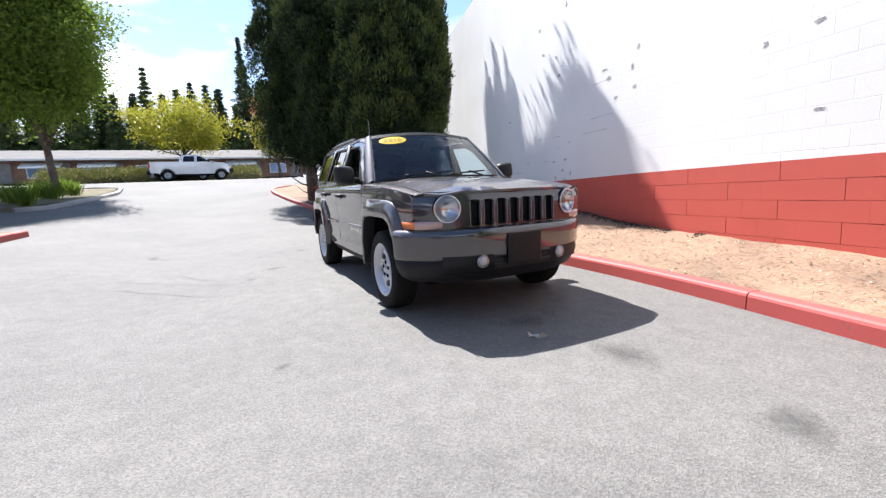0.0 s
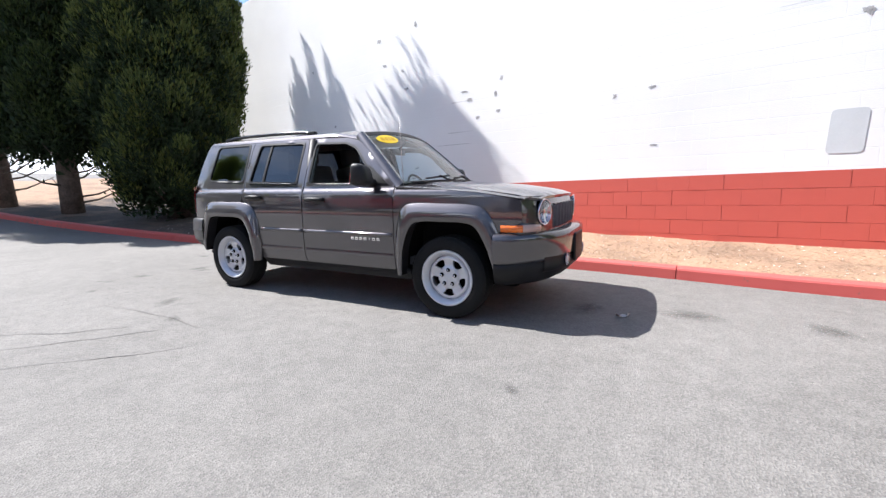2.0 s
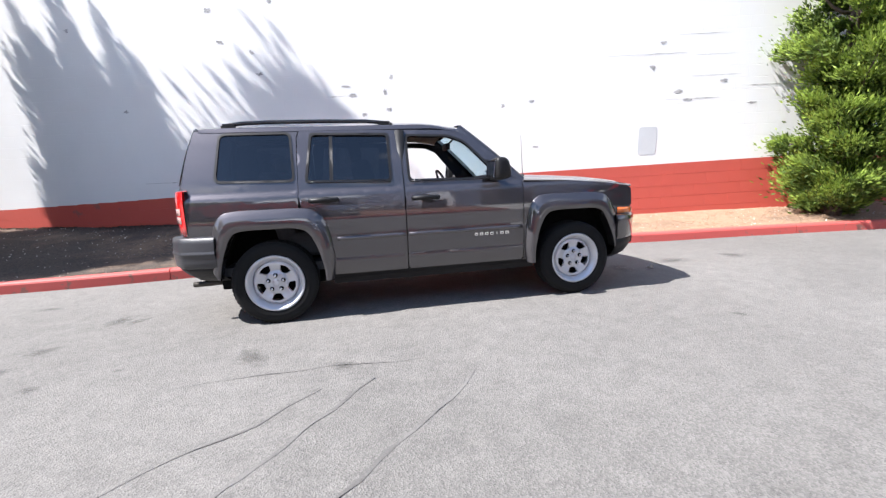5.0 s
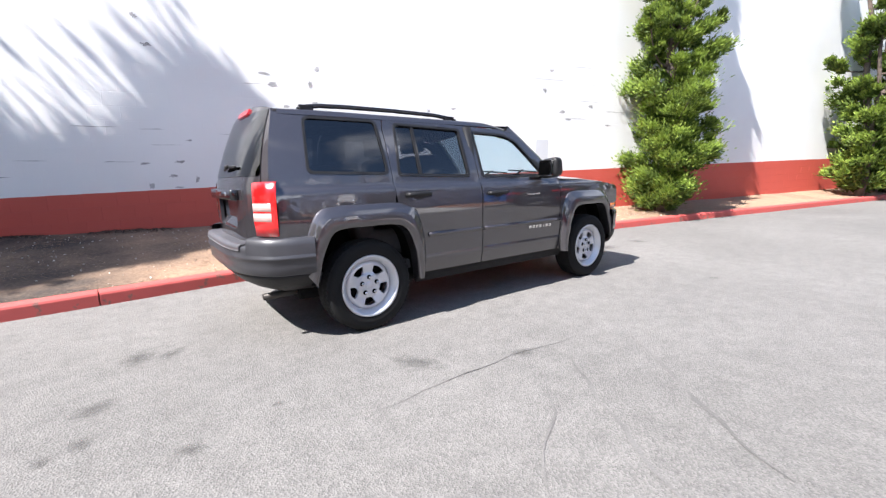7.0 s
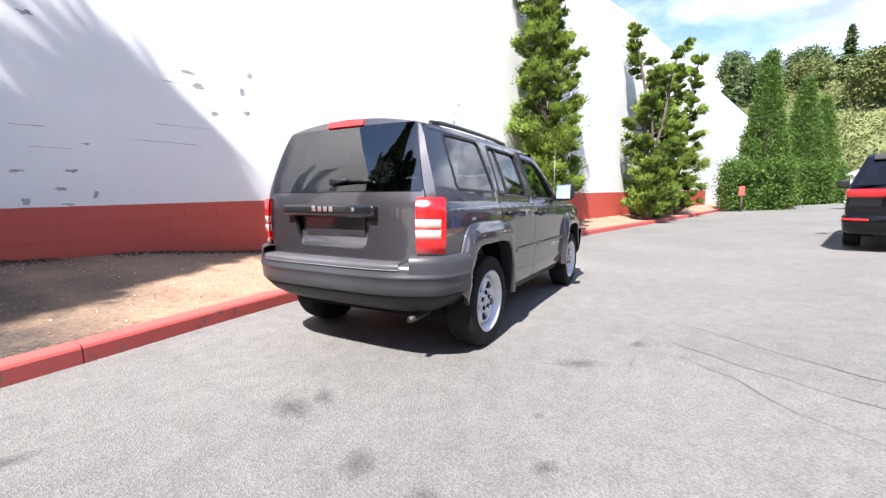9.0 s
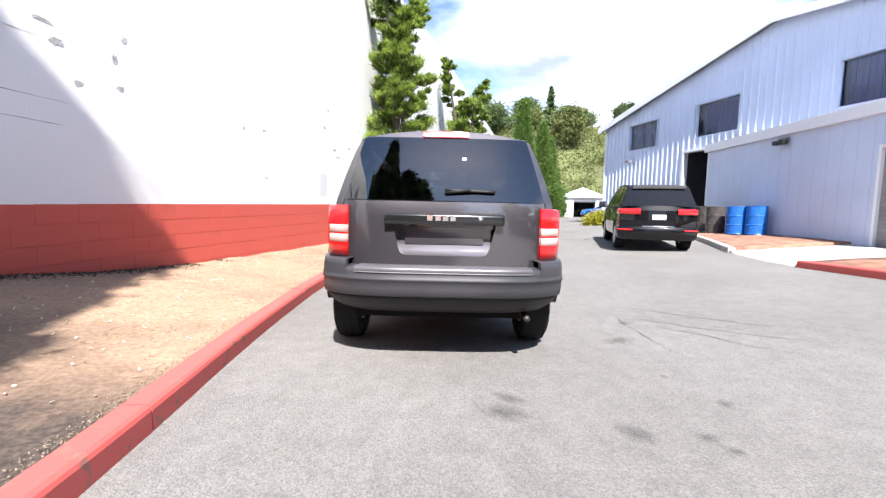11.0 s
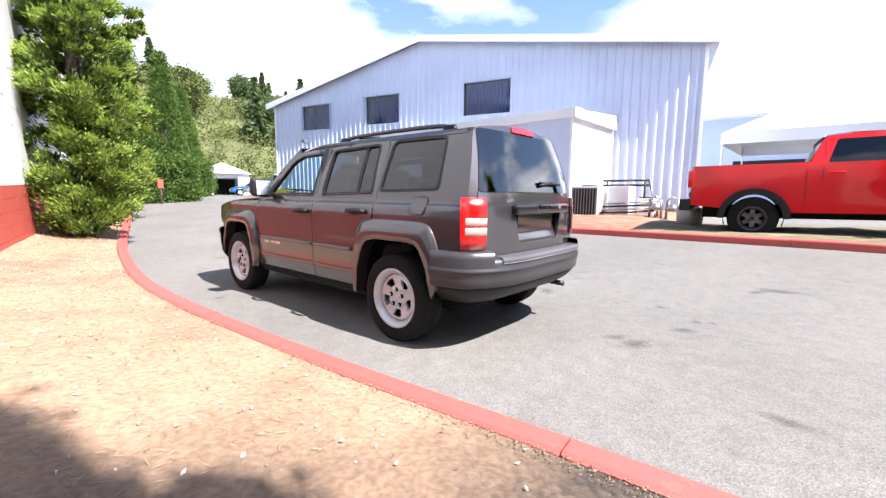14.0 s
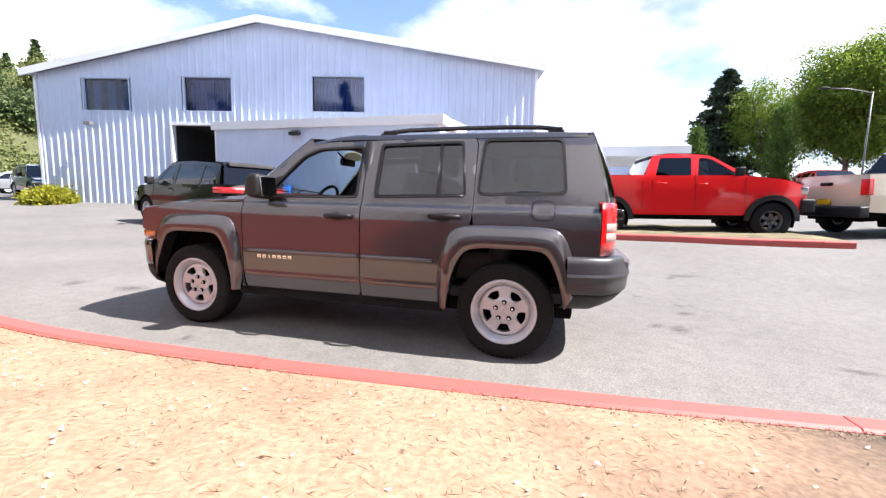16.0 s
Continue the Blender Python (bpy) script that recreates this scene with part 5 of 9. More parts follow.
        # rear corner post beside the tailgate
        rear = lambda y, z: (rear_x(y, z), y, z)
        edge = [(s * 0.708, 0.70), (s * 0.706, 1.12), (s * 0.69, 1.16), (s * 0.577, 1.585)] + [(s * (corner_y(z) + 0.001), z) for z in (1.58, 1.5, 1.4, 1.3, 1.2, 1.14, 1.08, 1.03, 0.95, 0.85, 0.70)]
        part("corner_post", sheet(edge, [], rear, 0.06, 0.02, flip=True), M_PAINT, car)

    front = lambda y, z: (nose_x(y, z), y, z)
    slots = [rounded([(-0.405 + i * 0.1165 + 0.016, 0.725), (-0.405 + i * 0.1165 + 0.1, 0.725), (-0.405 + i * 0.1165 + 0.1, 0.925), (-0.405 + i * 0.1165 + 0.016, 0.925)], 0.025) for i in range(7)]
    eyes = [disc(s * 0.565, 0.865, 0.105, 28) for s in (-1, 1)]
    grille = [(-0.70, 0.79), (-0.66, 0.70), (0.66, 0.70), (0.70, 0.79), (0.797, 0.80), (0.797, 0.955), (0.72, 0.992), (-0.72, 0.992), (-0.797, 0.955), (-0.797, 0.80)]
    gp = part("grille_panel", sheet(grille, slots + eyes, front, 0.05, 0.035), M_PAINT, car)
    for i in range(7):
        y = -0.405 + i * 0.1165
        part("grille_mesh", box(1.995, 2.005, y + 0.01, y + 0.106, 0.715, 0.935), M_PLASTIC, gp)
        for s0 in (-1, 1):
            yy = y + 0.058 + s0 * 0.044
            part("slot_trim", box(nose_x(yy, 0.83) - 0.018, nose_x(yy, 0.83) + 0.006, yy - 0.004, yy + 0.004, 0.735, 0.915, 0.002), M_TRIM_GREY, gp)
    part("hood", sheet(rounded([(0.80, -0.705), (0.80, 0.705), (1.75, 0.714), (1.95, 0.716), (2.012, 0.62), (2.045, 0.3), (2.05, 0), (2.045, -0.3), (2.012, -0.62), (1.95, -0.716), (1.75, -0.714)], 0.02), [],
                       lambda x, y: (x, y, hood_z(x, y)), 0.07, 0.02), M_PAINT, car)
    part("cowl", sheet([(0.80, -0.70), (0.80, 0.70), (0.95, 0.55), (1.0, 0), (0.95, -0.55)], [], lambda x, y: (x, y, 1.115 + 0.02 * (1 - (y / 0.7) ** 2)), 0.1, 0.02), M_PLASTIC, car)
    # windscreen
    def screen(y, t):
        hw = 0.735 + (0.585 - 0.735) * t
        c = 1 - (y) ** 2
        x = 0.855 + (0.335 - 0.855) * t + 0.11 * c * (1 - 0.55 * t)
        return (x, y * hw, 1.10 + 0.475 * t + 0.012 * math.sin(math.pi * t) + 0.045 * c * t)
    ws = pane("windscreen", sheet([(-1, 0), (1, 0), (1, 1), (-1, 1)], [], screen, 0.12, 0.005), M_CLEAR_SCREEN, car, Vector((0.7, 0, 0.7)))
    ws.visible_shadow = False
    part("screen_band", sheet([(-0.99, 0.93), (0.99, 0.93), (0.99, 1.0), (-0.99, 1.0)], [], screen, 0.12, 0.003, lift=0.003), M_PLASTIC, car)
    st = part("windscreen_sticker", sheet(disc(-0.62, 0.83, 0.24, 28, 0.36), [], screen, 0.05, 0.002, lift=0.004), M_YELLOW, car, "yellow oval price sticker")
    for i, (a, b) in enumerate(((-0.78, -0.71), (-0.69, -0.62), (-0.60, -0.56), (-0.54, -0.46))):
        part("sticker_bar", sheet([(a, 0.795), (b, 0.795), (b, 0.865), (a, 0.865)], [], screen, 0.05, 0.001, lift=0.0065), M_BROWN_MARK, st)
    for y0, y1 in ((-0.62, -0.02), (0.05, 0.66)):
        w = new("wiper")
        w.parent = car
        pts = [Vector(screen(y0 + (y1 - y0) * i / 8, 0.045 + 0.05 * i / 8)) + Vector((0.02, 0, 0.022)) for i in range(9)]
        part("blade", tube(pts, 0.009, 6), M_PLASTIC, w)
        a = Vector(screen(y1, -0.02)) + Vector((0.03, 0, 0.01))
        part("arm", tube([a, pts[4] + Vector((0.008, 0, 0.014))], 0.009, 6), M_PLASTIC, w)
    part("roof", sheet([(0.345, -0.6), (0.385, 0), (0.345, 0.6), (-1.83, 0.6), (-1.88, 0), (-1.83, -0.6)], [], lambda x, y: (x, y, roof_z(x, y)), 0.09, 0.015), M_PAINT, car)
    # tailgate
    gate = new("tailgate")
    gate.parent = car
    rear = lambda y, z: (rear_x(y, z), y, z)
    skin = [(-0.70, 0.70), (0.70, 0.70), (0.70, 1.12), (0.685, 1.16), (0.572, 1.598), (-0.572, 1.598), (-0.685, 1.16), (-0.70, 1.12)]
    gl = rounded([(-0.655, 1.165), (0.655, 1.165), (0.545, 1.575), (-0.545, 1.575)], 0.03)
    rec = rounded([(-0.36, 1.02), (-0.30, 0.775), (0.30, 0.775), (0.36, 1.02)], 0.05)
    part("gate_skin", sheet(rounded(skin, 0.02), [gl, rec], rear, 0.06, 0.025, flip=True), M_PAINT, gate)
    part("plate_recess", sheet(rounded([(-0.37, 1.03), (-0.31, 0.765), (0.31, 0.765), (0.37, 1.03)], 0.05), [], lambda y, z: (rear_x(y, z) + 0.05 - 0.04 * eased(0.87, 0.765, z), y, z), 0.03, 0.01, flip=True), M_PAINT, gate)
    part("blank_plate", box(-2.034, -2.024, -0.27, 0.27, 0.85, 0.975, 0.004), M_PAINT, gate)
    glass = rounded([(-0.69, 1.145), (0.69, 1.145), (0.57, 1.59), (-0.57, 1.59)], 0.03)
    pane("rear_window", sheet(glass, [], rear, 0.08, 0.004, flip=True, lift=0.006), M_REAR_GLASS, gate, Vector((-1, 0, 0)))
    hb = part("gate_handle_bar", smooth(box(-2.115, -2.05, -0.405, 0.405, 0.985, 1.06, 0.022)), M_GLOSS_BLACK, gate, "dark gloss handle bar")
    for i, y in enumerate((0.10, 0.045, -0.005, -0.055)):
        part("badge_bar", box(-2.121, -2.114, y - 0.02, y + 0.02, 1.012, 1.048 if i else 1.055, 0.004), M_CHROME, hb)
    part("gate_lock", bm_at(revolve([(0, -0.004), (0.014, -0.002), (0.014, 0.01), (0, 0.01)], 14, "x"), (-2.118, -0.24, 1.03)), M_CHROME, hb)
    top = [(-0.585 + 1.17 * i / 14, roof_z(-1.85, -0.585 + 1.17 * i / 14) - 0.006) for i in range(15)]
    part("gate_header", sheet([(0.578, 1.583), (-0.578, 1.583)] + top, [], rear, 0.06, 0.03, flip=True, lift=0.004), M_PAINT, gate)
    part("high_brake_lamp", smooth(sheet(rounded([(-0.165, 1.59), (0.165, 1.59), (0.155, 1.632), (-0.155, 1.632)], 0.012), [], rear, 0.05, 0.03, flip=True, lift=0.018)), M_RED_LENS, car, "red high brake lamp")
    wi = new("rear_wiper")
    wi.parent = car
    pts = [Vector(rear(-0.0 - 0.34 * i / 6, 1.222 - 0.01 * i / 6)) + Vector((-0.025, 0, 0)) for i in range(7)]
    part("blade", tube(pts, 0.011, 6), M_PLASTIC, wi)
    part("arm", tube([Vector(rear(0.0, 1.20)) + Vector((-0.02, 0, 0)), pts[3] + Vector((-0.012, 0, 0.006))], 0.012, 6), M_PLASTIC, wi)
    # bumpers
    fp = []
    for i in range(33):
        y = -0.845 + 1.69 * i / 32
        fp.append((2.175 - 0.33 * (abs(y) / 0.845) ** 3.4, y))
    fp = [(1.725, -0.886), (1.78, -0.878)] + fp + [(1.78, 0.878), (1.725, 0.886)]
    fb = part("front_bumper", wrap(fp, [(0.485, -0.012), (0.492, 0.0), (0.52, 0.004), (0.60, 0.006), (0.66, 0.012), (0.70, 0.006), (0.715, -0.03), (0.72, -0.10)]), M_PAINT, car)
    part("lower_valance", wrap(fp, [(0.30, -0.13), (0.34, -0.06), (0.40, -0.022), (0.44, -0.008), (0.484, -0.006), (0.49, -0.02)]), M_LOWER_DARK, fb, "dark grey lower bumper")
    part("lower_grille", wrap([p for p in fp if abs(p[1]) < 0.3], [(0.40, 0.0), (0.41, 0.004), (0.445, 0.006), (0.45, 0.0)]), M_PLASTIC, fb)
    for s in (-1, 1):
        part("fog_pocket", wrap([p for p in fp if 0.25 < s * p[1] < 0.64], [(0.40, -0.02), (0.41, 0.0), (0.52, 0.0045), (0.53, 0.0)]), M_PLASTIC, fb)
    part("front_plate_holder", smooth(box(2.17, 2.2, -0.155, 0.155, 0.43, 0.665, 0.012)), M_PLASTIC, car, "blank black plate holder")
    rp = []
    for i in range(29):
        y = 0.835 - 1.67 * i / 28
        rp.append((-2.165 + 0.2 * (abs(y) / 0.835) ** 4.5, y))
    rp = [(-1.725, 0.888), (-1.81, 0.872)] + rp + [(-1.81, -0.872), (-1.725, -0.888)]
    rb = part("rear_bumper", wrap(rp, [(0.50, -0.014), (0.51, 0.0), (0.56, 0.006), (0.606, 0.008), (0.612, 0.016), (0.622, 0.016), (0.63, 0.01), (0.66, 0.008), (0.69, 0.002), (0.70, -0.04), (0.705, -0.12)]), M_BUMPER, car)
    # rear valance coloured darker for the shade where the bumper turns under
    part("lower_valance", wrap(rp, [(0.36, -0.2), (0.39, -0.13), (0.43, -0.07), (0.475, -0.03), (0.50, -0.012), (0.505, -0.03)]), M_LOWER_DARK, rb, "dark grey lower bumper")
    part("bumper_pad", wrap([p for p in rp if abs(p[1]) < 0.64], [(0.664, 0.004), (0.668, 0.014), (0.69, 0.012), (0.702, 0.002), (0.706, -0.03), (0.709, -0.12)]), M_STEP, rb, "grey step pad")
    # pale strip stands in for the glint along the step's edge
    part("pad_edge_highlight", wrap([p for p in rp if abs(p[1]) < 0.62], [(0.662, 0.012), (0.665, 0.0165), (0.6675, 0.0165), (0.67, 0.012)]), M_TRIM_GREY, rb, "thin pale strip painted as the highlight on the step's edge")
    for s in (-1, 1):
        part("bumper_shoulder", wrap([p for p in rp if s * p[1] > 0.62], [(0.64, 0.0095), (0.7, 0.006), (0.738, 0.0), (0.748, -0.02), (0.752, -0.12)]), M_BUMPER, rb)
    part("exhaust_pipe", tube([(-1.7, -0.60, 0.335), (-1.93, -0.60, 0.33), (-2.01, -0.60, 0.328)], 0.023, 14), M_PIPE, car)
    # underside, floor and cabin
    part("underbody", box(-1.78, 1.85, -0.66, 0.66, 0.27, 0.42, 0.04), M_UNDER, car)
    part("engine_bay", box(0.95, 1.98, -0.6, 0.6, 0.4, 0.98, 0.03), M_UNDER, car)
    part("cabin_floor", box(-1.9, 0.95, -0.74, 0.74, 0.40, 0.47), M_CLOTH, car)
    part("head_lining", sheet([(0.3, -0.57), (0.3, 0.57), (-1.8, 0.57), (-1.8, -0.57)], [], lambda x, y: (x, y, roof_z(x, y) - 0.045), 0.2, 0.01), M_LIGHT_CLOTH, car)
    bm = smooth(box(0.42, 0.93, -0.72, 0.72, 0.62, 1.08, 0.06))
    part("dashboard", bm, M_PLASTIC, car)
    sw = new("steering_wheel")
    sw.parent = car
    ringp = [(0.185 + 0.014 * math.cos(2 * math.pi * i / 8), 0.014 * math.sin(2 * math.pi * i / 8)) for i in range(8)]
    mt = Matrix.Translation((0.36, 0.36, 1.03)) @ Matrix.Rotation(radians(-25), 4, "Y")
    bm = revolve(ringp, 32, "x", closed=True)
    bm.transform(mt)
    part("wheel_rim", bm, M_PLASTIC, sw)
    bm = box(-0.02, 0.05, -0.17, 0.17, -0.035, 0.035, 0.015)
    add_box(bm, -0.02, 0.06, -0.06, 0.06, -0.16, 0.06, 0.02)
    bm.transform(mt)
    part("wheel_boss", bm, M_PLASTIC, sw)
    for y in (-0.36, 0.36):
        seat = new("front_seat")
        seat.parent = car
        part("seat_cushion", smooth(box(-0.45, 0.12, y - 0.25, y + 0.25, 0.52, 0.72, 0.06)), M_CLOTH, seat)
        part("seat_back", smooth(box(-0.09, 0.09, y - 0.25, y + 0.25, 0.0, 0.66, 0.07, Matrix.Translation((-0.42, 0, 0.66)) @ Matrix.Rotation(radians(-14), 4, "Y"))), M_CLOTH, seat)
        part("head_rest", smooth(box(-0.06, 0.05, y - 0.13, y + 0.13, 0.0, 0.2, 0.045, Matrix.Translation((-0.595, 0, 1.325)) @ Matrix.Rotation(radians(-10), 4, "Y"))), M_CLOTH, seat)
        part("rest_posts", tube([(-0.575, y - 0.05, 1.28), (-0.59, y - 0.05, 1.35)], 0.008, 6), M_CHROME, seat)
    bench = new("rear_bench")
    bench.parent = car
    part("seat_cushion", smooth(box(-1.25, -0.75, -0.64, 0.64, 0.5, 0.72, 0.06)), M_CLOTH, bench)
    part("seat_back", smooth(box(-0.08, 0.08, -0.64, 0.64, 0.0, 0.60, 0.06, Matrix.Translation((-1.22, 0, 0.64)) @ Matrix.Rotation(radians(-12), 4, "Y"))), M_CLOTH, bench)
    for y in (-0.42, 0.42):
        part("head_rest", smooth(box(-0.05, 0.05, y - 0.13, y + 0.13, 0.0, 0.17, 0.04, Matrix.Translation((-1.36, 0, 1.235)) @ Matrix.Rotation(radians(-8), 4, "Y"))), M_CLOTH, bench)
    for s in (-1, 1):
        part("door_post", tube([(-0.225, s * 0.76, 0.5), (-0.225, s * 0.755, 1.1), (-0.225, s * 0.635, 1.53)], 0.045, 8), M_PLASTIC, car)
    im = new("inner_mirror")
    im.parent = car
    part("mirror_case", smooth(box(0.30, 0.34, -0.12, 0.12, 1.40, 1.465, 0.015)), M_PLASTIC, im)
    part("mirror_stem", tube([(0.335, 0, 1.45), (0.43, 0, 1.535)], 0.01, 6), M_PLASTIC, im)
    part("aerial", tube([(0.86, -0.74, 1.06), (0.85, -0.742, 1.30), (0.835, -0.745, 1.66)], 0.0035, 6, 0.002), M_STEEL, car, "thin whip aerial")
    return car


def bm_at(bm, p):
    bm.transform(Matrix.Translation(p))
    return bm


suv = build_suv()

# ---- plants ----


def leaf_mat(name, dark, light, rough=0.6, translucent=0.25):
    m = bpy.data.materials.new(name)
    m.use_nodes = True
    n, l = m.node_tree.nodes, m.node_tree.links
    b = n["Principled BSDF"]
    geo, ramp = n.new("ShaderNodeNewGeometry"), n.new("ShaderNodeValToRGB")
    ramp.color_ramp.elements[0].color, ramp.color_ramp.elements[1].color = (*dark, 1), (*light, 1)
    tc, ns, ad = n.new("ShaderNodeTexCoord"), n.new("ShaderNodeTexNoise"), n.new("ShaderNodeMath")
    ns.inputs["Scale"].default_value = 0.9
    ad.operation = "MULTIPLY_ADD"
    ad.inputs[1].default_value = 0.55
    sb = n.new("ShaderNodeMath")
    sb.operation = "MULTIPLY"
    sb.inputs[1].default_value = 0.5
    l.new(tc.outputs["Object"], ns.inputs["Vector"])
    l.new(ns.outputs["Fac"], sb.inputs[0])
    l.new(geo.outputs["Random Per Island"], ad.inputs[0])
    l.new(sb.outputs["Value"], ad.inputs[2])
    l.new(ad.outputs["Value"], ramp.inputs["Fac"])
    l.new(ramp.outputs["Color"], b.inputs["Base Color"])
    b.inputs["Roughness"].default_value = rough
    b.inputs["Specular IOR Level"].default_value = 0.25
    tr, mx, out = n.new("ShaderNodeBsdfTranslucent"), n.new("ShaderNodeMixShader"), n["Material Output"]
    mx.inputs["Fac"].default_value = translucent
    l.new(ramp.outputs["Color"], tr.inputs["Color"])
    l.new(b.outputs["BSDF"], mx.inputs[1])
    l.new(tr.outputs["BSDF"], mx.inputs[2])
    l.new(mx.outputs["Shader"], out.inputs["Surface"])
    return m


M_CYPRESS = leaf_mat("shaded_cypress_foliage", (0.008, 0.016, 0.007), (0.035, 0.06, 0.022), 0.7, 0.12)
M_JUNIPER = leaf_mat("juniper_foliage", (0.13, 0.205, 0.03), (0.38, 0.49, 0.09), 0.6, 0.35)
# darker copy that paints the shade inside the juniper pads
M_JUNIPER_SHADE = leaf_mat("shaded_juniper_foliage", (0.04, 0.075, 0.016), (0.15, 0.21, 0.04), 0.6, 0.3)
M_HEDGE = leaf_mat("hedge_foliage", (0.03, 0.065, 0.012), (0.12, 0.2, 0.035), 0.6, 0.2)
M_BROADLEAF = leaf_mat("broadleaf_foliage", (0.07, 0.12, 0.018), (0.25, 0.34, 0.045), 0.5, 0.45)
M_YELLOW_LEAF = leaf_mat("yellow_green_foliage", (0.16, 0.19, 0.02), (0.46, 0.42, 0.045), 0.5, 0.5)
M_ORANGE_LEAF = leaf_mat("orange_foliage", (0.3, 0.10, 0.03), (0.5, 0.22, 0.06), 0.5, 0.4)
M_FAR_GREEN = leaf_mat("far_green_foliage", (0.05, 0.08, 0.035), (0.14, 0.19, 0.07), 0.7, 0.2)
M_FAR_YELLOW = leaf_mat("far_yellow_foliage", (0.09, 0.115, 0.035), (0.165, 0.185, 0.06), 0.7, 0.2)
M_FAR_DARK = leaf_mat("far_dark_foliage", (0.02, 0.035, 0.02), (0.065, 0.095, 0.05), 0.7, 0.1)
M_STRAW = leaf_mat("dry_straw", (0.27, 0.185, 0.12), (0.43, 0.315, 0.21), 0.8, 0.1)
M_LITTER = leaf_mat("pale_litter", (0.4, 0.35, 0.3), (0.8, 0.76, 0.7), 0.8, 0.1)
M_DEBRIS = leaf_mat("dark_debris", (0.02, 0.016, 0.013), (0.1, 0.075, 0.055), 0.9, 0.0)
M_CHIPS = leaf_mat("bark_chips", (0.12, 0.05, 0.03), (0.32, 0.15, 0.09), 0.9, 0.0)
M_BARK = stuff_mat("tree_bark", (0.10, 0.075, 0.06), 0.9, grain=25, blotch=6, bump=0.9, vary=0.35)


def blades(name, centres, axes, length, width, material, parent=None, label="", seed=1, jitter=0.6):
    """Many small bent leaves at centres, roughly along axes, as one mesh."""
    r = np.random.RandomState(seed)
    n = len(centres)
    a = axes + r.normal(0, jitter, (n, 3))
    a /= np.linalg.norm(a, axis=1)[:, None] + 1e-9
    b = np.cross(a, r.normal(0, 1, (n, 3)))
    b /= np.linalg.norm(b, axis=1)[:, None] + 1e-9
    c = np.cross(a, b)
    L = (length * r.uniform(0.6, 1.3, n))[:, None]
    W = (width * r.uniform(0.6, 1.3, n))[:, None]
    p0 = centres - a * L * 0.5
    p2 = centres + a * L * 0.5
    p1 = centres + b * W * 0.5 + c * W * 0.25
    p3 = centres - b * W * 0.5 + c * W * 0.25
    v = np.stack([p0, p1, p2, p3], 1).reshape(-1, 3)
    me = bpy.data.meshes.new(name)
    me.vertices.add(4 * n)
    me.vertices.foreach_set("co", v.astype(np.float32).ravel())
    me.loops.add(4 * n)
    me.loops.foreach_set("vertex_index", np.arange(4 * n, dtype=np.int32))
    me.polygons.add(n)
    me.polygons.foreach_set("loop_start", np.arange(0, 4 * n, 4, dtype=np.int32))
    me.update(calc_edges=True)
    me.materials.append(material)
    ob = new(name, me)
    ob.parent = parent
    if label:
        ob["label"] = label
    return ob


def clumped(centres, per, spread, r):
    """Leaf places and outward directions round clump centres."""
    off = r.normal(0, 1, (len(centres), per, 3)) * spread
    pts = (centres[:, None, :] + off).reshape(-1, 3)
    return pts, off.reshape(-1, 3) / (spread * 1.5)


def column_tree(name, label, x, y, base, radius, height, material, seed, clumps=900, per=46, trunk=0.28, skirt=1.0, leaf=(0.2, 0.07), power=2.6, spread=0.2, lumpy=0.36):
    """An upright evergreen: trunk with a few low limbs, and a lumpy column of upswept tufts."""
    r = np.random.RandomState(seed)
    root = thing(name, label, "tree", "big evergreen trees", at=Matrix.Translation((x, y, base)))
    pts = [(0.12 * math.sin(i * 0.7 + seed), 0.1 * math.cos(i * 0.9), height * 0.9 * i / 8 - 0.1 * (i == 0)) for i in range(9)]
    part("trunk", tube(pts, trunk, 10, 0.04), M_BARK, root)
    u = r.uniform(0, 1, clumps)
    z = skirt + (height - skirt) * u ** 1.15
    th = r.uniform(0, 2 * math.pi, clumps)
    prof = radius * (1 - ((z - skirt) / (height - skirt)) ** power) * (0.72 + 0.28 * np.minimum(1, (z - skirt) / 1.6))
    lump = np.array([noise.noise((math.cos(t) * 1.6 + seed, math.sin(t) * 1.6, q * 0.6)) + 0.8 * noise.noise((math.cos(t) * 3.6 + seed, math.sin(t) * 3.6, q * 1.5)) for t, q in zip(th, z)])
    rad = prof * (0.84 + lumpy * lump) * r.uniform(0.66, 1.0, clumps) ** 0.5 + 0.08
    c = np.stack([rad * np.cos(th), rad * np.sin(th), z], 1)
    p, d = clumped(c, per, np.array([spread, spread, spread * 1.15]), r)
    out = np.repeat(np.stack([np.cos(th) * 0.55, np.sin(th) * 0.55, np.full(clumps, 0.9)], 1), per, 0)
    blades("crown", p, out + d * 0.3, leaf[0], leaf[1], material, root, seed=seed)
    for k in range(7):
        t = r.uniform(0, 6.28)
        part("limb", tube([(0, 0, skirt * 0.6 + 0.25 * k), (0.5 * radius * math.cos(t), 0.5 * radius * math.sin(t), skirt * 0.6 + 0.25 * k + 0.25), (0.85 * radius * math.cos(t), 0.85 * radius * math.sin(t), skirt * 0.6 + 0.25 * k + 0.8)], 0.05, 6, 0.012), M_BARK, root)
    return root


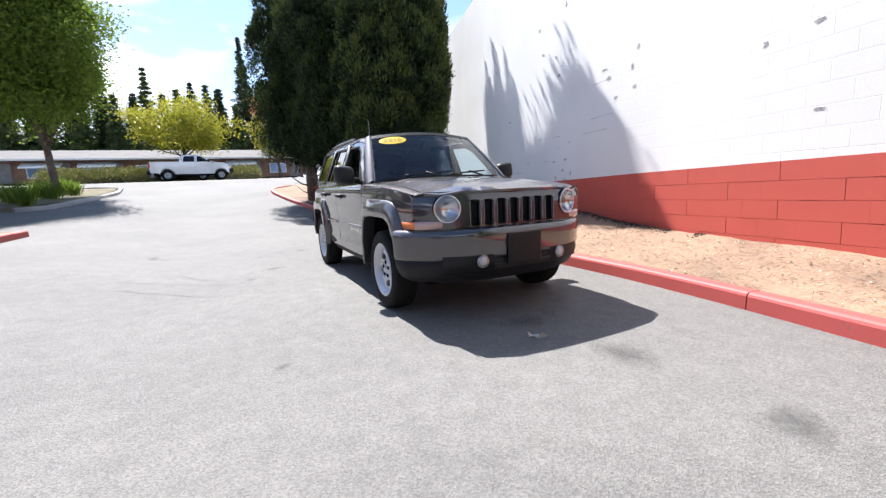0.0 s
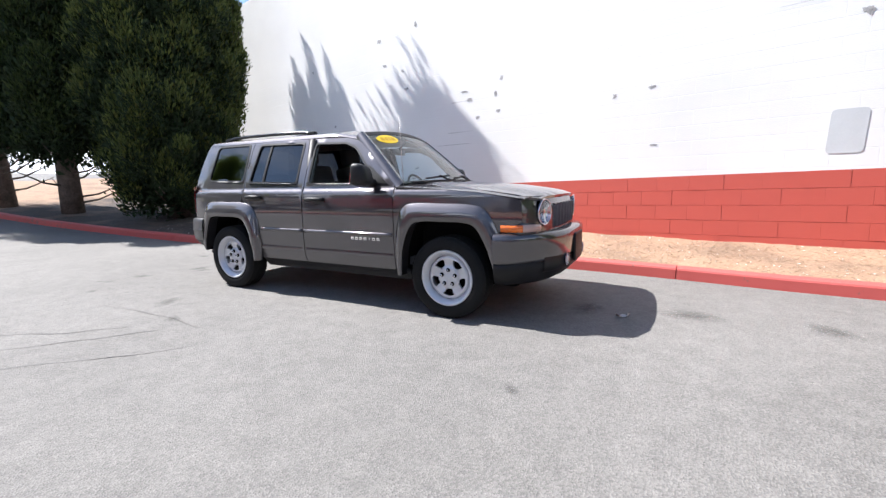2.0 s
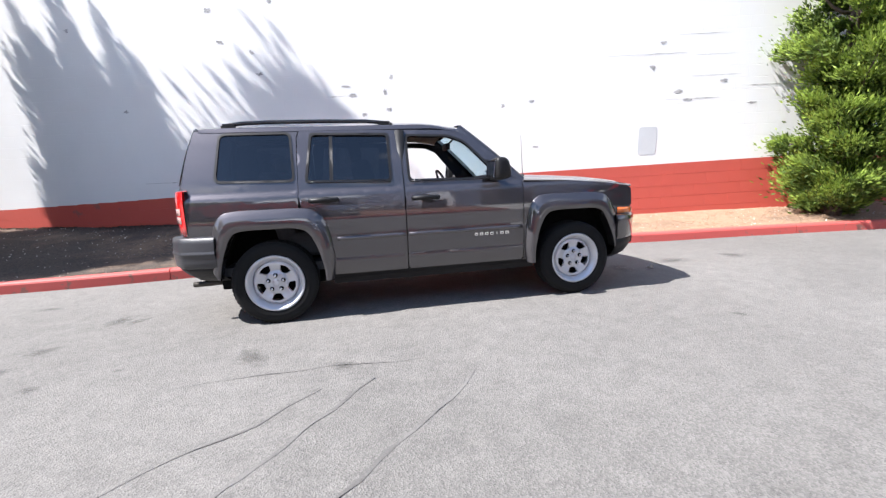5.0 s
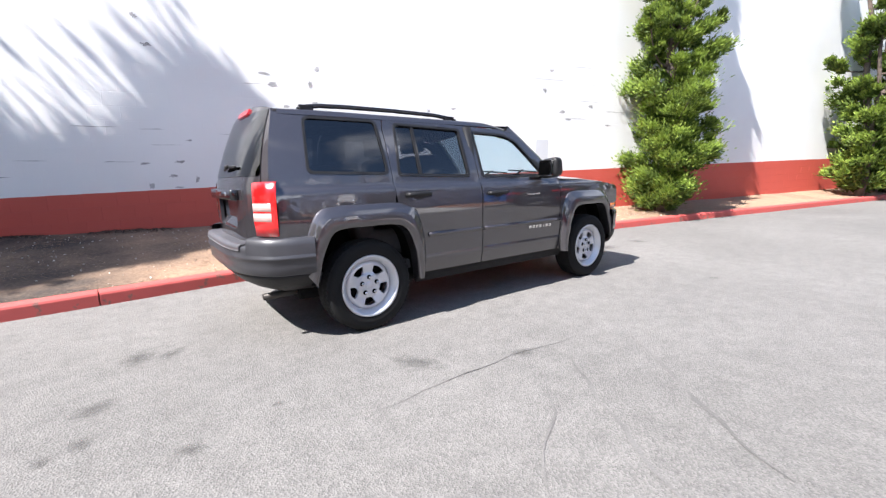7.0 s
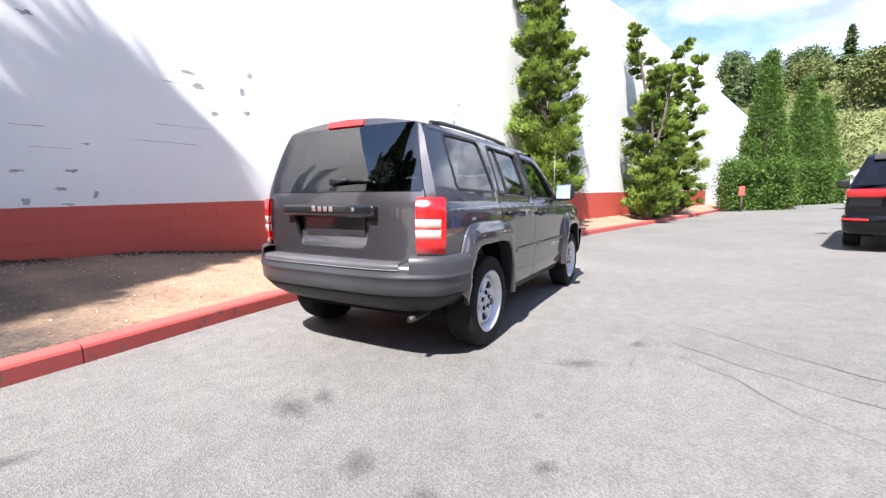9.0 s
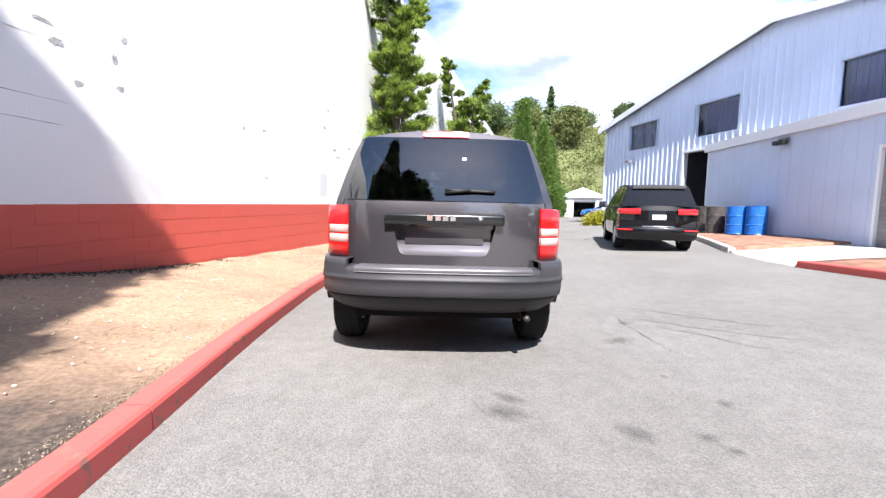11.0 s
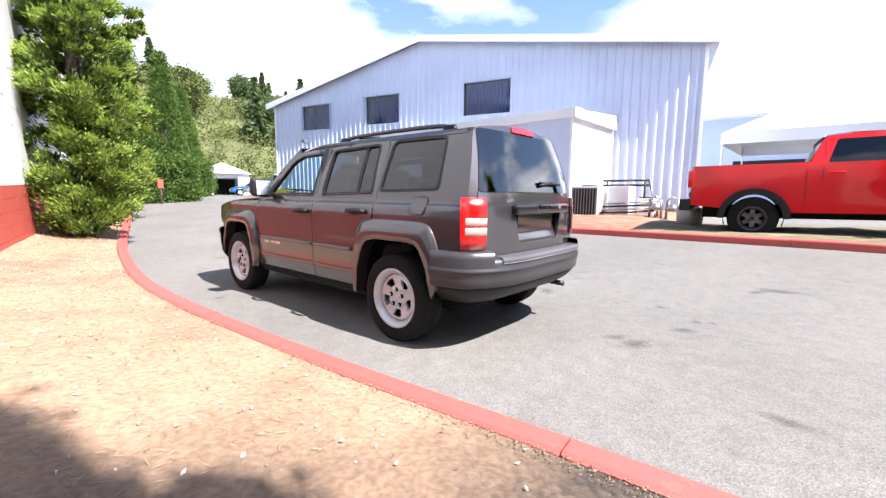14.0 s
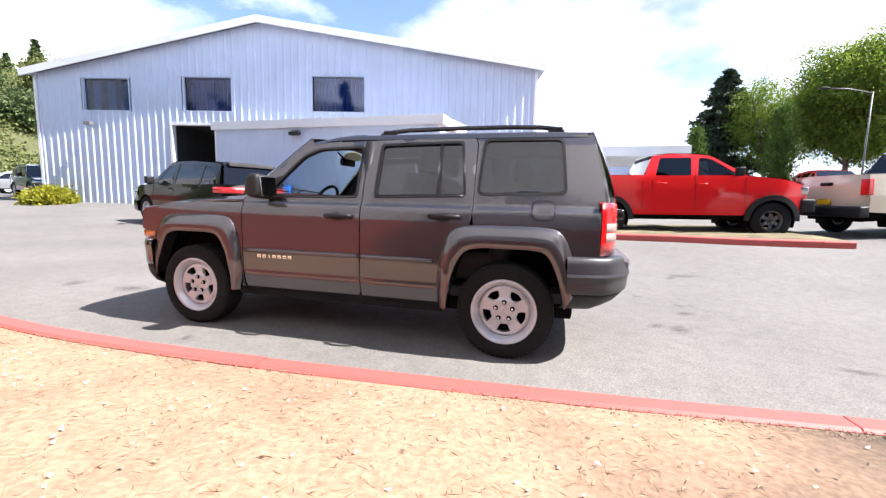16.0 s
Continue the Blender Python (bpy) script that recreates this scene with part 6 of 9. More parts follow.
def lumpy_evergreen(name, label, x, y, base, radius, height, skirt, lumps, per, mats, seed, trunk=0.27, taper=((0, 1), (0.8, 0.85), (0.93, 0.5), (1, 0.1)), plumes=0):
    """A broad columnar evergreen: heart coloured dark for shade, and many upswept tufted boughs with tips paler as if
    lit.
    """
    r = np.random.RandomState(seed)
    root = thing(name, label, "tree", "big evergreen trees", at=Matrix.Translation((x, y, base)))
    part("trunk", tube([(0.08 * math.sin(i * 0.7 + seed), 0.06 * math.cos(i * 0.9), height * 0.9 * i / 8 - 0.12 * (i == 0)) for i in range(9)], trunk, 12, 0.04), M_BARK, root)
    for k in range(9):
        t, z = r.uniform(0, 6.28), 0.25 + 0.16 * k
        R = radius * r.uniform(0.6, 0.95)
        part("limb", tube([(0, 0, z), (0.45 * R * math.cos(t), 0.45 * R * math.sin(t), z + 0.1), (R * math.cos(t), R * math.sin(t), z + 0.45)], 0.04, 6, 0.01), M_BARK, root)
    f = (np.arange(lumps) + r.uniform(0, 1, lumps)) / lumps
    z = skirt + (height - skirt) * f
    th = np.arange(lumps) * 2.39996 + r.normal(0, 0.35, lumps)
    env = lambda q: np.array([curve(taper, v) for v in q])
    prof = radius * env(f) * (0.62 + 0.38 * np.minimum(1, (z - skirt + 0.25) / 1.3))
    wob = np.array([noise.noise((math.cos(t) * 1.1 + seed, math.sin(t) * 1.1, q * 0.35)) for t, q in zip(th, z)])
    R = r.uniform(0.28, 0.62, lumps) * (0.45 + 0.55 * env(f))
    rad = np.maximum(0.05, prof * (1 + 0.32 * wob) * r.uniform(0.8, 1.1, lumps) - R * 0.6)
    c = np.stack([rad * np.cos(th), rad * np.sin(th), z], 1)
    o = np.stack([np.cos(th) * 0.8, np.sin(th) * 0.8, np.full(lumps, 0.75)], 1)
    q = r.normal(0, 1, (lumps, per, 3)) + 0.75 * o[:, None, :]
    q /= np.linalg.norm(q, axis=2)[:, :, None]
    rr = R[:, None] * r.uniform(0.62, 1.02, (lumps, per)) * (1 + 0.35 * r.uniform(0, 1, (lumps, per)) ** 6)
    p = c[:, None, :] + q * rr[:, :, None] * np.array([1.0, 1.0, 1.3])
    p[:, :, 2] = np.maximum(p[:, :, 2], 0.12)
    ax = q * 0.7 + np.array([0, 0, 0.85])
    # outward leaves take the paler lit colour, the others the dark shaded one
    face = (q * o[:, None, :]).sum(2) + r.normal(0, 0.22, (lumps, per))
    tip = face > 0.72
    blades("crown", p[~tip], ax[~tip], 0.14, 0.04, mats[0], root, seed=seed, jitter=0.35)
    blades("tip_foliage", p[tip], ax[tip], 0.13, 0.034, mats[1], root, "olive-green branch tips, coloured paler as the lit side", seed=seed + 1, jitter=0.3)
    # heart leaves carry the crown's inner shade in their near-black colour
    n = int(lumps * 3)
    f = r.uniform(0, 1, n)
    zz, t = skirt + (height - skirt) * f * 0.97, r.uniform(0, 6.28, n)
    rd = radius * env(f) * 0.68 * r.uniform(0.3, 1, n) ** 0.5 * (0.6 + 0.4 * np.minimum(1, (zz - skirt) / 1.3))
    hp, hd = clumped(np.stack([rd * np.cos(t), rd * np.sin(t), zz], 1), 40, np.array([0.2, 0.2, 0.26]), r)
    blades("shaded_inner_foliage", hp, hd + np.array([0, 0, 0.6]), 0.22, 0.1, M_CYPRESS, root, seed=seed + 2)
    pc, pa = [], []
    for k in range(plumes):      # long upswept plumes clear of the crown, added to fill its shadow on the wall
        t, f = r.uniform(0.8, 2.1), 0.15 + 0.35 * (k * 0.618 % 1)
        q0 = radius * curve(taper, f) * 0.9
        z0 = skirt + (height - skirt) * f
        L = r.uniform(0.5, 1.15)
        d = Vector((math.cos(t), math.sin(t), 0))
        pts = [d * (q0 + L * (0.75 * u - 0.2 * u * u)) + Vector((0, 0, z0 + L * (0.35 * u + 1.0 * u * u))) for u in (0, 0.25, 0.5, 0.75, 1.0)]
        part("limb", tube(pts, 0.02, 5, 0.005), M_BARK, root)
        m = 260
        u = r.uniform(0.05, 1.0, m)
        c = np.array([np.interp(u, (0, 0.25, 0.5, 0.75, 1.0), [p[i] for p in pts]) for i in range(3)]).T
        c += r.normal(0, 1, (m, 3)) * (0.13 * (1.05 - u) + 0.02)[:, None]
        pc.append(c)
        pa.append(np.array([d.x * 0.5, d.y * 0.5, 0.9]) + np.zeros((m, 3)))
    if pc:
        blades("plume_foliage", np.concatenate(pc), np.concatenate(pa), 0.14, 0.036, mats[1], root, "upswept plumes clear of the crown, added to fill its cast shadow", seed=seed + 5, jitter=0.35)["kind"] = "stuff"
    return root


def twisted_juniper(name, label, x, y, base, height, spread_r, seed, limbs=110, per=700, leaf=(0.085, 0.022), leaders=((0.4, 0.1), (2.6, 0.3), (4.6, 0.22))):
    """A twisted juniper: a dense broad skirt of flat pads, thinning to a few leaders with bare, upswept arms."""
    r = np.random.RandomState(seed)
    root = thing(name, label, "tree", "junipers along the wall", at=Matrix.Translation((x, y, base)))
    tops = [height * (1.0, 0.88, 0.78)[k % 3] for k in range(len(leaders))]

    def stem(k, z):
        a, lean = leaders[k]
        q = max(0.0, z / height - 0.28)
        w = 0.07 * math.sin(z * 1.7 + k * 2 + seed)
        return Vector((math.cos(a) * lean * height * q + w, math.sin(a) * lean * height * q - w, z))

    for k, top in enumerate(tops):
        z0 = -0.1 if k == 0 else height * 0.2
        part("trunk" if k == 0 else "leader", tube([stem(k, z0 + (top - z0) * i / 9) for i in range(10)], 0.12 if k == 0 else 0.07, 8, 0.02), M_BARK, root)
    cs, os, sz = [], [], []
    for k in range(limbs):
        f = ((k + r.uniform(0, 1)) / limbs) ** 1.12
        z0 = 0.1 + height * 0.95 * f
        ld = 0 if f < 0.3 else k % len(leaders)
        if z0 > tops[ld]:
            ld = 0
        foot = stem(ld, z0)
        t = k * 2.39996 + r.uniform(-0.4, 0.4)
        arm = f > 0.35 and r.uniform() < 0.36
        reach = spread_r * curve(((0, 0.72), (0.12, 1.0), (0.35, 0.95), (0.5, 0.66), (0.7, 0.42), (1, 0.16)), f) * (r.uniform(1.2, 1.6) if arm else r.uniform(0.5, 1.05))
        rise = reach * (r.uniform(0.15, 0.95) if arm else r.uniform(0.2, 0.65))
        pts = [foot + Vector((reach * q * math.cos(t + 0.3 * q), reach * q * math.sin(t + 0.3 * q), rise * q ** (2.2 if arm else 1.6))) for q in [i / 6 for i in range(7)]]
        part("limb", tube(pts, 0.03, 5, 0.008), M_BARK, root)
        size = r.uniform(0.17, 0.29) * (1.0 - 0.35 * f)
        for i, m in (((6, 0.55), (5, 0.6), (4, 0.65), (3, 0.6)) if arm else ((6, 0.95), (4, 0.9), (2, 0.75))):
            cs.append(np.array(pts[i]) + r.normal(0, 0.05, 3))
            os.append((math.cos(t) * 0.8, math.sin(t) * 0.8, 0.7))
            sz.append(size * m * r.uniform(0.8, 1.2))
            if r.uniform() < 0.5:
                side = t + r.choice([-1.2, 1.2])
                cs.append(np.array(pts[i]) + np.array([0.2 * math.cos(side), 0.2 * math.sin(side), r.uniform(0.0, 0.14)]))
                os.append((math.cos(side) * 0.7, math.sin(side) * 0.7, 0.8))
                sz.append(size * m * 0.6)
    cs, os, sz = np.array(cs), np.array(os), np.array(sz)
    n = len(cs)
    q = r.normal(0, 1, (n, per, 3)) + 0.5 * os[:, None, :]
    q /= np.linalg.norm(q, axis=2)[:, :, None]
    rr = sz[:, None] * r.uniform(0.35, 1.0, (n, per)) * (1 + 1.1 * r.uniform(0, 1, (n, per)) ** 5)
    p = cs[:, None, :] + q * rr[:, :, None] * np.array([1.1, 1.1, 0.85]) + os[:, None, :] * (rr * 0.3)[:, :, None]
    p[:, :, 2] = np.maximum(p[:, :, 2], 0.05)
    ax = q * 0.5 + os[:, None, :] * 0.9
    # leaves facing out and up are bright; the rest carry shade in their colour
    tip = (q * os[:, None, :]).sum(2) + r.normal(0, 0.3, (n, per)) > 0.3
    blades("crown", p[~tip], ax[~tip], leaf[0] * 1.2, leaf[1] * 1.3, M_JUNIPER_SHADE, root, seed=seed, jitter=0.35)
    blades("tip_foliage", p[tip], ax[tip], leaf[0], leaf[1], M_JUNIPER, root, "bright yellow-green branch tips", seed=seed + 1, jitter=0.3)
    return root


def broad_tree(name, label, x, y, base, trunk_h, height, radius, material, seed, clumps=420, per=40, leaf=(0.22, 0.14), group="leafy trees", trunk=0.16, spread=0.45, gaps=-0.16):
    """A leafy tree: tapered trunk, forking limbs, and clumps of leaves with gaps."""
    r = np.random.RandomState(seed)
    root = thing(name, label, "tree", group, at=Matrix.Translation((x, y, base)))
    part("trunk", tube([(0.06 * math.sin(i + seed), 0.06 * math.cos(i), (trunk_h + (height - trunk_h) * 0.55) * i / 6 - 0.15 * (i == 0)) for i in range(7)], trunk, 9, trunk * 0.3), M_BARK, root)
    cs = []
    nl = 16
    for k in range(nl):
        t = k * 2.4 + r.uniform(-0.4, 0.4)
        f = k / nl
        z0 = trunk_h * 0.85 + (height - trunk_h) * 0.5 * f
        reach = radius * r.uniform(0.7, 1.0) * (1 - 0.45 * f)
        top = z0 + (height - z0) * r.uniform(0.25, 0.85)
        pts = [Vector((reach * q * math.cos(t), reach * q * math.sin(t), z0 + (top - z0) * q ** 1.3)) for q in (0, 0.35, 0.7, 1.0)]
        part("limb", tube(pts, trunk * 0.42, 6, 0.015), M_BARK, root)
    zc, zh = (trunk_h + height) / 2, (height - trunk_h) / 2
    while len(cs) < clumps:
        q = r.normal(0, 1, 3)
        q /= np.linalg.norm(q)
        s = r.uniform(0.45, 1.0) ** 0.5
        lump = 0.8 + 0.55 * noise.noise((q[0] * 1.9 + seed, q[1] * 1.9, q[2] * 1.9))
        p = np.array([q[0] * radius * s * lump, q[1] * radius * s * lump, zc + q[2] * zh * s * lump])
        if noise.noise((p[0] * 0.8, p[1] * 0.8 + seed, p[2] * 0.8)) > gaps:
            cs.append(p)
    p, d = clumped(np.array(cs), per, np.array([spread, spread, spread * 0.7]), r)
    blades("crown", p, d, leaf[0], leaf[1], material, root, seed=seed, jitter=0.8)
    return root


def spire_tree(name, label, x, y, base, height, radius, material, seed, tiers=26, group="far conifers", leaf=(0.5, 0.16), per=26, power=1.1):
    """A fir: straight trunk and drooping tiers of boughs."""
    r = np.random.RandomState(seed)
    root = thing(name, label, "tree", group, at=Matrix.Translation((x, y, base)))
    part("trunk", tube([(0, 0, -0.2), (0.05, 0, height * 0.5), (0, 0, height * 0.98)], height * 0.014 + 0.06, 8, 0.02), M_BARK, root)
    cs, ax = [], []
    for k in range(tiers):
        f = (k + 0.5) / tiers
        z = height * (0.08 + 0.92 * f)
        nb = int(10 - 5 * f)
        for j in range(nb):
            t = r.uniform(0, 6.28)
            R = radius * (1 - f) ** power * r.uniform(0.55, 1.15) + 0.04
            for q in (0.35, 0.65, 0.95):
                cs.append((R * q * math.cos(t), R * q * math.sin(t), z - 0.22 * R * q * q))
                ax.append((math.cos(t), math.sin(t), -0.25))
    cs, ax = np.array(cs), np.array(ax)
    s = radius * 0.11
    p, d = clumped(cs, per, np.array([s, s, s * 0.45]), r)
    c = np.repeat(cs, per, 0)
    p = c + (p - c) * (0.3 + 0.8 * (1 - c[:, 2:] / height))
    blades("crown", p, np.repeat(ax, per, 0) + d * 0.4, leaf[0], leaf[1], material, root, seed=seed)
    return root


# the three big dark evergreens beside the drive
M_TIP_DARK = leaf_mat("lit_cypress_tips", (0.024, 0.042, 0.012), (0.08, 0.11, 0.03), 0.65, 0.2)
M_TIP_OLIVE = leaf_mat("lit_olive_cypress_tips", (0.035, 0.055, 0.014), (0.15, 0.175, 0.042), 0.65, 0.1)
CONE = ((0, 0.95), (0.3, 1), (0.52, 0.97), (0.66, 0.66), (0.76, 0.47), (0.88, 0.24), (1, 0.03))
SLIM = ((0, 0.95), (0.3, 1), (0.48, 0.93), (0.62, 0.62), (0.74, 0.45), (0.88, 0.22), (1, 0.03))
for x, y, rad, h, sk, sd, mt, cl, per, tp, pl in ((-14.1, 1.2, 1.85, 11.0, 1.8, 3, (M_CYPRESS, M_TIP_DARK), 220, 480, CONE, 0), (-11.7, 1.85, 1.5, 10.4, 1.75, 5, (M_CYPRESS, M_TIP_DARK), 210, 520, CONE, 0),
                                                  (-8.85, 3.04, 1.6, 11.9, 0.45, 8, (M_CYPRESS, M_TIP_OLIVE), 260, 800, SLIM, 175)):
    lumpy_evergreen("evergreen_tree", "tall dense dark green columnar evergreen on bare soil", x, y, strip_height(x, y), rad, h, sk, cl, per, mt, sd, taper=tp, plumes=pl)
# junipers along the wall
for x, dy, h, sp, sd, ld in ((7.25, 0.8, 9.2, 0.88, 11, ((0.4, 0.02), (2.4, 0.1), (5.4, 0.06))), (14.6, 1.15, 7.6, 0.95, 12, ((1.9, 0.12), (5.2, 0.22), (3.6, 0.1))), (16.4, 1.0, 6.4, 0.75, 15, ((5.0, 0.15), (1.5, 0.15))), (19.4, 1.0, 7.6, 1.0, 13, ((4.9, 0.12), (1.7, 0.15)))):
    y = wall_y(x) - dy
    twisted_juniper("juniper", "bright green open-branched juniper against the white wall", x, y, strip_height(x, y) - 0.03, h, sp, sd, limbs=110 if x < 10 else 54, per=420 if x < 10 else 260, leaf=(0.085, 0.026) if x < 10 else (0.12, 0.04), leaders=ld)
# clipped evergreen cones at the bend, each over a sheared lower hedge
for x, y, rad, h, sd in ((27.4, -6.1, 1.6, 8.9, 21), (33.0, -8.9, 1.6, 8.2, 22), (38.5, -11.0, 1.6, 7.8, 23)):
    z = ground_z(x, y)
    column_tree("clipped_evergreen", "green clipped cone-shaped evergreen with a lower hedge skirt", x, y, z, rad, h, M_HEDGE, sd, clumps=1000, per=40, skirt=0.3, leaf=(0.13, 0.07), power=1.35, spread=0.14, lumpy=0.1)
    r = np.random.RandomState(sd)
    q = r.uniform(-1, 1, (700, 3)) * np.array([1.6, 1.6, 1.25]) + np.array([0, 0, 1.4])
    keep = np.max(np.abs((q - np.array([0, 0, 1.4])) / np.array([1.6, 1.6, 1.25])), axis=1) > 0.8
    root = thing("clipped_hedge", "sheared green hedge at the bend of the drive", "hedge", "clipped hedges", at=Matrix.Translation((x - 0.4, y + 0.3, z)))
    p, d = clumped(q[keep], 60, np.array([0.2, 0.2, 0.2]), r)
    p[:, 2] = np.maximum(p[:, 2], 0.02)
    blades("leaves", p, d, 0.13, 0.08, M_HEDGE, root, seed=sd)
    part("stem", tube([(0, 0, -0.1), (0, 0, 1.0)], 0.12, 7), M_BARK, root)

# ---- other vehicles ----


def vehicle(name, label, pose_m, paint, prof, sides, windows, wheels, half, roof_half, belt, wheel_r=0.36, rim=0.24, glass=None, lamps=(), tails=(), flares=False, flare_mat=None, category="car", group="",
            bumpers=(), arch=0.07, bulge=0.05, front_glass=None, lines=(), handles=(), wheel_mat=None, style="alloy", open_bed=None, mirrors=None, interior=True):
    """A vehicle from its long profile: a shell across the width, cut sides with wheel arches and window openings, glass, lamps and wheels."""
    root = thing(name, label, category, group, at=pose_m)
    x_lo, x_hi = min(p[0] for p in prof), max(p[0] for p in prof)
    zr = max(p[1] for p in prof)

    def wid(x, z):
        w = half - 0.03 * eased(0.55, 0.25, z) * 1.0 - 0.02 * eased(belt - 0.35, belt, z)
        if z > belt:
            w += (roof_half - (half - 0.02)) * min(1.0, (z - belt) / (zr - belt)) ** 1.1
        w *= 1 - 0.10 * eased(x_hi - 0.9, x_hi, x) ** 2 - 0.05 * eased(x_lo + 0.6, x_lo, x) ** 2
        return w

    # shell across
    for (x0, z0, kind), (x1, z1, _) in zip(prof, prof[1:]):
        if kind == "none":
            continue
        bm = bmesh.new()
        nn = 8
        r0 = [bm.verts.new((x0 + bulge * (abs(i - 4) / 4) ** 3 * (-1 if x0 > 0 else 1) * (kind in ("nose", "tail")), (i - 4) / 4 * wid(x0, z0), z0 + 0.02 * (1 - ((i - 4) / 4) ** 2) * (z0 > belt - 0.15))) for i in range(9)]
        r1 = [bm.verts.new((x1 + bulge * (abs(i - 4) / 4) ** 3 * (-1 if x1 > 0 else 1) * (kind in ("nose", "tail")), (i - 4) / 4 * wid(x1, z1), z1 + 0.02 * (1 - ((i - 4) / 4) ** 2) * (z1 > belt - 0.15))) for i in range(9)]
        for i in range(nn):
            bm.faces.new((r0[i], r0[i + 1], r1[i + 1], r1[i]))
        mat = {"glass": glass or M_SIDE_GLASS, "dark": M_PLASTIC}.get(kind, paint)
        part({"glass": "windscreen", "hood": "hood", "roof": "roof", "nose": "front_panel", "tail": "rear_panel", "dark": "trim_panel"}.get(kind, "body_panel"), smooth(bm), mat, root)
    for s in (-1, 1):
        side = lambda x, z, s=s: (x, s * wid(x, z), z)
        fl = s > 0
        part("body_side", sheet(sides, [rounded(w, 0.04, 3) for w in windows], side, 0.12, 0.02, flip=fl), paint, root)
        for wi, w in enumerate(windows):
            part("side_window", sheet(rounded(w, 0.04, 3), [], side, 0.2, 0.004, flip=fl, lift=-0.008), front_glass if front_glass and wi == 0 else glass or M_SIDE_GLASS, root)
        for a, b in lines:
            (xa, za), (xb, zb) = a, b
            dx, dz = zb - za, -(xb - xa)
            q = math.hypot(dx, dz)
            dx, dz = dx / q * 0.004, dz / q * 0.004
            part("shut_line", sheet([(xa - dx, za - dz), (xb - dx, zb - dz), (xb + dx, zb + dz), (xa + dx, za + dz)], [], side, 0.2, 0.004, flip=fl, lift=0.003), M_PLASTIC, root)
        for hx, hz in handles:
            part("door_handle", tube([(hx - 0.1, s * wid(hx, hz), hz), (hx - 0.08, s * (wid(hx, hz) + 0.035), hz), (hx + 0.08, s * (wid(hx, hz) + 0.035), hz), (hx + 0.1, s * wid(hx, hz), hz)], 0.016, 6), paint, root)
        for cx in wheels:
            if flares:
                part("wheel_arch_flare", sheet(arc(cx, wheel_r, wheel_r + 0.17, 0, 180, 16) + arc(cx, wheel_r, wheel_r + 0.055, 180, 0, 16), [], lambda x, z, s=s: (x, s * (wid(x, z) + 0.045), z), 0.08, 0.05, flip=fl), flare_mat or M_PLASTIC, root)
            bm = bmesh.new()
            rr = wheel_r + arch
            ring = [[bm.verts.new((cx + rr * math.cos(math.pi * (-0.1 + 1.2 * i / 16)), s * yy, wheel_r + rr * math.sin(math.pi * (-0.1 + 1.2 * i / 16)))) for yy in (half - 0.04, half - 0.42)] for i in range(17)]
            for a, b in zip(ring, ring[1:]):
                bm.faces.new((a[0], b[0], b[1], a[1]))
            part("wheel_well", smooth(bm), M_UNDER, root)
            make_wheel(root, cx, s * (half - 0.13), wheel_r, rim, 0.25, s, style, wheel_mat, blocks=False)
        for nm, x0, x1, y0, y1, z0, z1, mat in lamps:
            ya, yb = (y0, y1) if s > 0 else (-y1, -y0)
            part(nm, smooth(box(x0, x1, ya, yb, z0, z1, 0.015)), mat, root)
        if mirrors:
            mx, mz = mirrors
            mr = new("door_mirror")
            mr.parent = root
            part("housing", smooth(box(mx - 0.07, mx + 0.07, s * half - 0.1 + s * 0.16, s * half + 0.1 + s * 0.16, mz - 0.09, mz + 0.11, 0.03)), M_PLASTIC, mr)
            part("stem", tube([(mx, s * (half - 0.12), mz - 0.06), (mx, s * (half + 0.1), mz - 0.05)], 0.025, 6), M_PLASTIC, mr)
    for nm, x0, x1, y1, z0, z1, mat in bumpers:
        part(nm, smooth(box(x0, x1, -y1, y1, z0, z1, 0.04)), mat, root)
    part("underbody", box(x_lo + 0.25, x_hi - 0.25, -half + 0.25, half - 0.25, wheel_r * 1.0, wheel_r * 1.6, 0.03), M_UNDER, root)
    if interior:
        wx = [p[0] for w in windows for p in w]
        for q in (min(wx) + 0.35, (min(wx) + max(wx)) / 2 - 0.1):
            part("seat_row", smooth(box(q, q + 0.22, -roof_half + 0.12, roof_half - 0.12, wheel_r * 1.4, belt + 0.42, 0.06)), M_CLOTH, root)
        part("roof_lining", smooth(box(min(wx) - 0.1, max(wx) - 0.5, -roof_half + 0.05, roof_half - 0.05, zr - 0.16, zr - 0.06, 0.02)), M_CLOTH, root)
        part("cabin_floor", box(min(wx), max(wx) + 0.3, -half + 0.08, half - 0.08, wheel_r * 1.5, belt - 0.22), M_CLOTH, root)
    return root


def side_outline(top, wheels, r, x_lo, x_hi, sill):
    """Side outline: along the top profile, and back along the sill with arches cut out."""
    out = list(top)
    fw, rw = max(wheels), min(wheels)
    # top runs from front low corner over to rear low corner; close along the bottom from rear to front
    for cx in (rw, fw):
        c = math.sqrt(max(0.0, r * r - (sill - WHEEL_Z) ** 2))
        a0 = math.degrees(math.atan2(sill - WHEEL_Z, -c))
        a1 = math.degrees(math.atan2(sill - WHEEL_Z, c))
        out += arc(cx, WHEEL_Z, r, a0 if a0 > 0 else a0 + 360, a1, 14)
    return out


WHEEL_Z = 0.42


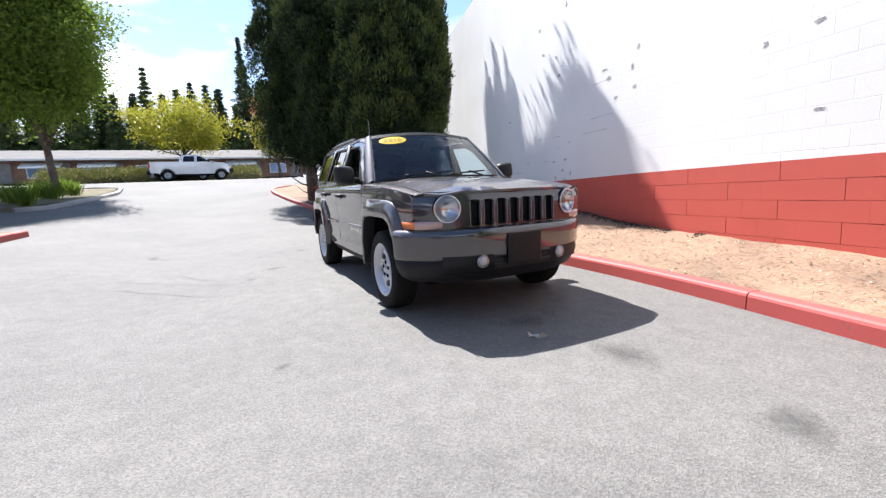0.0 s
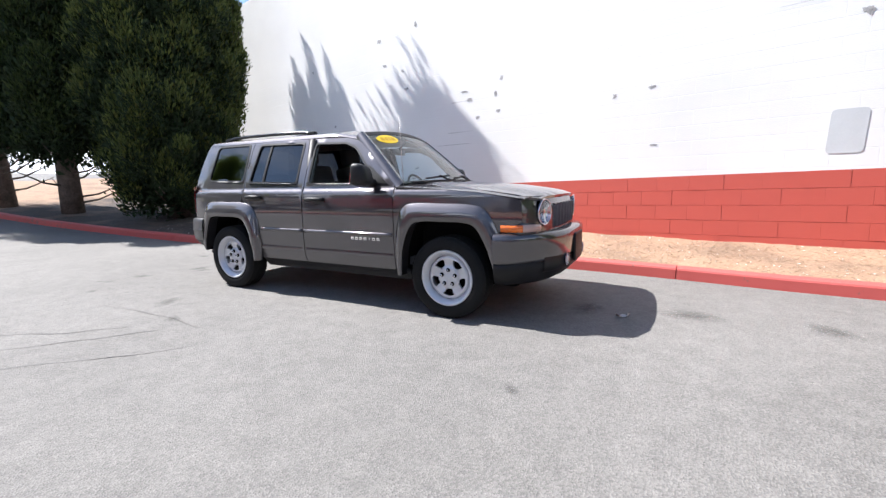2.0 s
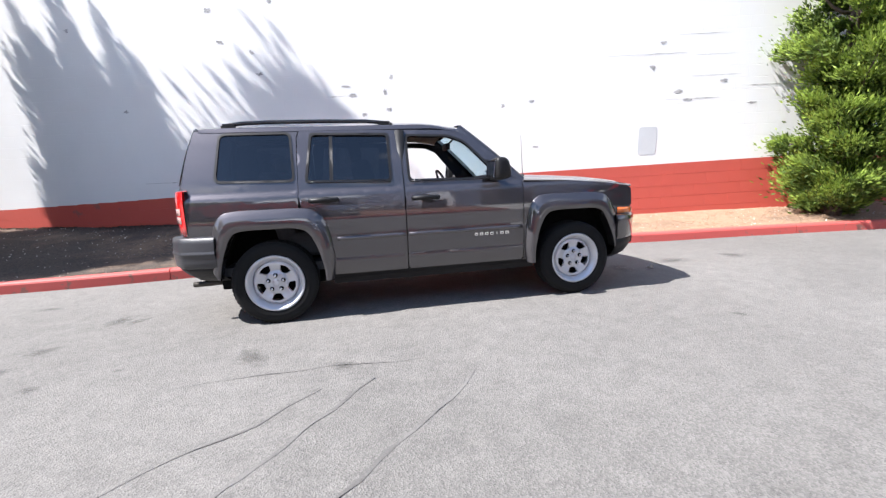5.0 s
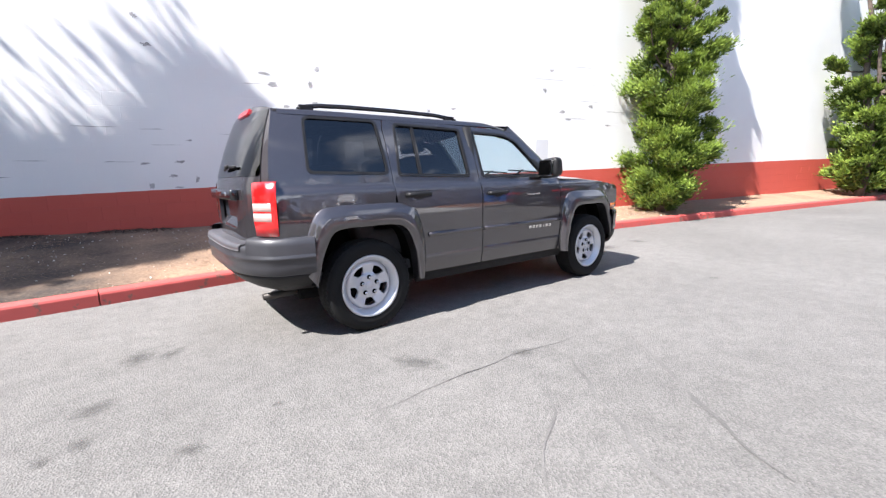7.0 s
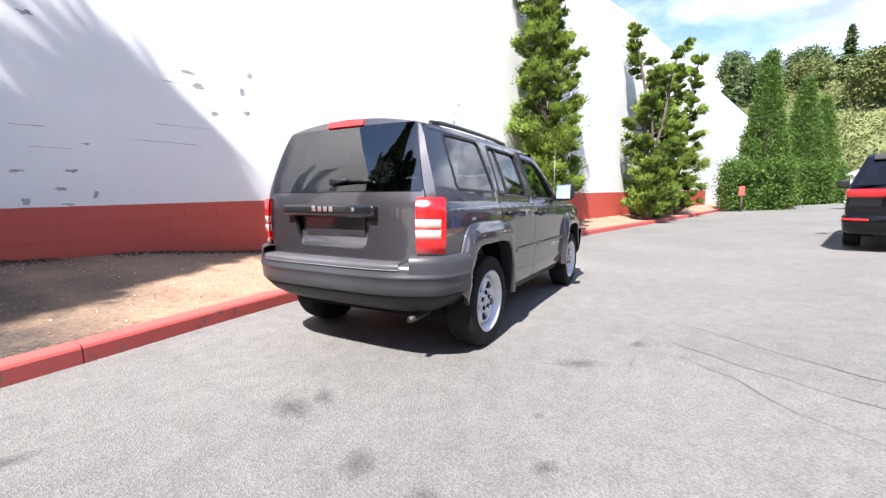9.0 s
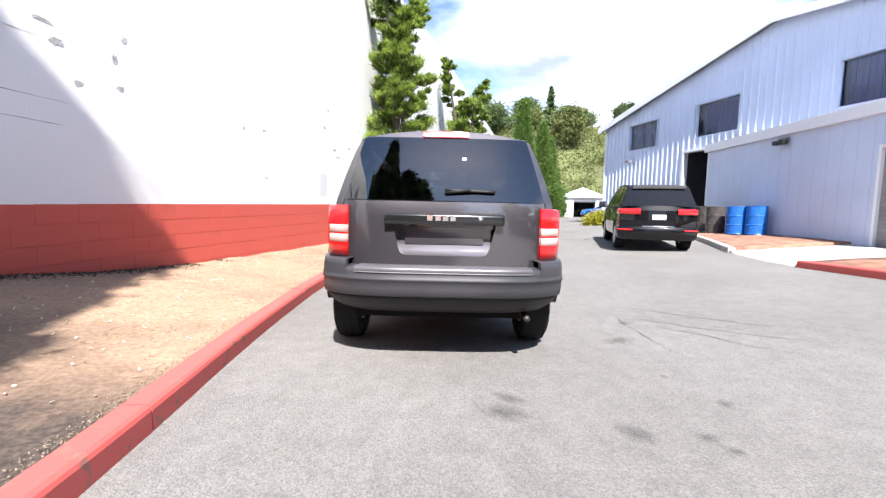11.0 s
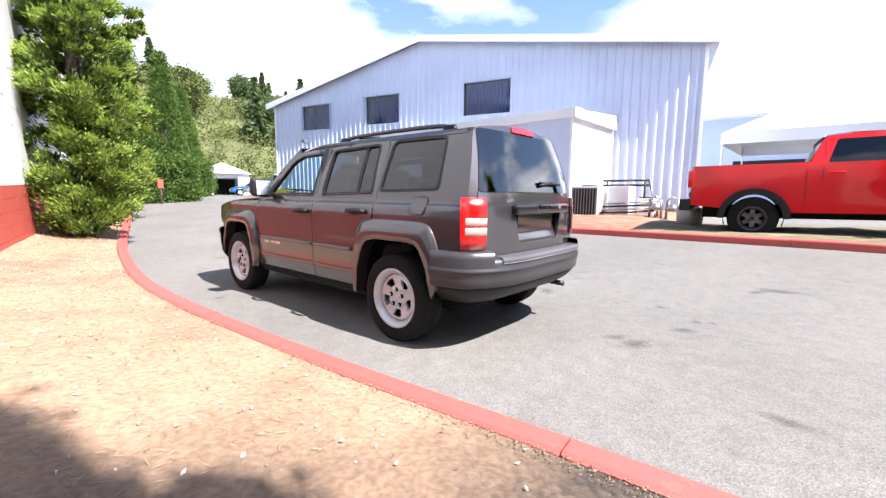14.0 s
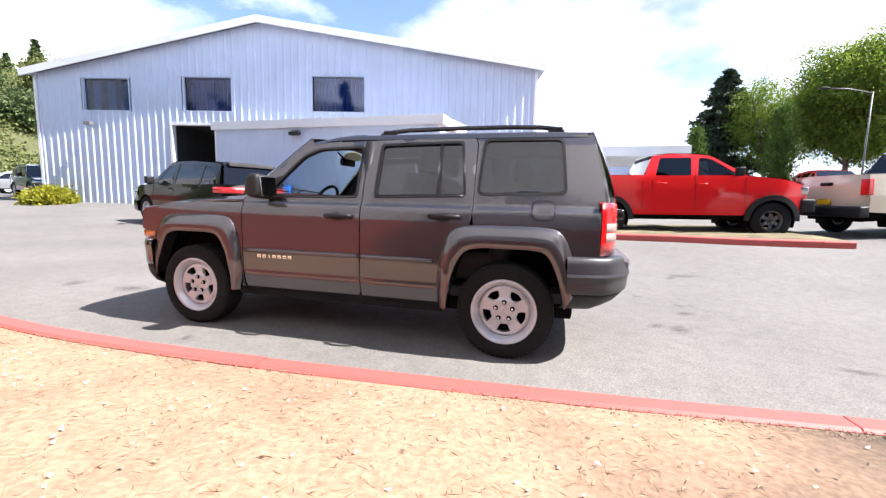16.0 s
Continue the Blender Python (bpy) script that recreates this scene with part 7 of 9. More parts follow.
def head(x, y, hx, hy, dz=0.0):
    """A pose on the ground at x, y that faces along hx, hy and follows the slope."""
    n = math.hypot(hx, hy)
    f = Vector((hx / n, hy / n))
    za, zb = ground_z(x + f.x * 1.6, y + f.y * 1.6), ground_z(x - f.x * 1.6, y - f.y * 1.6)
    return Matrix.Translation((x, y, (za + zb) / 2 + dz)) @ Matrix.Rotation(math.atan2(hy, hx), 4, "Z") @ Matrix.Rotation(-math.atan2(za - zb, 3.2), 4, "Y")


def pickup(name, label, pose_m, paint, flares=False, r=0.41, wheel_mat=None, chrome=False, lift=0.0, seed=0):
    global WHEEL_Z
    WHEEL_Z = r
    z = lift
    prof = [(2.49, 0.50 + z, "nose"), (2.57, 0.82 + z, "nose"), (2.55, 1.05 + z, "nose"), (2.45, 1.19 + z, "hood"), (2.2, 1.27 + z, "hood"), (1.9, 1.33 + z, "hood"), (1.28, 1.385 + z, "glass"), (0.52, 1.86 + z, "roof"), (0.2, 1.925 + z, "roof"), (-0.4, 1.94 + z, "roof"),
            (-0.78, 1.905 + z, "glass"), (-1.0, 1.42 + z, "dark"), (-2.86, 1.42 + z, "tail"), (-2.90, 1.2 + z, "tail"), (-2.91, 0.72 + z, "none"), (-2.91, 0.6 + z, "none")]
    top = [(2.42, 0.56 + z), (2.49, 0.84 + z), (2.47, 1.06 + z), (2.37, 1.18 + z), (2.16, 1.26 + z), (1.87, 1.32 + z), (1.26, 1.375 + z), (0.56, 1.82 + z), (0.42, 1.875 + z), (0.2, 1.90 + z), (-0.4, 1.915 + z), (-0.74, 1.885 + z), (-0.82, 1.82 + z), (-0.98, 1.415 + z), (-2.85, 1.415 + z), (-2.88, 0.62 + z), (-2.3, 0.56 + z)]
    sides = side_outline(top, (1.785, -1.785), r + 0.085, -2.9, 2.45, 0.48 + z) + [(2.3, 0.54 + z)]
    wins = [[(1.06, 1.40 + z), (0.55, 1.76 + z), (0.40, 1.81 + z), (0.24, 1.82 + z), (0.18, 1.40 + z)], [(0.04, 1.40 + z), (0.07, 1.825 + z), (-0.62, 1.825 + z), (-0.74, 1.40 + z)]]
    rearb = M_PLASTIC if not chrome else M_CHROME
    return vehicle(name, label, pose_m, paint, prof, sides, wins, (1.785, -1.785), 0.99, 0.74, 1.36 + z, r, r * 0.55, M_BLACK_GLASS,
                   lamps=(("headlamp", 2.28, 2.52, 0.62, 0.915, 0.97 + z, 1.13 + z, M_REFLECTOR), ("tail_lamp", -2.93, -2.82, 0.80, 0.985, 0.98 + z, 1.33 + z, M_RED_LENS)),
                   flares=flares, category="pickup truck", arch=0.075,
                   bumpers=(("front_bumper", 2.37, 2.66, 0.95, 0.56 + z, 0.86 + z, M_PLASTIC if not chrome else paint), ("rear_bumper", -3.08, -2.86, 0.97, 0.5 + z, 0.74 + z, rearb), ("grille", 2.47, 2.58, 0.56, 0.88 + z, 1.14 + z, M_PLASTIC), ("tailgate_handle", -2.935, -2.9, 0.14, 1.2 + z, 1.28 + z, M_PLASTIC), ("number_plate", -2.97, -2.95, 0.15, 0.78 + z, 0.9 + z, M_YELLOW if seed else M_TRIM_GREY)),
                   lines=(((1.2, 0.6 + z), (1.2, 1.34 + z)), ((0.14, 0.6 + z), (0.14, 1.8 + z)), ((-0.80, 1.05 + z), (-0.78, 1.8 + z)), ((-1.02, 0.6 + z), (-1.02, 1.41 + z)), ((-2.86, 1.41 + z), (-2.86, 0.75 + z))), handles=((0.3, 1.2 + z), (-0.6, 1.22 + z)),
                   wheel_mat=wheel_mat, mirrors=(0.98, 1.46 + z), bulge=0.09, front_glass=M_SIDE_GLASS)


def wagon(name, label, pose_m, paint, L=4.8, H=1.74, half=0.95, wb=2.91, r=0.37, low=False, plate=True, wheel_mat=None, category="car", group="", glass=None):
    """An SUV or hatchback by its length and height."""
    global WHEEL_Z
    WHEEL_Z = r
    f, b = L / 2, -L / 2
    belt = H * 0.62
    bg = 0.17
    prof = [(f - 0.08, 0.34, "nose"), (f, 0.52, "nose"), (f - 0.01, belt - 0.3, "nose"), (f - 0.12, belt - 0.13, "hood"), (f - 0.5, belt - 0.05, "hood"), (f - 1.22, belt + 0.02, "glass"), (f - 1.98, H - 0.07, "roof"), (f - 2.4, H - 0.01, "roof"), (f - 3.0, H, "roof"), (b + 0.5, H - 0.06, "roof"),
            (b + 0.36, H - 0.11, "glass"), (b + 0.13, belt + 0.06, "tail"), (b + 0.05, belt - 0.06, "tail"), (b + 0.01, belt - 0.3, "tail"), (b + 0.03, 0.5, "tail"), (b + 0.12, 0.34, "none"), (b + 0.12, 0.33, "none")]
    top = [(f - 0.26, 0.40), (f - 0.17, 0.52), (f - 0.18, belt - 0.3), (f - 0.28, belt - 0.14), (f - 0.6, belt - 0.06), (f - 1.22, belt + 0.0), (f - 1.95, H - 0.10), (f - 2.4, H - 0.04), (f - 3.0, H - 0.03), (b + 0.62, H - 0.09), (b + 0.46, H - 0.14), (b + 0.29, belt + 0.05), (b + 0.20, belt - 0.06), (b + 0.18, belt - 0.3), (b + 0.2, 0.5), (b + 0.28, 0.38)]
    sides = side_outline(top, (wb / 2, -wb / 2), r + 0.06, b, f, 0.36) + [(f - 0.45, 0.40)]
    wins = [[(f - 1.5, belt + 0.03), (f - 1.98, H - 0.17), (f - 2.3, H - 0.13), (f - 2.36, belt + 0.03)], [(f - 2.46, belt + 0.03), (f - 2.42, H - 0.12), (b + 1.25, H - 0.13), (b + 1.18, belt + 0.04)], [(b + 1.08, belt + 0.05), (b + 1.13, H - 0.14), (b + 0.72, H - 0.17), (b + 0.38, belt + 0.07)]]
    root = vehicle(name, label, pose_m, paint, prof, sides, wins, (wb / 2, -wb / 2), half, half - 0.27, belt, r, r * 0.62, glass or M_PRIVACY, category=category, group=group, bulge=bg,
                   lines=(((f - 1.35, 0.42), (f - 1.35, belt)), ((f - 2.41, 0.42), (f - 2.41, H - 0.1)), ((b + 1.14, belt - 0.1), (b + 1.1, H - 0.1))), handles=((f - 2.25, belt - 0.09), (b + 1.4, belt - 0.07)), wheel_mat=wheel_mat, mirrors=(f - 1.55, belt + 0.1))

    def end_path(x_end, way, side, lo, hi, n=9):
        """A plan path round one corner of the body, from the end face out to the flank."""
        w = half - 0.05
        pts = [(x_end - way * (0.01 + bg * (lo + (1 - lo) * i / n) ** 3), side * w * (lo + (1 - lo) * i / n)) for i in range(n + 1)]
        pts += [(x_end - way * (bg + 0.05), side * (w + 0.015)), (x_end - way * (bg + hi * 0.5), side * (w + 0.03)), (x_end - way * (bg + hi), side * (w + 0.035))]
        return pts if way * side > 0 else pts[::-1]

    for sd in (-1, 1):
        part("tail_lamp", wrap(end_path(b, -1, sd, 0.48, 0.30), [(belt - 0.15, -0.02), (belt - 0.14, 0.02), (belt - 0.02, 0.02), (belt, -0.02)]), M_RED_LENS, root, "red tail lamp lens")
        part("rear_reflector", wrap(end_path(b, -1, sd, 0.66, 0.0)[:-2] if sd < 0 else end_path(b, -1, sd, 0.66, 0.0)[2:], [(0.53, 0.02), (0.535, 0.05), (0.57, 0.05), (0.575, 0.02)]), M_RED_LENS, root)
        part("headlamp", wrap(end_path(f, 1, sd, 0.5, 0.25), [(belt - 0.33, -0.02), (belt - 0.32, 0.02), (belt - 0.2, 0.0), (belt - 0.18, -0.05)]), M_REFLECTOR, root)
    for nm, x_end, way in (("front_bumper", f, 1), ("rear_bumper", b, -1)):
        path = end_path(x_end, way, -1, 0.0, 0.3) if way < 0 else end_path(x_end, way, 1, 0.0, 0.3)[::-1]
        other = end_path(x_end, way, 1, 0.0, 0.3) if way < 0 else end_path(x_end, way, -1, 0.0, 0.3)[::-1]
        full = (path + other[1:]) if path[-1][1] == other[0][1] else (other + path[1:])
        if way < 0:
            full = sorted(full, key=lambda p: -p[1])
        else:
            full = sorted(full, key=lambda p: p[1])
        part(nm, wrap(full, [(0.3, -0.03), (0.36, 0.03), (0.5, 0.045), (0.6, 0.045), (0.64, 0.0)]), paint, root)
    part("bumper_strip", wrap([(b + 0.01 + bg * abs(q / 8) ** 3, -half * 0.62 * q / 8) for q in range(-8, 9)], [(0.63, 0.0), (0.635, 0.022), (0.655, 0.022), (0.66, 0.0)]), M_CHROME, root)
    part("number_plate", box(b - 0.025, b + 0.04, -0.16, 0.16, belt - 0.27, belt - 0.15, 0.004), M_PLATE, root, "pale blank number plate")
    part("roof_spoiler", wrap([(b + 0.40 + 0.1 * abs(q / 6) ** 3, -(half - 0.34) * q / 6) for q in range(-6, 7)], [(H - 0.13, -0.02), (H - 0.10, 0.09), (H - 0.075, 0.09), (H - 0.05, -0.06)]), paint, root)
    return root


M_PLATE = stuff_mat("white_plate", (0.7, 0.71, 0.72), 0.5, grain=90, vary=0.05, bump=0.0)
pickup("red_pickup", "bright red crew-cab pickup with black flares on the kerbed island", head(-4.49, -8.45, -3.55, -0.30, -0.04), M_RED_PAINT, flares=True, r=0.42, lift=0.06, wheel_mat=M_DARK_WHEEL)
pickup("tan_pickup", "tan pickup truck with black rear bumper", head(-10.5, -9.2, -0.95, -0.3), M_TAN_PAINT, r=0.39, seed=1)
pickup("white_pickup", "white crew-cab pickup on the upper drive", head(-34.0, -4.25, -0.1, 1.0), M_WHITE_PAINT, r=0.4)
wagon("black_suv", "shiny black SUV parked by the workshop door", head(8.0, -6.16, 0.96, -0.28), M_BLACK_PAINT, L=4.75, H=1.76, half=0.94, glass=M_BLACK_GLASS)
wagon("blue_suv", "dark blue compact SUV at the corner of the metal building", head(24.2, -12.2, -0.9, 0.3), M_BLUE_PAINT, L=4.5, H=1.65, half=0.9, wb=2.65)
wagon("blue_hatchback", "bright blue hatchback parked in the back lot", head(37.0, -16.2, 0.4, 1.0), car_paint("bright_blue_paint", (0.02, 0.13, 0.42), 0.1, 0.3), L=4.3, H=1.48, half=0.89, wb=2.6, r=0.33)
wagon("silver_hatchback", "silver car parked in the back lot", head(33.5, -16.0, 0.5, 1.0), M_SILVER_PAINT, L=4.4, H=1.5, half=0.89, wb=2.6, r=0.33)
wagon("silver_car", "silver car parked before the long low building", head(-37.0, -5.2, 0.0, 1.0), M_SILVER_PAINT, L=4.7, H=1.45, half=0.9, wb=2.75, r=0.33)

# ---- island, beds and yard things ----
M_MULCH = stuff_mat("red_bark_mulch", (0.26, 0.13, 0.085), 0.95, grain=60, blotch=3, bump=0.9, vary=0.4)
M_GRASS_DRY = stuff_mat("patchy_grass_soil", (0.15, 0.125, 0.07), 0.95, grain=50, blotch=2, bump=0.8, vary=0.4)
M_PAD = stuff_mat("pale_concrete", (0.55, 0.53, 0.50), 0.85, grain=80, blotch=1.2, bump=0.2, vary=0.12)

K3 = [(2.75, -6.55), (1.0, -6.48), (-0.4, -6.38), (-2.4, -6.17), (-5.0, -5.95), (-7.0, -5.82)]
K2 = [(12.3, -9.6), (11.0, -9.1), (9.3, -8.45), (7.4, -7.8), (5.35, -7.05)]


def fine_line(pts, step=0.25):
    out = []
    for a, b in zip(pts, pts[1:]):
        n = max(1, int(math.dist(a, b) / step))
        out += [(a[0] + (b[0] - a[0]) * i / n, a[1] + (b[1] - a[1]) * i / n) for i in range(n)]
    return out + [pts[-1]]


run_kerb("kerb_island", fine_line(K3), 3.0, "red-painted kerb of the island opposite")
run_kerb("kerb_workshop", fine_line(K2), 2.4, "weathered grey concrete kerb by the workshop", material=M_CONCRETE)


def bed(name, label, front, back, material, lift=0.115):
    """A filled bed between a front line and a straight back line."""
    bm = bmesh.new()
    fl = fine_line(front, 0.3)
    rows = []
    for i, p in enumerate(fl):
        q = i / (len(fl) - 1)
        b = (back[0][0] + (back[1][0] - back[0][0]) * q, back[0][1] + (back[1][1] - back[0][1]) * q)
        rows.append([])
        for j in range(9):
            t = j / 8
            x, y = p[0] + (b[0] - p[0]) * t, p[1] - 0.08 * (1 - t) + (b[1] - p[1]) * t
            rows[-1].append(bm.verts.new((x, y, ground_z(x, y) + lift + 0.03 * noise.noise((x * 2, y * 2, 1)) * (0 < j))))
    for a, b in zip(rows, rows[1:]):
        for j in range(8):
            bm.faces.new((a[j], a[j + 1], b[j + 1], b[j]))
    rim = [e for e in bm.edges if len(e.link_faces) == 1]
    low = bmesh.ops.extrude_edge_only(bm, edges=rim)["geom"]
    for v in low:
        if isinstance(v, bmesh.types.BMVert):
            v.co.z -= 0.3
    bmesh.ops.recalc_face_normals(bm, faces=bm.faces)
    return tagged(part(name, smooth(bm), material), label, "ground", kind="structure")


bed("bed_island", "patchy dry grass and soil on the kerbed island", [(-0.6, -6.38), (-2.4, -6.17), (-5.0, -5.95), (-7.0, -5.82)], ((-0.6, -9.6), (-7.0, -10.4)), M_GRASS_DRY)
bed("bed_mulch", "red-brown bark mulch bed before the shed", [(2.7, -6.55), (1.0, -6.48), (-0.6, -6.38)], ((2.7, -14.0), (-0.6, -14.4)), M_MULCH, 0.118)
bed("bed_workshop", "red-brown bark mulch bed beside the workshop door", [(11.6, -9.35), (9.3, -8.45), (7.4, -7.8), (5.4, -7.05)], ((11.6, -11.4), (5.4, -10.2)), M_MULCH)
bed("pad_concrete", "pale concrete apron before the roll-up door", [(5.35, -7.0), (4.0, -6.75), (2.75, -6.5)], ((5.35, -10.15), (2.75, -10.15)), M_PAD, 0.05)
tagged(part("pad_units", box(0.3, 2.35, -10.9, -8.7, 0.3, 0.47, 0.01), M_PAD), "concrete pad under the cooling units", "pad", kind="structure")


def barrel(x, y, z, mat, label):
    b = thing("barrel", label, "barrel", "barrels by the workshop", at=Matrix.Translation((x, y, z)))
    part("drum", revolve([(0.0, 0.0), (0.285, 0.0), (0.295, 0.01), (0.285, 0.03), (0.285, 0.28), (0.297, 0.295), (0.285, 0.31), (0.285, 0.57), (0.297, 0.585), (0.285, 0.6), (0.285, 0.85), (0.295, 0.87), (0.285, 0.88), (0.275, 0.865), (0.0, 0.865)], 28, "z"), mat, b).data.shade_flat()
    part("bung", bm_at(revolve([(0.0, 0.0), (0.035, 0.0), (0.035, 0.02), (0.0, 0.02)], 12, "z"), (0.15, 0.05, 0.865)), M_STEEL, b)


M_BARREL_DARK = stuff_mat("dark_drum_paint", (0.05, 0.045, 0.042), 0.5, grain=30, blotch=5, bump=0.1, vary=0.4)
M_BARREL_BLUE = stuff_mat("blue_drum_paint", (0.012, 0.11, 0.42), 0.4, grain=30, blotch=5, bump=0.05, vary=0.2)
for x, y, m, lb in ((10.3, -9.55, M_BARREL_DARK, "black steel drum"), (9.35, -9.3, M_BARREL_DARK, "rusty dark brown steel drum"), (8.55, -9.45, M_BARREL_BLUE, "blue steel drum"), (8.1, -9.75, M_BARREL_BLUE, "blue steel drum")):
    barrel(x, y, ground_z(x, y) + 0.12, m, lb + " standing on the bark bed")


def cooler(x, y, z, turn, w, d, h, label, grille=True):
    c = thing("cooling_unit", label, "air conditioner", "cooling units by the shed", at=Matrix.Translation((x, y, z)) @ Matrix.Rotation(turn, 4, "Z"))
    part("cabinet", box(-w / 2, w / 2, -d / 2, d / 2, 0.03, h, 0.02), M_METAL_TRIM, c)
    part("base", box(-w / 2 - 0.02, w / 2 + 0.02, -d / 2 - 0.02, d / 2 + 0.02, 0.0, 0.04), M_PLASTIC, c)
    for i in range(9 if grille else 0):
        xx = -w / 2 + 0.06 + (w - 0.12) * i / 8
        part("grille_slat", box(xx - 0.012, xx + 0.012, d / 2, d / 2 + 0.012, 0.08, h - 0.08), M_DOOR_GREY, c)
    if grille:
        part("grille_back", box(-w / 2 + 0.04, w / 2 - 0.04, d / 2 - 0.004, d / 2 + 0.004, 0.07, h - 0.07), M_PLASTIC, c)
    part("fan_ring", bm_at(revolve([(0.18, 0.0), (0.24, 0.0), (0.24, 0.04), (0.18, 0.04)], 20, "z", closed=True), (0, 0, h)), M_PLASTIC, c)


cooler(1.55, -9.87, 0.46, 0.03, 0.82, 0.82, 0.95, "beige louvred cooling unit on a concrete pad")
cooler(0.72, -10.3, 0.46, 0.05, 0.6, 0.7, 0.95, "plain white cooling unit beside the shed", grille=False)
cooler(0.1, -10.75, 0.46, 0.05, 0.45, 0.5, 0.6, "small white cooling unit beside the shed", grille=False)
pr = thing("pipe_rack", "dark steel pipes and rails beside the cooling units", "pipes")
for k in range(4):
    part("pipe", tube([(1.05, -9.5 - 0.1 * k, 0.5), (1.05, -9.5 - 0.1 * k, 0.62 + 0.09 * k), (0.3, -9.75 - 0.1 * k, 0.66 + 0.09 * k), (-0.3, -9.95 - 0.1 * k, 0.72 + 0.09 * k), (-0.35, -9.95 - 0.1 * k, 0.45)], 0.028, 8), M_STEEL if k % 2 else M_PLASTIC, pr)
part("rail", tube([(1.5, -10.85, 1.6), (0.15, -10.95, 1.6), (-0.1, -10.95, 0.5)], 0.035, 8), M_PLASTIC, pr)
part("rail", tube([(1.5, -10.85, 1.45), (0.15, -10.95, 1.45)], 0.035, 8), M_PLASTIC, pr)
for x in (1.4, 0.25):
    part("post", tube([(x, -10.92, 0.4), (x, -10.92, 1.6)], 0.03, 8), M_PLASTIC, pr)
for x, y in ((-0.35, -9.9), (-0.75, -10.05)):
    v = thing("gas_valve", "grey meter valve on a bent pipe", "valve", "valves by the wall", at=Matrix.Translation((x, y, ground_z(x, y) + 0.1)))
    part("pipe_loop", tube([(-0.15, 0, 0), (-0.15, 0, 0.5), (0, 0, 0.62), (0.15, 0, 0.5), (0.15, 0, 0)], 0.035, 8), M_STEEL, v)
    part("valve_body", bm_at(revolve([(0.0, 0.0), (0.13, 0.02), (0.15, 0.1), (0.08, 0.2), (0.0, 0.22)], 14, "z"), (0, 0, 0.2)), M_STEEL, v)
pt = thing("planter", "weathered concrete planter tub", "planter", at=Matrix.Translation((-1.35, -9.2, ground_z(-1.35, -9.2) + 0.1)))
part("tub", revolve([(0.0, 0.0), (0.28, 0.0), (0.33, 0.42), (0.29, 0.42), (0.27, 0.36), (0.0, 0.36)], 20, "z"), M_CONCRETE, pt)

# white marquee and low buildings behind the trucks
M_CANVAS = stuff_mat("white_canvas", (0.82, 0.83, 0.84), 0.7, grain=15, blotch=1, bump=0.1, vary=0.05)
tent = thing("marquee", "white peaked canvas marquee", "tent", at=Matrix.Translation((-3.9, -21.2, 0.55)))
bm = bmesh.new()
apex = bm.verts.new((0, 0, 5.7))
lo = [[], []]
for k in range(24):
    t = k / 24 * 4
    sd, q = int(t), t - int(t)
    cr = [(-3.3, 3.3), (3.3, 3.3), (3.3, -3.3), (-3.3, -3.3), (-3.3, 3.3)]
    x, y = cr[sd][0] + (cr[sd + 1][0] - cr[sd][0]) * q, cr[sd][1] + (cr[sd + 1][1] - cr[sd][1]) * q
    lo[0].append(bm.verts.new((x * 0.3, y * 0.3, 4.45)))
    lo[1].append(bm.verts.new((x, y, 3.15)))
for k in range(24):
    j = (k + 1) % 24
    bm.faces.new((apex, lo[0][j], lo[0][k]))
    bm.faces.new((lo[0][k], lo[0][j], lo[1][j], lo[1][k]))
part("canopy", smooth(bm), M_CANVAS, tent)
bm = bmesh.new()
for x0, x1, y0, y1 in ((-3.32, 3.32, 3.29, 3.32), (-3.32, 3.32, -3.32, -3.29), (3.29, 3.32, -3.3, 3.3), (-3.32, -3.29, -3.3, 3.3)):
    add_box(bm, x0, x1, y0, y1, 2.7, 3.16)
part("valance", bm, M_CANVAS, tent)
for x in (-3.25, 3.25):
    for y in (-3.25, 3.25):
        part("pole", tube([(x, y, -0.2), (x, y, 3.1)], 0.04, 8), M_METAL_TRIM, tent)
rb = thing("rear_building", "pale blue-grey metal shed building", "building", at=Matrix.Translation((2.0, -30.5, 0.5)))
part("wall", box(-9.0, 6.0, -6.0, 0.0, 0.0, 5.6), M_METAL_WALL, rb)
part("roof", box(-9.2, 6.2, -6.1, 0.15, 5.6, 5.8), M_METAL_TRIM, rb)
part("window", box(-5.5, -1.5, 0.0, 0.03, 1.8, 2.9), M_PLASTIC, rb)
fb = thing("far_office", "low pale grey office building", "building", at=Matrix.Translation((-9.0, -48.0, 2.2)))
part("wall", box(-9, 9, -6, 0, 0.0, 3.2), M_CONCRETE, fb)
part("roof", box(-9.4, 9.4, -6.4, 0.5, 3.2, 3.5), M_METAL_TRIM, fb)
for k in range(6):
    part("window", box(-8 + 2.7 * k, -6.2 + 2.7 * k, 0.0, 0.03, 1.0, 2.3), M_PLASTIC, fb)


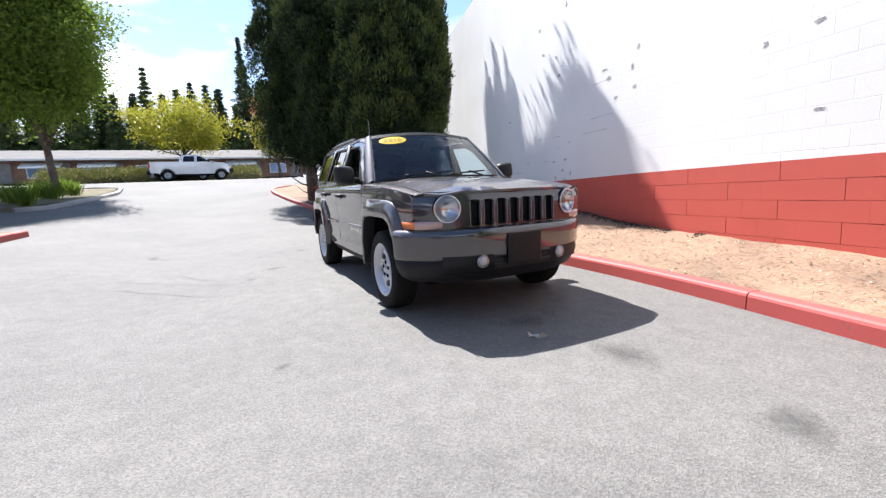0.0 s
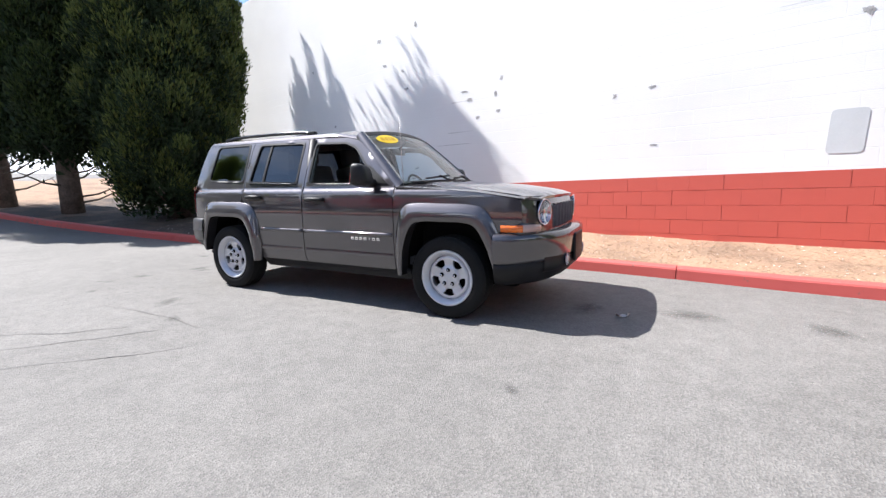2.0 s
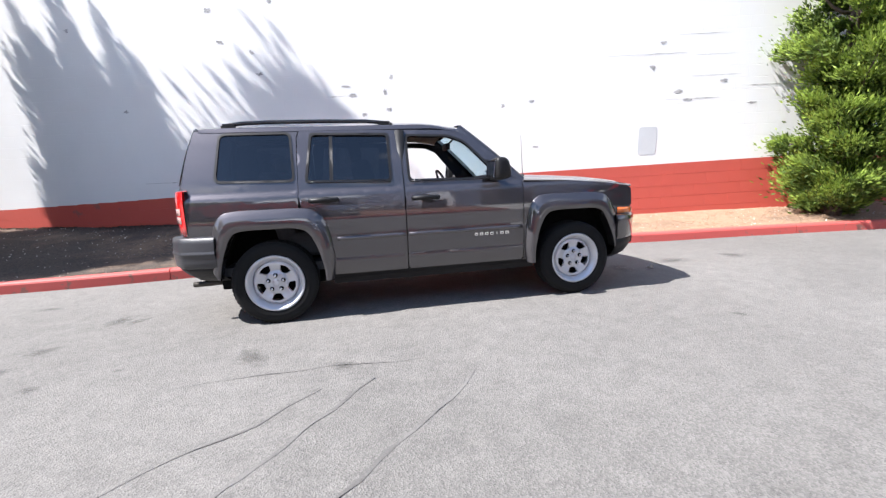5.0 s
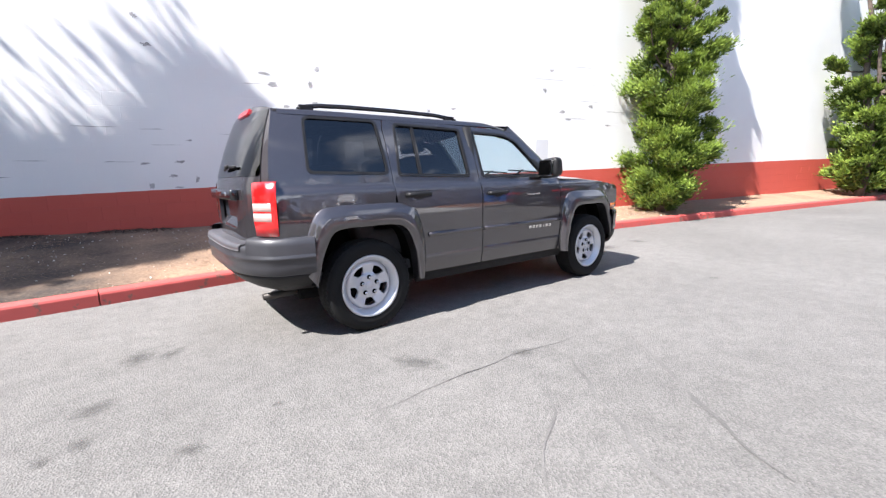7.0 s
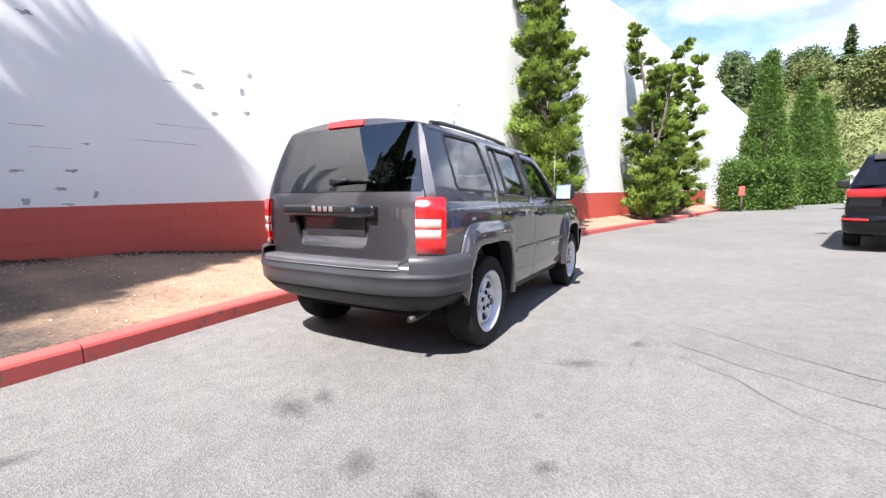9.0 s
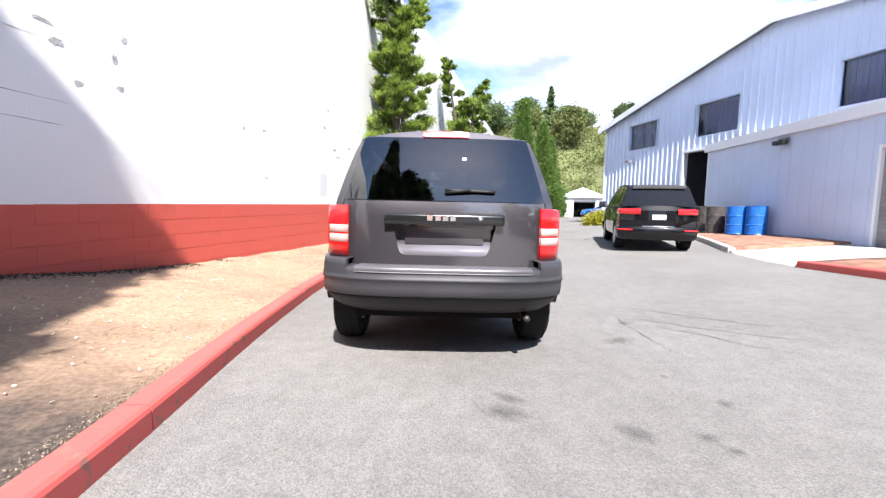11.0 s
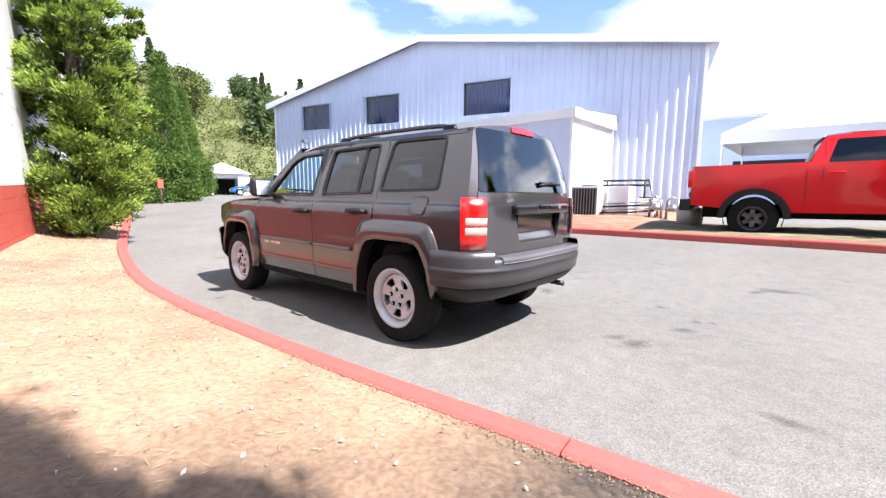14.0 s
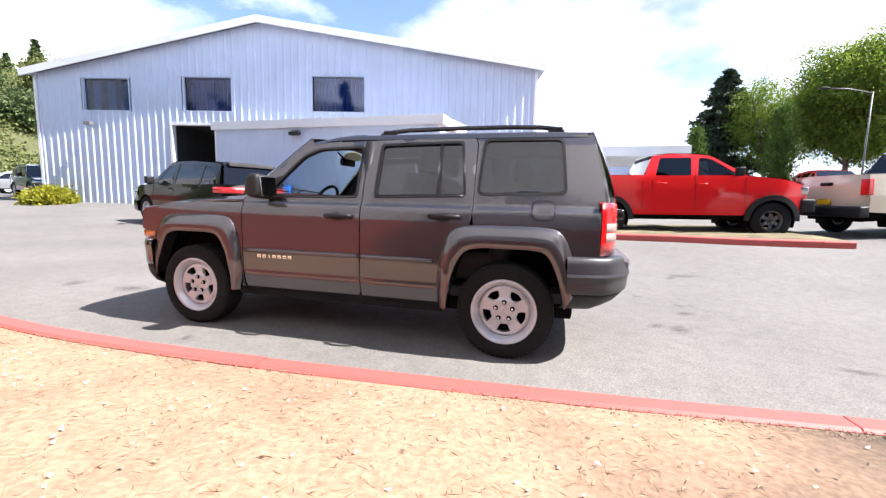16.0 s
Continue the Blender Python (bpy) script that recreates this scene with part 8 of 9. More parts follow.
def street_lamp(x, y, z, h, label, arm=1.2, turn=0.0, heads=1, thick=1.0):
    s = thing("street_lamp", label, "street lamp", "lot lamps", at=Matrix.Translation((x, y, z)) @ Matrix.Rotation(turn, 4, "Z"))
    part("pole", tube([(0, 0, -0.3), (0, 0, h)], 0.07 * thick, 8, 0.05 * thick), M_TRIM_GREY, s)
    for k in range(heads):
        d = 1 if k == 0 else -1
        part("arm", tube([(0, 0, h - 0.05), (d * arm * 0.5, 0, h + 0.1), (d * arm, 0, h + 0.12)], 0.035 * thick, 6), M_TRIM_GREY, s)
        part("lamp_head", smooth(box(d * arm - 0.3 * thick, d * arm + 0.3 * thick, -0.14 * thick, 0.14 * thick, h + 0.12 - 0.06 * thick, h + 0.12 + 0.06 * thick, 0.03 * thick)), M_PLASTIC, s)


street_lamp(-10.3, -35.4, 2.0, 3.7, "dark twin-headed lot lamp", 0.45, 0.3, 2)
street_lamp(-7.4, -33.0, 2.0, 3.9, "dark single-headed lot lamp", 0.4, 0.1)
street_lamp(-13.2, -17.2, 1.0, 4.6, "tall lot lamp with curved pale arm", 1.8, 0.2, thick=0.55)
street_lamp(-13.0, -14.6, 0.9, 3.9, "dark lot lamp with flat head", 0.9, 0.5)

# planting behind the lot
broad_tree("leafy_tree", "large bright green leafy tree behind the lot", -18.6, -28.5, 2.0, 1.8, 9.2, 3.4, M_BROADLEAF, 31, clumps=800, per=110, leaf=(0.17, 0.1))
broad_tree("leafy_tree", "green leafy tree behind the lot", -24.0, -31.0, 2.2, 1.8, 9.0, 4.0, M_BROADLEAF, 32, clumps=600, per=90, leaf=(0.17, 0.1))
broad_tree("leafy_tree", "light green leafy tree behind the lot", -16.4, -34.0, 2.2, 1.5, 8.2, 2.6, M_BROADLEAF, 33, clumps=380, per=60, leaf=(0.17, 0.1))
spire_tree("dark_conifer", "dark green spreading conifer behind the lot", -14.0, -36.0, 2.0, 9.7, 3.1, M_FAR_DARK, 34, per=40, power=0.6)
column_tree("slim_cypress", "slim pale green columnar cypress", -13.9, -25.8, 1.7, 0.55, 5.0, M_HEDGE, 36, clumps=260, per=30, trunk=0.08, skirt=0.2, power=2.5)
column_tree("slim_cypress", "slim pale green columnar cypress", -9.9, -27.5, 1.7, 0.4, 4.0, M_HEDGE, 37, clumps=200, per=30, trunk=0.08, skirt=0.2, power=2.5)
for k, (x, y, pa) in enumerate(((-17.0, -21.0, M_SILVER_PAINT), (-20.0, -21.6, M_WHITE_PAINT), (-23.0, -22.2, M_BLACK_PAINT), (-26.2, -22.8, M_WHITE_PAINT), (-14.3, -21.5, M_RED_PAINT))):
    wagon("parked_car", "parked car in the far row of the lot", head(x, y, 0.1, 1.0, 0.5), pa, L=4.6, H=1.5, half=0.9, wb=2.7, r=0.33, group="far row of parked cars")

# ---- behind the car: long low building, bank, trees ----
motel = thing("long_low_building", "long low brick building with grey roof and white awnings", "building", at=Matrix.Translation((-48.0, -16.0, 3.3)))
M_BRICKISH = stuff_mat("brown_brick_wall", (0.22, 0.13, 0.095), 0.85, grain=20, blotch=1.2, bump=0.3, vary=0.3)
M_ROOF_GREY = stuff_mat("grey_shingle_roof", (0.15, 0.14, 0.135), 0.9, grain=20, blotch=0.8, bump=0.4, vary=0.2)
part("wall", box(-6, 0, -30, 22, -0.5, 1.75), M_BRICKISH, motel)
bm = bmesh.new()
q = [bm.verts.new(v) for v in ((1.0, -30.5, 1.62), (1.0, 22.5, 1.62), (-3.0, 22.5, 2.75), (-3.0, -30.5, 2.75), (-7.0, 22.5, 1.62), (-7.0, -30.5, 1.62))]
bm.faces.new((q[0], q[1], q[2], q[3]))
bm.faces.new((q[3], q[2], q[4], q[5]))
part("roof", bm, M_ROOF_GREY, motel)
part("fascia", box(0.95, 1.03, -30.5, 22.5, 1.5, 1.66), M_METAL_TRIM, motel)
for k in range(12):
    y = -28 + k * 4.2
    if k % 3 != 2:
        aw = new("awning")
        aw.parent = motel
        bm = bmesh.new()
        q = [bm.verts.new(v) for v in ((0.02, y, 1.35), (0.02, y + 3.0, 1.35), (1.1, y + 3.0, 0.95), (1.1, y, 0.95), (1.1, y + 3.0, 0.8), (1.1, y, 0.8))]
        bm.faces.new((q[0], q[1], q[2], q[3]))
        bm.faces.new((q[3], q[2], q[4], q[5]))
        part("canvas", bm, M_CANVAS, aw)
    w = new("window")
    w.parent = motel
    part("pane", box(0.0, 0.04, y + 0.3, y + 1.9, 0.0, 0.95), M_OFFICE_GLASS, w)
    part("window_frame", box(0.0, 0.03, y + 0.2, y + 2.0, -0.08, 1.02), M_METAL_TRIM, w)
    part("door", box(0.0, 0.05, y + 2.5, y + 3.4, -0.5, 1.3), M_DOOR_GREY, motel)
r = np.random.RandomState(77)
bank = thing("bank_planting", "low mixed green shrubs on the bank", "shrubs", kind="stuff", at=Matrix.Identity(4))
u = r.uniform(0, 1, (1500, 2))
c = np.stack([-41.0 + 3.5 * u[:, 0], -15.0 + 15.5 * u[:, 1], np.zeros(1500)], 1)
c[:, 2] = [ground_z(a, b) + 0.15 + 0.9 * (0.35 + 0.65 * min(1, (-37.5 - a) / 1.6)) * r.uniform(0.2, 1.0) for a, b in c[:, :2]]
p, d = clumped(c, 26, np.array([0.22, 0.25, 0.18]), r)
blades("shrub_leaves", p, d, 0.17, 0.1, leaf_mat("bank_foliage", (0.09, 0.11, 0.03), (0.32, 0.3, 0.09), 0.7, 0.2), bank, seed=78)
part("bank_soil", box(-41.0, -37.6, -15, 0.5, 1.6, 2.75, 0.3), M_GRASS_DRY, bank)
broad_tree("leafy_tree", "tall bright green leafy tree on the kerbed bed", -18.8, -8.6, 1.0, 2.3, 10.8, 2.5, M_BROADLEAF, 41, clumps=800, per=120, leaf=(0.13, 0.085))
broad_tree("leafy_tree", "green leafy tree beyond the drive", -24.0, -18.0, 1.8, 2.4, 11.0, 4.2, M_BROADLEAF, 42, clumps=560, per=60)
broad_tree("yellowing_tree", "small tree with yellow-green early autumn leaves", -40.0, -5.2, 2.5, 2.0, 7.2, 4.6, M_YELLOW_LEAF, 43, clumps=300, per=44, leaf=(0.22, 0.14), gaps=0.08)
broad_tree("yellowing_tree", "small tree with yellow-green early autumn leaves", -38.0, 2.4, 2.4, 1.7, 5.6, 2.2, M_YELLOW_LEAF, 44, clumps=200, per=40, leaf=(0.22, 0.14), gaps=0.02)
broad_tree("orange_tree", "tree with orange autumn leaves", -52.0, 3.7, 3.6, 3.6, 10.0, 1.9, M_ORANGE_LEAF, 45, clumps=300, per=40, leaf=(0.28, 0.17))
spire_tree("tall_fir", "tall dark fir above the roofs", -72.0, 1.6, 4.6, 20.5, 3.1, M_FAR_DARK, 46, tiers=48, per=26, leaf=(0.34, 0.1))
for k in range(56):
    y = -54 + k * 1.12 + 0.8 * math.sin(k * 2.1)
    x = -61 - 2.6 * (k % 3)
    spire_tree("woodland_conifer", "dark conifer at the wood's edge", x, y, ground_z(x, y) - 0.1, 10.4 + 1.1 * (k % 4) + 1.0 * math.sin(k * 1.3), 2.7, M_FAR_DARK if k % 3 else M_FAR_GREEN, 50 + k, tiers=24, per=14, leaf=(0.5, 0.2))
# left bed with grasses
LB = [(-13.0, -8.0), (-13.6, -7.3), (-15.0, -7.0), (-20.0, -6.6), (-22.0, -6.8), (-22.6, -8.0), (-22.0, -10.5), (-14.0, -11.0)]
run_kerb("kerb_bed", fine_line(LB[:7]), 2.4, "grey concrete kerb round the planted bed", material=M_CONCRETE)
bed("bed_plants", "dark soil bed with clumps of grass", [(-13.2, -8.1), (-15.0, -7.15), (-20.0, -6.75), (-22.0, -7.0)], ((-13.4, -10.6), (-22.0, -10.6)), M_GRASS_DRY)
for k in range(9):
    x, y = -13.9 - 0.85 * k, -8.0 - 0.5 * (k % 3)
    g = thing("grass_clump", "clump of green arching grass in the bed", "plant", "grass clumps in the bed", at=Matrix.Translation((x, y, ground_z(x, y) + 0.1)))
    t = r.uniform(0, 6.28, 160)
    ax = np.stack([np.cos(t) * 0.5, np.sin(t) * 0.5, np.ones(160)], 1)
    blades("leaves", ax * 0.3 + r.normal(0, 0.08, (160, 3)), ax, 0.7, 0.035, M_BROADLEAF, g, seed=k, jitter=0.2)

# ---- beyond the bend: hillside woods, white garage ----
hill = bmesh.new()
gx, gy = np.linspace(48, 190, 24), np.linspace(-130, 20, 26)
grid = [[hill.verts.new((a, b, 0.6 + 27.0 * eased(46, 140, a + 0.2 * (-b)) + 3.0 * noise.noise((a * 0.03, b * 0.03, 0)))) for b in gy] for a in gx]
for i in range(len(gx) - 1):
    for j in range(len(gy) - 1):
        hill.faces.new((grid[i][j], grid[i + 1][j], grid[i + 1][j + 1], grid[i][j + 1]))
tagged(part("hillside", smooth(hill), stuff_mat("hillside_grass", (0.11, 0.12, 0.045), 0.95, grain=2, blotch=0.06, bump=0.6, vary=0.4)), "wooded hillside with yellow-green scrub", "hillside", kind="structure")


def hill_z(a, b):
    return 0.6 + 27.0 * eased(46, 140, a + 0.2 * (-b)) + 3.0 * noise.noise((a * 0.03, b * 0.03, 0))


rr = random.Random(5)
for k in range(46):
    a, b = rr.uniform(62, 150), rr.uniform(-95, -8)
    if abs(b + 0.36 * a) > 40:
        continue
    far = a > 95
    if k % 4 == 0:
        spire_tree("hill_fir", "dark fir on the hillside", a, b, hill_z(a, b) - 0.3, rr.uniform(8, 12), 2.6, M_FAR_GREEN, 100 + k, tiers=14, per=12, leaf=(1.1, 0.5), group="hillside trees")
    else:
        broad_tree("hill_tree", "rounded green tree on the hillside", a, b, hill_z(a, b) - 0.3, 1.0, rr.uniform(5, 10), rr.uniform(2.6, 4.4), M_FAR_GREEN if k % 3 else M_FAR_YELLOW, 100 + k, clumps=130, per=55, leaf=(0.5, 0.34), group="hillside trees", spread=0.8)
r = np.random.RandomState(91)
c = np.stack([r.uniform(50, 110, 1500), r.uniform(-80, -5, 1500), np.zeros(1500)], 1)
c[:, 2] = [hill_z(a, b) + r.uniform(0.1, 1.2) for a, b in c[:, :2]]
p, d = clumped(c, 40, np.array([0.9, 0.9, 0.5]), r)
scrub = thing("hill_scrub", "yellow-green scrub covering the slope", "shrubs", kind="stuff", at=Matrix.Identity(4))
blades("scrub_leaves", p, d, 0.46, 0.28, M_FAR_YELLOW, scrub, seed=92)
gar = thing("white_garage", "small white garage with open dark doorway", "building", at=Matrix.Translation((47.5, -17.5, 0.75)) @ Matrix.Rotation(radians(-18), 4, "Z"))
bm = bmesh.new()
add_box(bm, 0, 6, -2.8, -1.6, 0, 2.6)
add_box(bm, 0, 6, 1.0, 2.8, 0, 2.6)
add_box(bm, 0.3, 6, -1.6, 1.0, 2.0, 2.6)
part("wall", bm, M_METAL_TRIM, gar)
bm = bmesh.new()
q = [bm.verts.new(v) for v in ((-0.3, -3.1, 2.5), (-0.3, 0, 3.7), (-0.3, 3.1, 2.5), (6.3, -3.1, 2.5), (6.3, 0, 3.7), (6.3, 3.1, 2.5))]
bm.faces.new((q[0], q[1], q[4], q[3]))
bm.faces.new((q[1], q[2], q[5], q[4]))
bm.faces.new((q[0], q[2], q[1]))
part("gable_roof", bm, M_METAL_TRIM, gar)
part("inner_wall", box(5.0, 5.1, -1.6, 1.0, 0, 2.0), M_DARK, gar)
run_kerb("kerb_bend", fine_line([(45.4, -8.45), (44.6, -9.2), (44.0, -11.5), (44.5, -14.0)]), 3.0, "red-painted kerb at the bend")
sg = thing("small_sign", "small faded red sign on a post by the hedge", "sign", at=Matrix.Translation((24.6, -4.9, ground_z(24.6, -4.9))) @ Matrix.Rotation(radians(160), 4, "Z"))
part("board", box(-0.02, 0.02, -0.14, 0.14, 0.9, 1.4, 0.01), M_KERB, sg)
part("post", tube([(-0.06, 0, -0.1), (-0.06, 0, 1.4)], 0.045, 6), M_BARK, sg)
r = np.random.RandomState(93)
bush = thing("corner_bush", "rounded yellow-green bush at the building's corner", "bush", at=Matrix.Translation((18.6, -8.9, ground_z(18.6, -8.9))))
q = r.normal(0, 1, (160, 3))
q = q / np.linalg.norm(q, axis=1)[:, None] * np.array([1.0, 0.8, 0.6]) * r.uniform(0.6, 1, 160)[:, None]
q[:, 2] = np.abs(q[:, 2]) + 0.05
p, d = clumped(q, 30, np.array([0.13, 0.13, 0.1]), r)
blades("leaves", p, d, 0.14, 0.09, M_YELLOW_LEAF, bush, seed=94)
part("stem", tube([(0, 0, -0.1), (0, 0, 0.4)], 0.05, 6), M_BARK, bush)

# ---- ground litter ----
r = np.random.RandomState(61)


def scatter_on_strip(n, x0, x1, r, edge=0.2):
    xs = r.uniform(x0, x1, n)
    k, w = np.array([kerb_y(x) for x in xs]) + edge, np.array([wall_y(x) for x in xs]) - 0.05
    ys = k + (w - k) * r.uniform(0, 1, n)
    return np.stack([xs, ys, [strip_height(a, b) for a, b in zip(xs, ys)]], 1)


lit = thing("straw_litter", "dry straw and cut grass lying on the strip", "litter", kind="stuff", at=Matrix.Identity(4))
c = scatter_on_strip(15000, -4.2, 9.0, r)
c = c[[noise.noise((a * 0.9, b * 0.9, 0)) + (a + 2.5) * 0.25 > -0.15 for a, b, _ in c]]
c[:, 2] += 0.012
blades("straw", c, r.normal(0, 1, (len(c), 3)) * np.array([1, 1, 0.2]), 0.05, 0.0035, M_STRAW, lit, seed=62, jitter=0.1)
lit2 = thing("pale_litter", "pale scraps and stones scattered on the dirt", "litter", kind="stuff", at=Matrix.Identity(4))
c = scatter_on_strip(900, -7.5, 8.0, r)
c[:, 2] += 0.012
blades("scraps", c, r.normal(0, 1, (len(c), 3)) * np.array([1, 1, 0.2]), 0.024, 0.016, M_LITTER, lit2, seed=63, jitter=0.2)

heap = thing("wall_foot_debris", "dark soil and leaf debris along the foot of the wall", "debris", kind="stuff", at=Matrix.Identity(4))
xs = r.uniform(-9.0, 1.5, 4200)
ys = np.array([wall_y(a) for a in xs]) - 0.03 - np.abs(r.normal(0, 0.09, 4200))
c = np.stack([xs, ys, [strip_height(a, b) + 0.012 for a, b in zip(xs, ys)]], 1)
c = c[[noise.noise((a * 1.3, 3.0, 0)) > -0.25 for a in c[:, 0]]]
blades("debris_chips", c, r.normal(0, 1, (len(c), 3)) * np.array([1, 1, 0.3]), 0.032, 0.014, M_DEBRIS, heap, seed=64, jitter=0.2)

edge = thing("kerb_edge_debris", "grey-brown grit and dry leaves along the back of the kerb", "debris", kind="stuff", at=Matrix.Identity(4))
xs = r.uniform(-7.0, 3.0, 3600)
ys = np.array([kerb_y(a) for a in xs]) + 0.155 + np.abs(r.normal(0, 0.045, 3600))
c = np.stack([xs, ys, [strip_height(a, b) + 0.012 for a, b in zip(xs, ys)]], 1)
c = c[[noise.noise((a * 0.7, 9.0, 0)) > -0.22 for a in c[:, 0]]]
blades("grit", c, r.normal(0, 1, (len(c), 3)) * np.array([1, 1, 0.3]), 0.012, 0.006, leaf_mat("kerb_grit", (0.17, 0.14, 0.105), (0.26, 0.21, 0.155), 0.9, 0.0), edge, seed=65, jitter=0.2)

# ---- marks on the road and the wall ----
M_TAR = stuff_mat("tar_seam", (0.128, 0.122, 0.115), 0.8, grain=120, bump=0.2, vary=0.3)


def seam(pts, w, label):
    """A narrow uneven seam lying on the asphalt."""
    line = fine_line(pts, 0.06)
    bm = bmesh.new()
    rows = []
    for i, p in enumerate(line):
        a, b = Vector(line[max(0, i - 1)]), Vector(line[min(len(line) - 1, i + 1)])
        d = (b - a).normalized()
        n = Vector((-d.y, d.x))
        ww = 0.5 * w * (0.35 + 0.9 * abs(noise.noise((p[0] * 7, p[1] * 7, 2)))) * min(1, 0.2 + i / 6, 0.2 + (len(line) - 1 - i) / 6)
        o = n * 0.035 * noise.noise((p[0] * 4, p[1] * 4, 5))
        rows.append([bm.verts.new((p[0] + o.x + n.x * k * ww, p[1] + o.y + n.y * k * ww, ground_z(*p) + 0.004)) for k in (-1, 1)])
    for r0, r1 in zip(rows, rows[1:]):
        bm.faces.new((r0[0], r1[0], r1[1], r0[1]))
    bmesh.ops.recalc_face_normals(bm, faces=bm.faces)
    tagged(part("road_crack", bm, M_TAR), label, "crack", "cracks in the asphalt")


for pts, w in (([(-1.85, -1.87), (-1.3, -1.85), (-0.76, -1.84), (-0.21, -1.89)], 0.012), ([(-0.6, -2.06), (-0.64, -2.12), (-1.0, -2.6), (-1.25, -2.95), (-1.5, -3.35)], 0.04),
               ([(-0.02, -2.12), (-0.11, -2.28), (-0.35, -2.55), (-0.66, -2.87), (-0.94, -3.25)], 0.04), ([(-1.75, -2.9), (-1.54, -2.67), (-1.17, -2.4), (-0.9, -2.1)], 0.02)):
    seam(pts, w, "thin dark crack sealed in the asphalt")


def stain_mat(name, colour, most):
    """Oil soaked into the asphalt, thinning out to a ragged edge."""
    m, n, l, b = shader(name)
    b.inputs["Base Color"].default_value, b.inputs["Roughness"].default_value = (*colour, 1), 0.75
    tc, ln, ns, ad, mr, tr, mx = (n.new("ShaderNode" + k) for k in ("TexCoord", "VectorMath", "TexNoise", "Math", "MapRange", "BsdfTransparent", "MixShader"))
    ln.operation, ad.operation = "LENGTH", "MULTIPLY_ADD"
    ns.inputs["Scale"].default_value, ns.inputs["Detail"].default_value = 2.6, 6
    ad.inputs[1].default_value = 1.3
    mr.inputs["From Min"].default_value, mr.inputs["From Max"].default_value = 1.55, 0.75
    mr.inputs["To Max"].default_value = most
    l.new(tc.outputs["Object"], ln.inputs[0])
    l.new(tc.outputs["Object"], ns.inputs["Vector"])
    l.new(ns.outputs["Fac"], ad.inputs[0])
    l.new(ln.outputs["Value"], ad.inputs[2])
    l.new(ad.outputs["Value"], mr.inputs["Value"])
    l.new(mr.outputs["Result"], mx.inputs["Fac"])
    l.new(tr.outputs["BSDF"], mx.inputs[1])
    l.new(b.outputs["BSDF"], mx.inputs[2])
    l.new(mx.outputs["Shader"], n["Material Output"].inputs["Surface"])
    return m


M_STAIN = stain_mat("oil_stain", (0.04, 0.039, 0.037), 0.34)


def blot(x, y, rx, ry, turn, seed, mat, lift=0.004):
    bm = bmesh.new()
    rings = [[bm.verts.new((q * math.cos(2 * math.pi * i / 20), q * math.sin(2 * math.pi * i / 20), 0)) for i in range(20)] for q in (0.5, 1.0)]
    bm.faces.new(rings[0])
    for i in range(20):
        bm.faces.new((rings[0][i], rings[1][i], rings[1][(i + 1) % 20], rings[0][(i + 1) % 20]))
    ob = part("road_stain", bm, mat)
    n = Vector((ground_z(x - 0.2, y) - ground_z(x + 0.2, y), ground_z(x, y - 0.2) - ground_z(x, y + 0.2), 0.4))
    ob.matrix_world = Matrix.Translation((x, y, ground_z(x, y) + lift)) @ n.to_track_quat("Z", "Y").to_matrix().to_4x4() @ Matrix.Rotation(turn, 4, "Z") @ Matrix.Diagonal((rx * 1.5, ry * 1.5, 1, 1))
    tagged(ob, "dark worn oil stain on the asphalt", "stain", "stains on the asphalt")


for k, (x, y, rx, ry) in enumerate(((3.1, 0.03, 0.2, 0.12), (3.97, 0.03, 0.14, 0.1), (2.3, -0.1, 0.16, 0.1), (-1.38, -1.53, 0.15, 0.07), (-0.77, -1.84, 0.08, 0.04), (-2.94, -0.96, 0.1, 0.06), (-2.74, -0.34, 0.13, 0.08), (-3.09, -1.36, 0.04, 0.03),
                                 (-2.59, -1.64, 0.06, 0.04), (-3.45, -3.19, 0.22, 0.07), (-2.56, -0.39, 0.1, 0.05), (-3.66, 0.33, 0.05, 0.1), (2.18, -1.8, 0.045, 0.03), (-2.19, -1.5, 0.035, 0.025), (-2.97, -1.3, 0.04, 0.05), (-3.27, -3.01, 0.12, 0.05), (1.07, 1.2, 0.06, 0.04))):
    blot(x, y, rx, ry, k * 0.7, k + 1, M_STAIN)

M_PEEL = stuff_mat("bare_block_under_paint", (0.36, 0.355, 0.35), 0.9, grain=60, blotch=9, bump=0.5, vary=0.3)
M_CRACK = stuff_mat("wall_crack", (0.26, 0.255, 0.25), 0.9, grain=60, bump=0.2)
M_PATCH = stuff_mat("pale_grey_patch_paint", (0.55, 0.57, 0.58), 0.6, grain=50, bump=0.1, vary=0.04)


def on_wall(bm, x, name, mat, label, cat, group):
    ob = part(name, bm, mat)
    ob.matrix_world = WALL_POSE @ Matrix.Translation(((x - WALL_A.x) / WALL_DIR.x, 0, 0))
    return tagged(ob, label, cat, group)


def peel(x, z, w, h, seed):
    """A ragged flake of missing paint, flush with the block."""
    bm = bmesh.new()
    n = 18
    ring = []
    for i in range(n):
        t = 2 * math.pi * i / n
        k = 0.7 + 0.8 * noise.noise((math.cos(t) * 2 + seed * 5, math.sin(t) * 2, seed))
        ring.append(bm.verts.new((w * k * math.cos(t), -0.0035, z + h * k * math.sin(t))))
    bm.faces.new(ring)
    bmesh.ops.recalc_face_normals(bm, faces=bm.faces)
    on_wall(bm, x, "paint_flake", M_PEEL, "flaked patch of bare block in the white paint", "paint flake", "flaked patches on the wall")


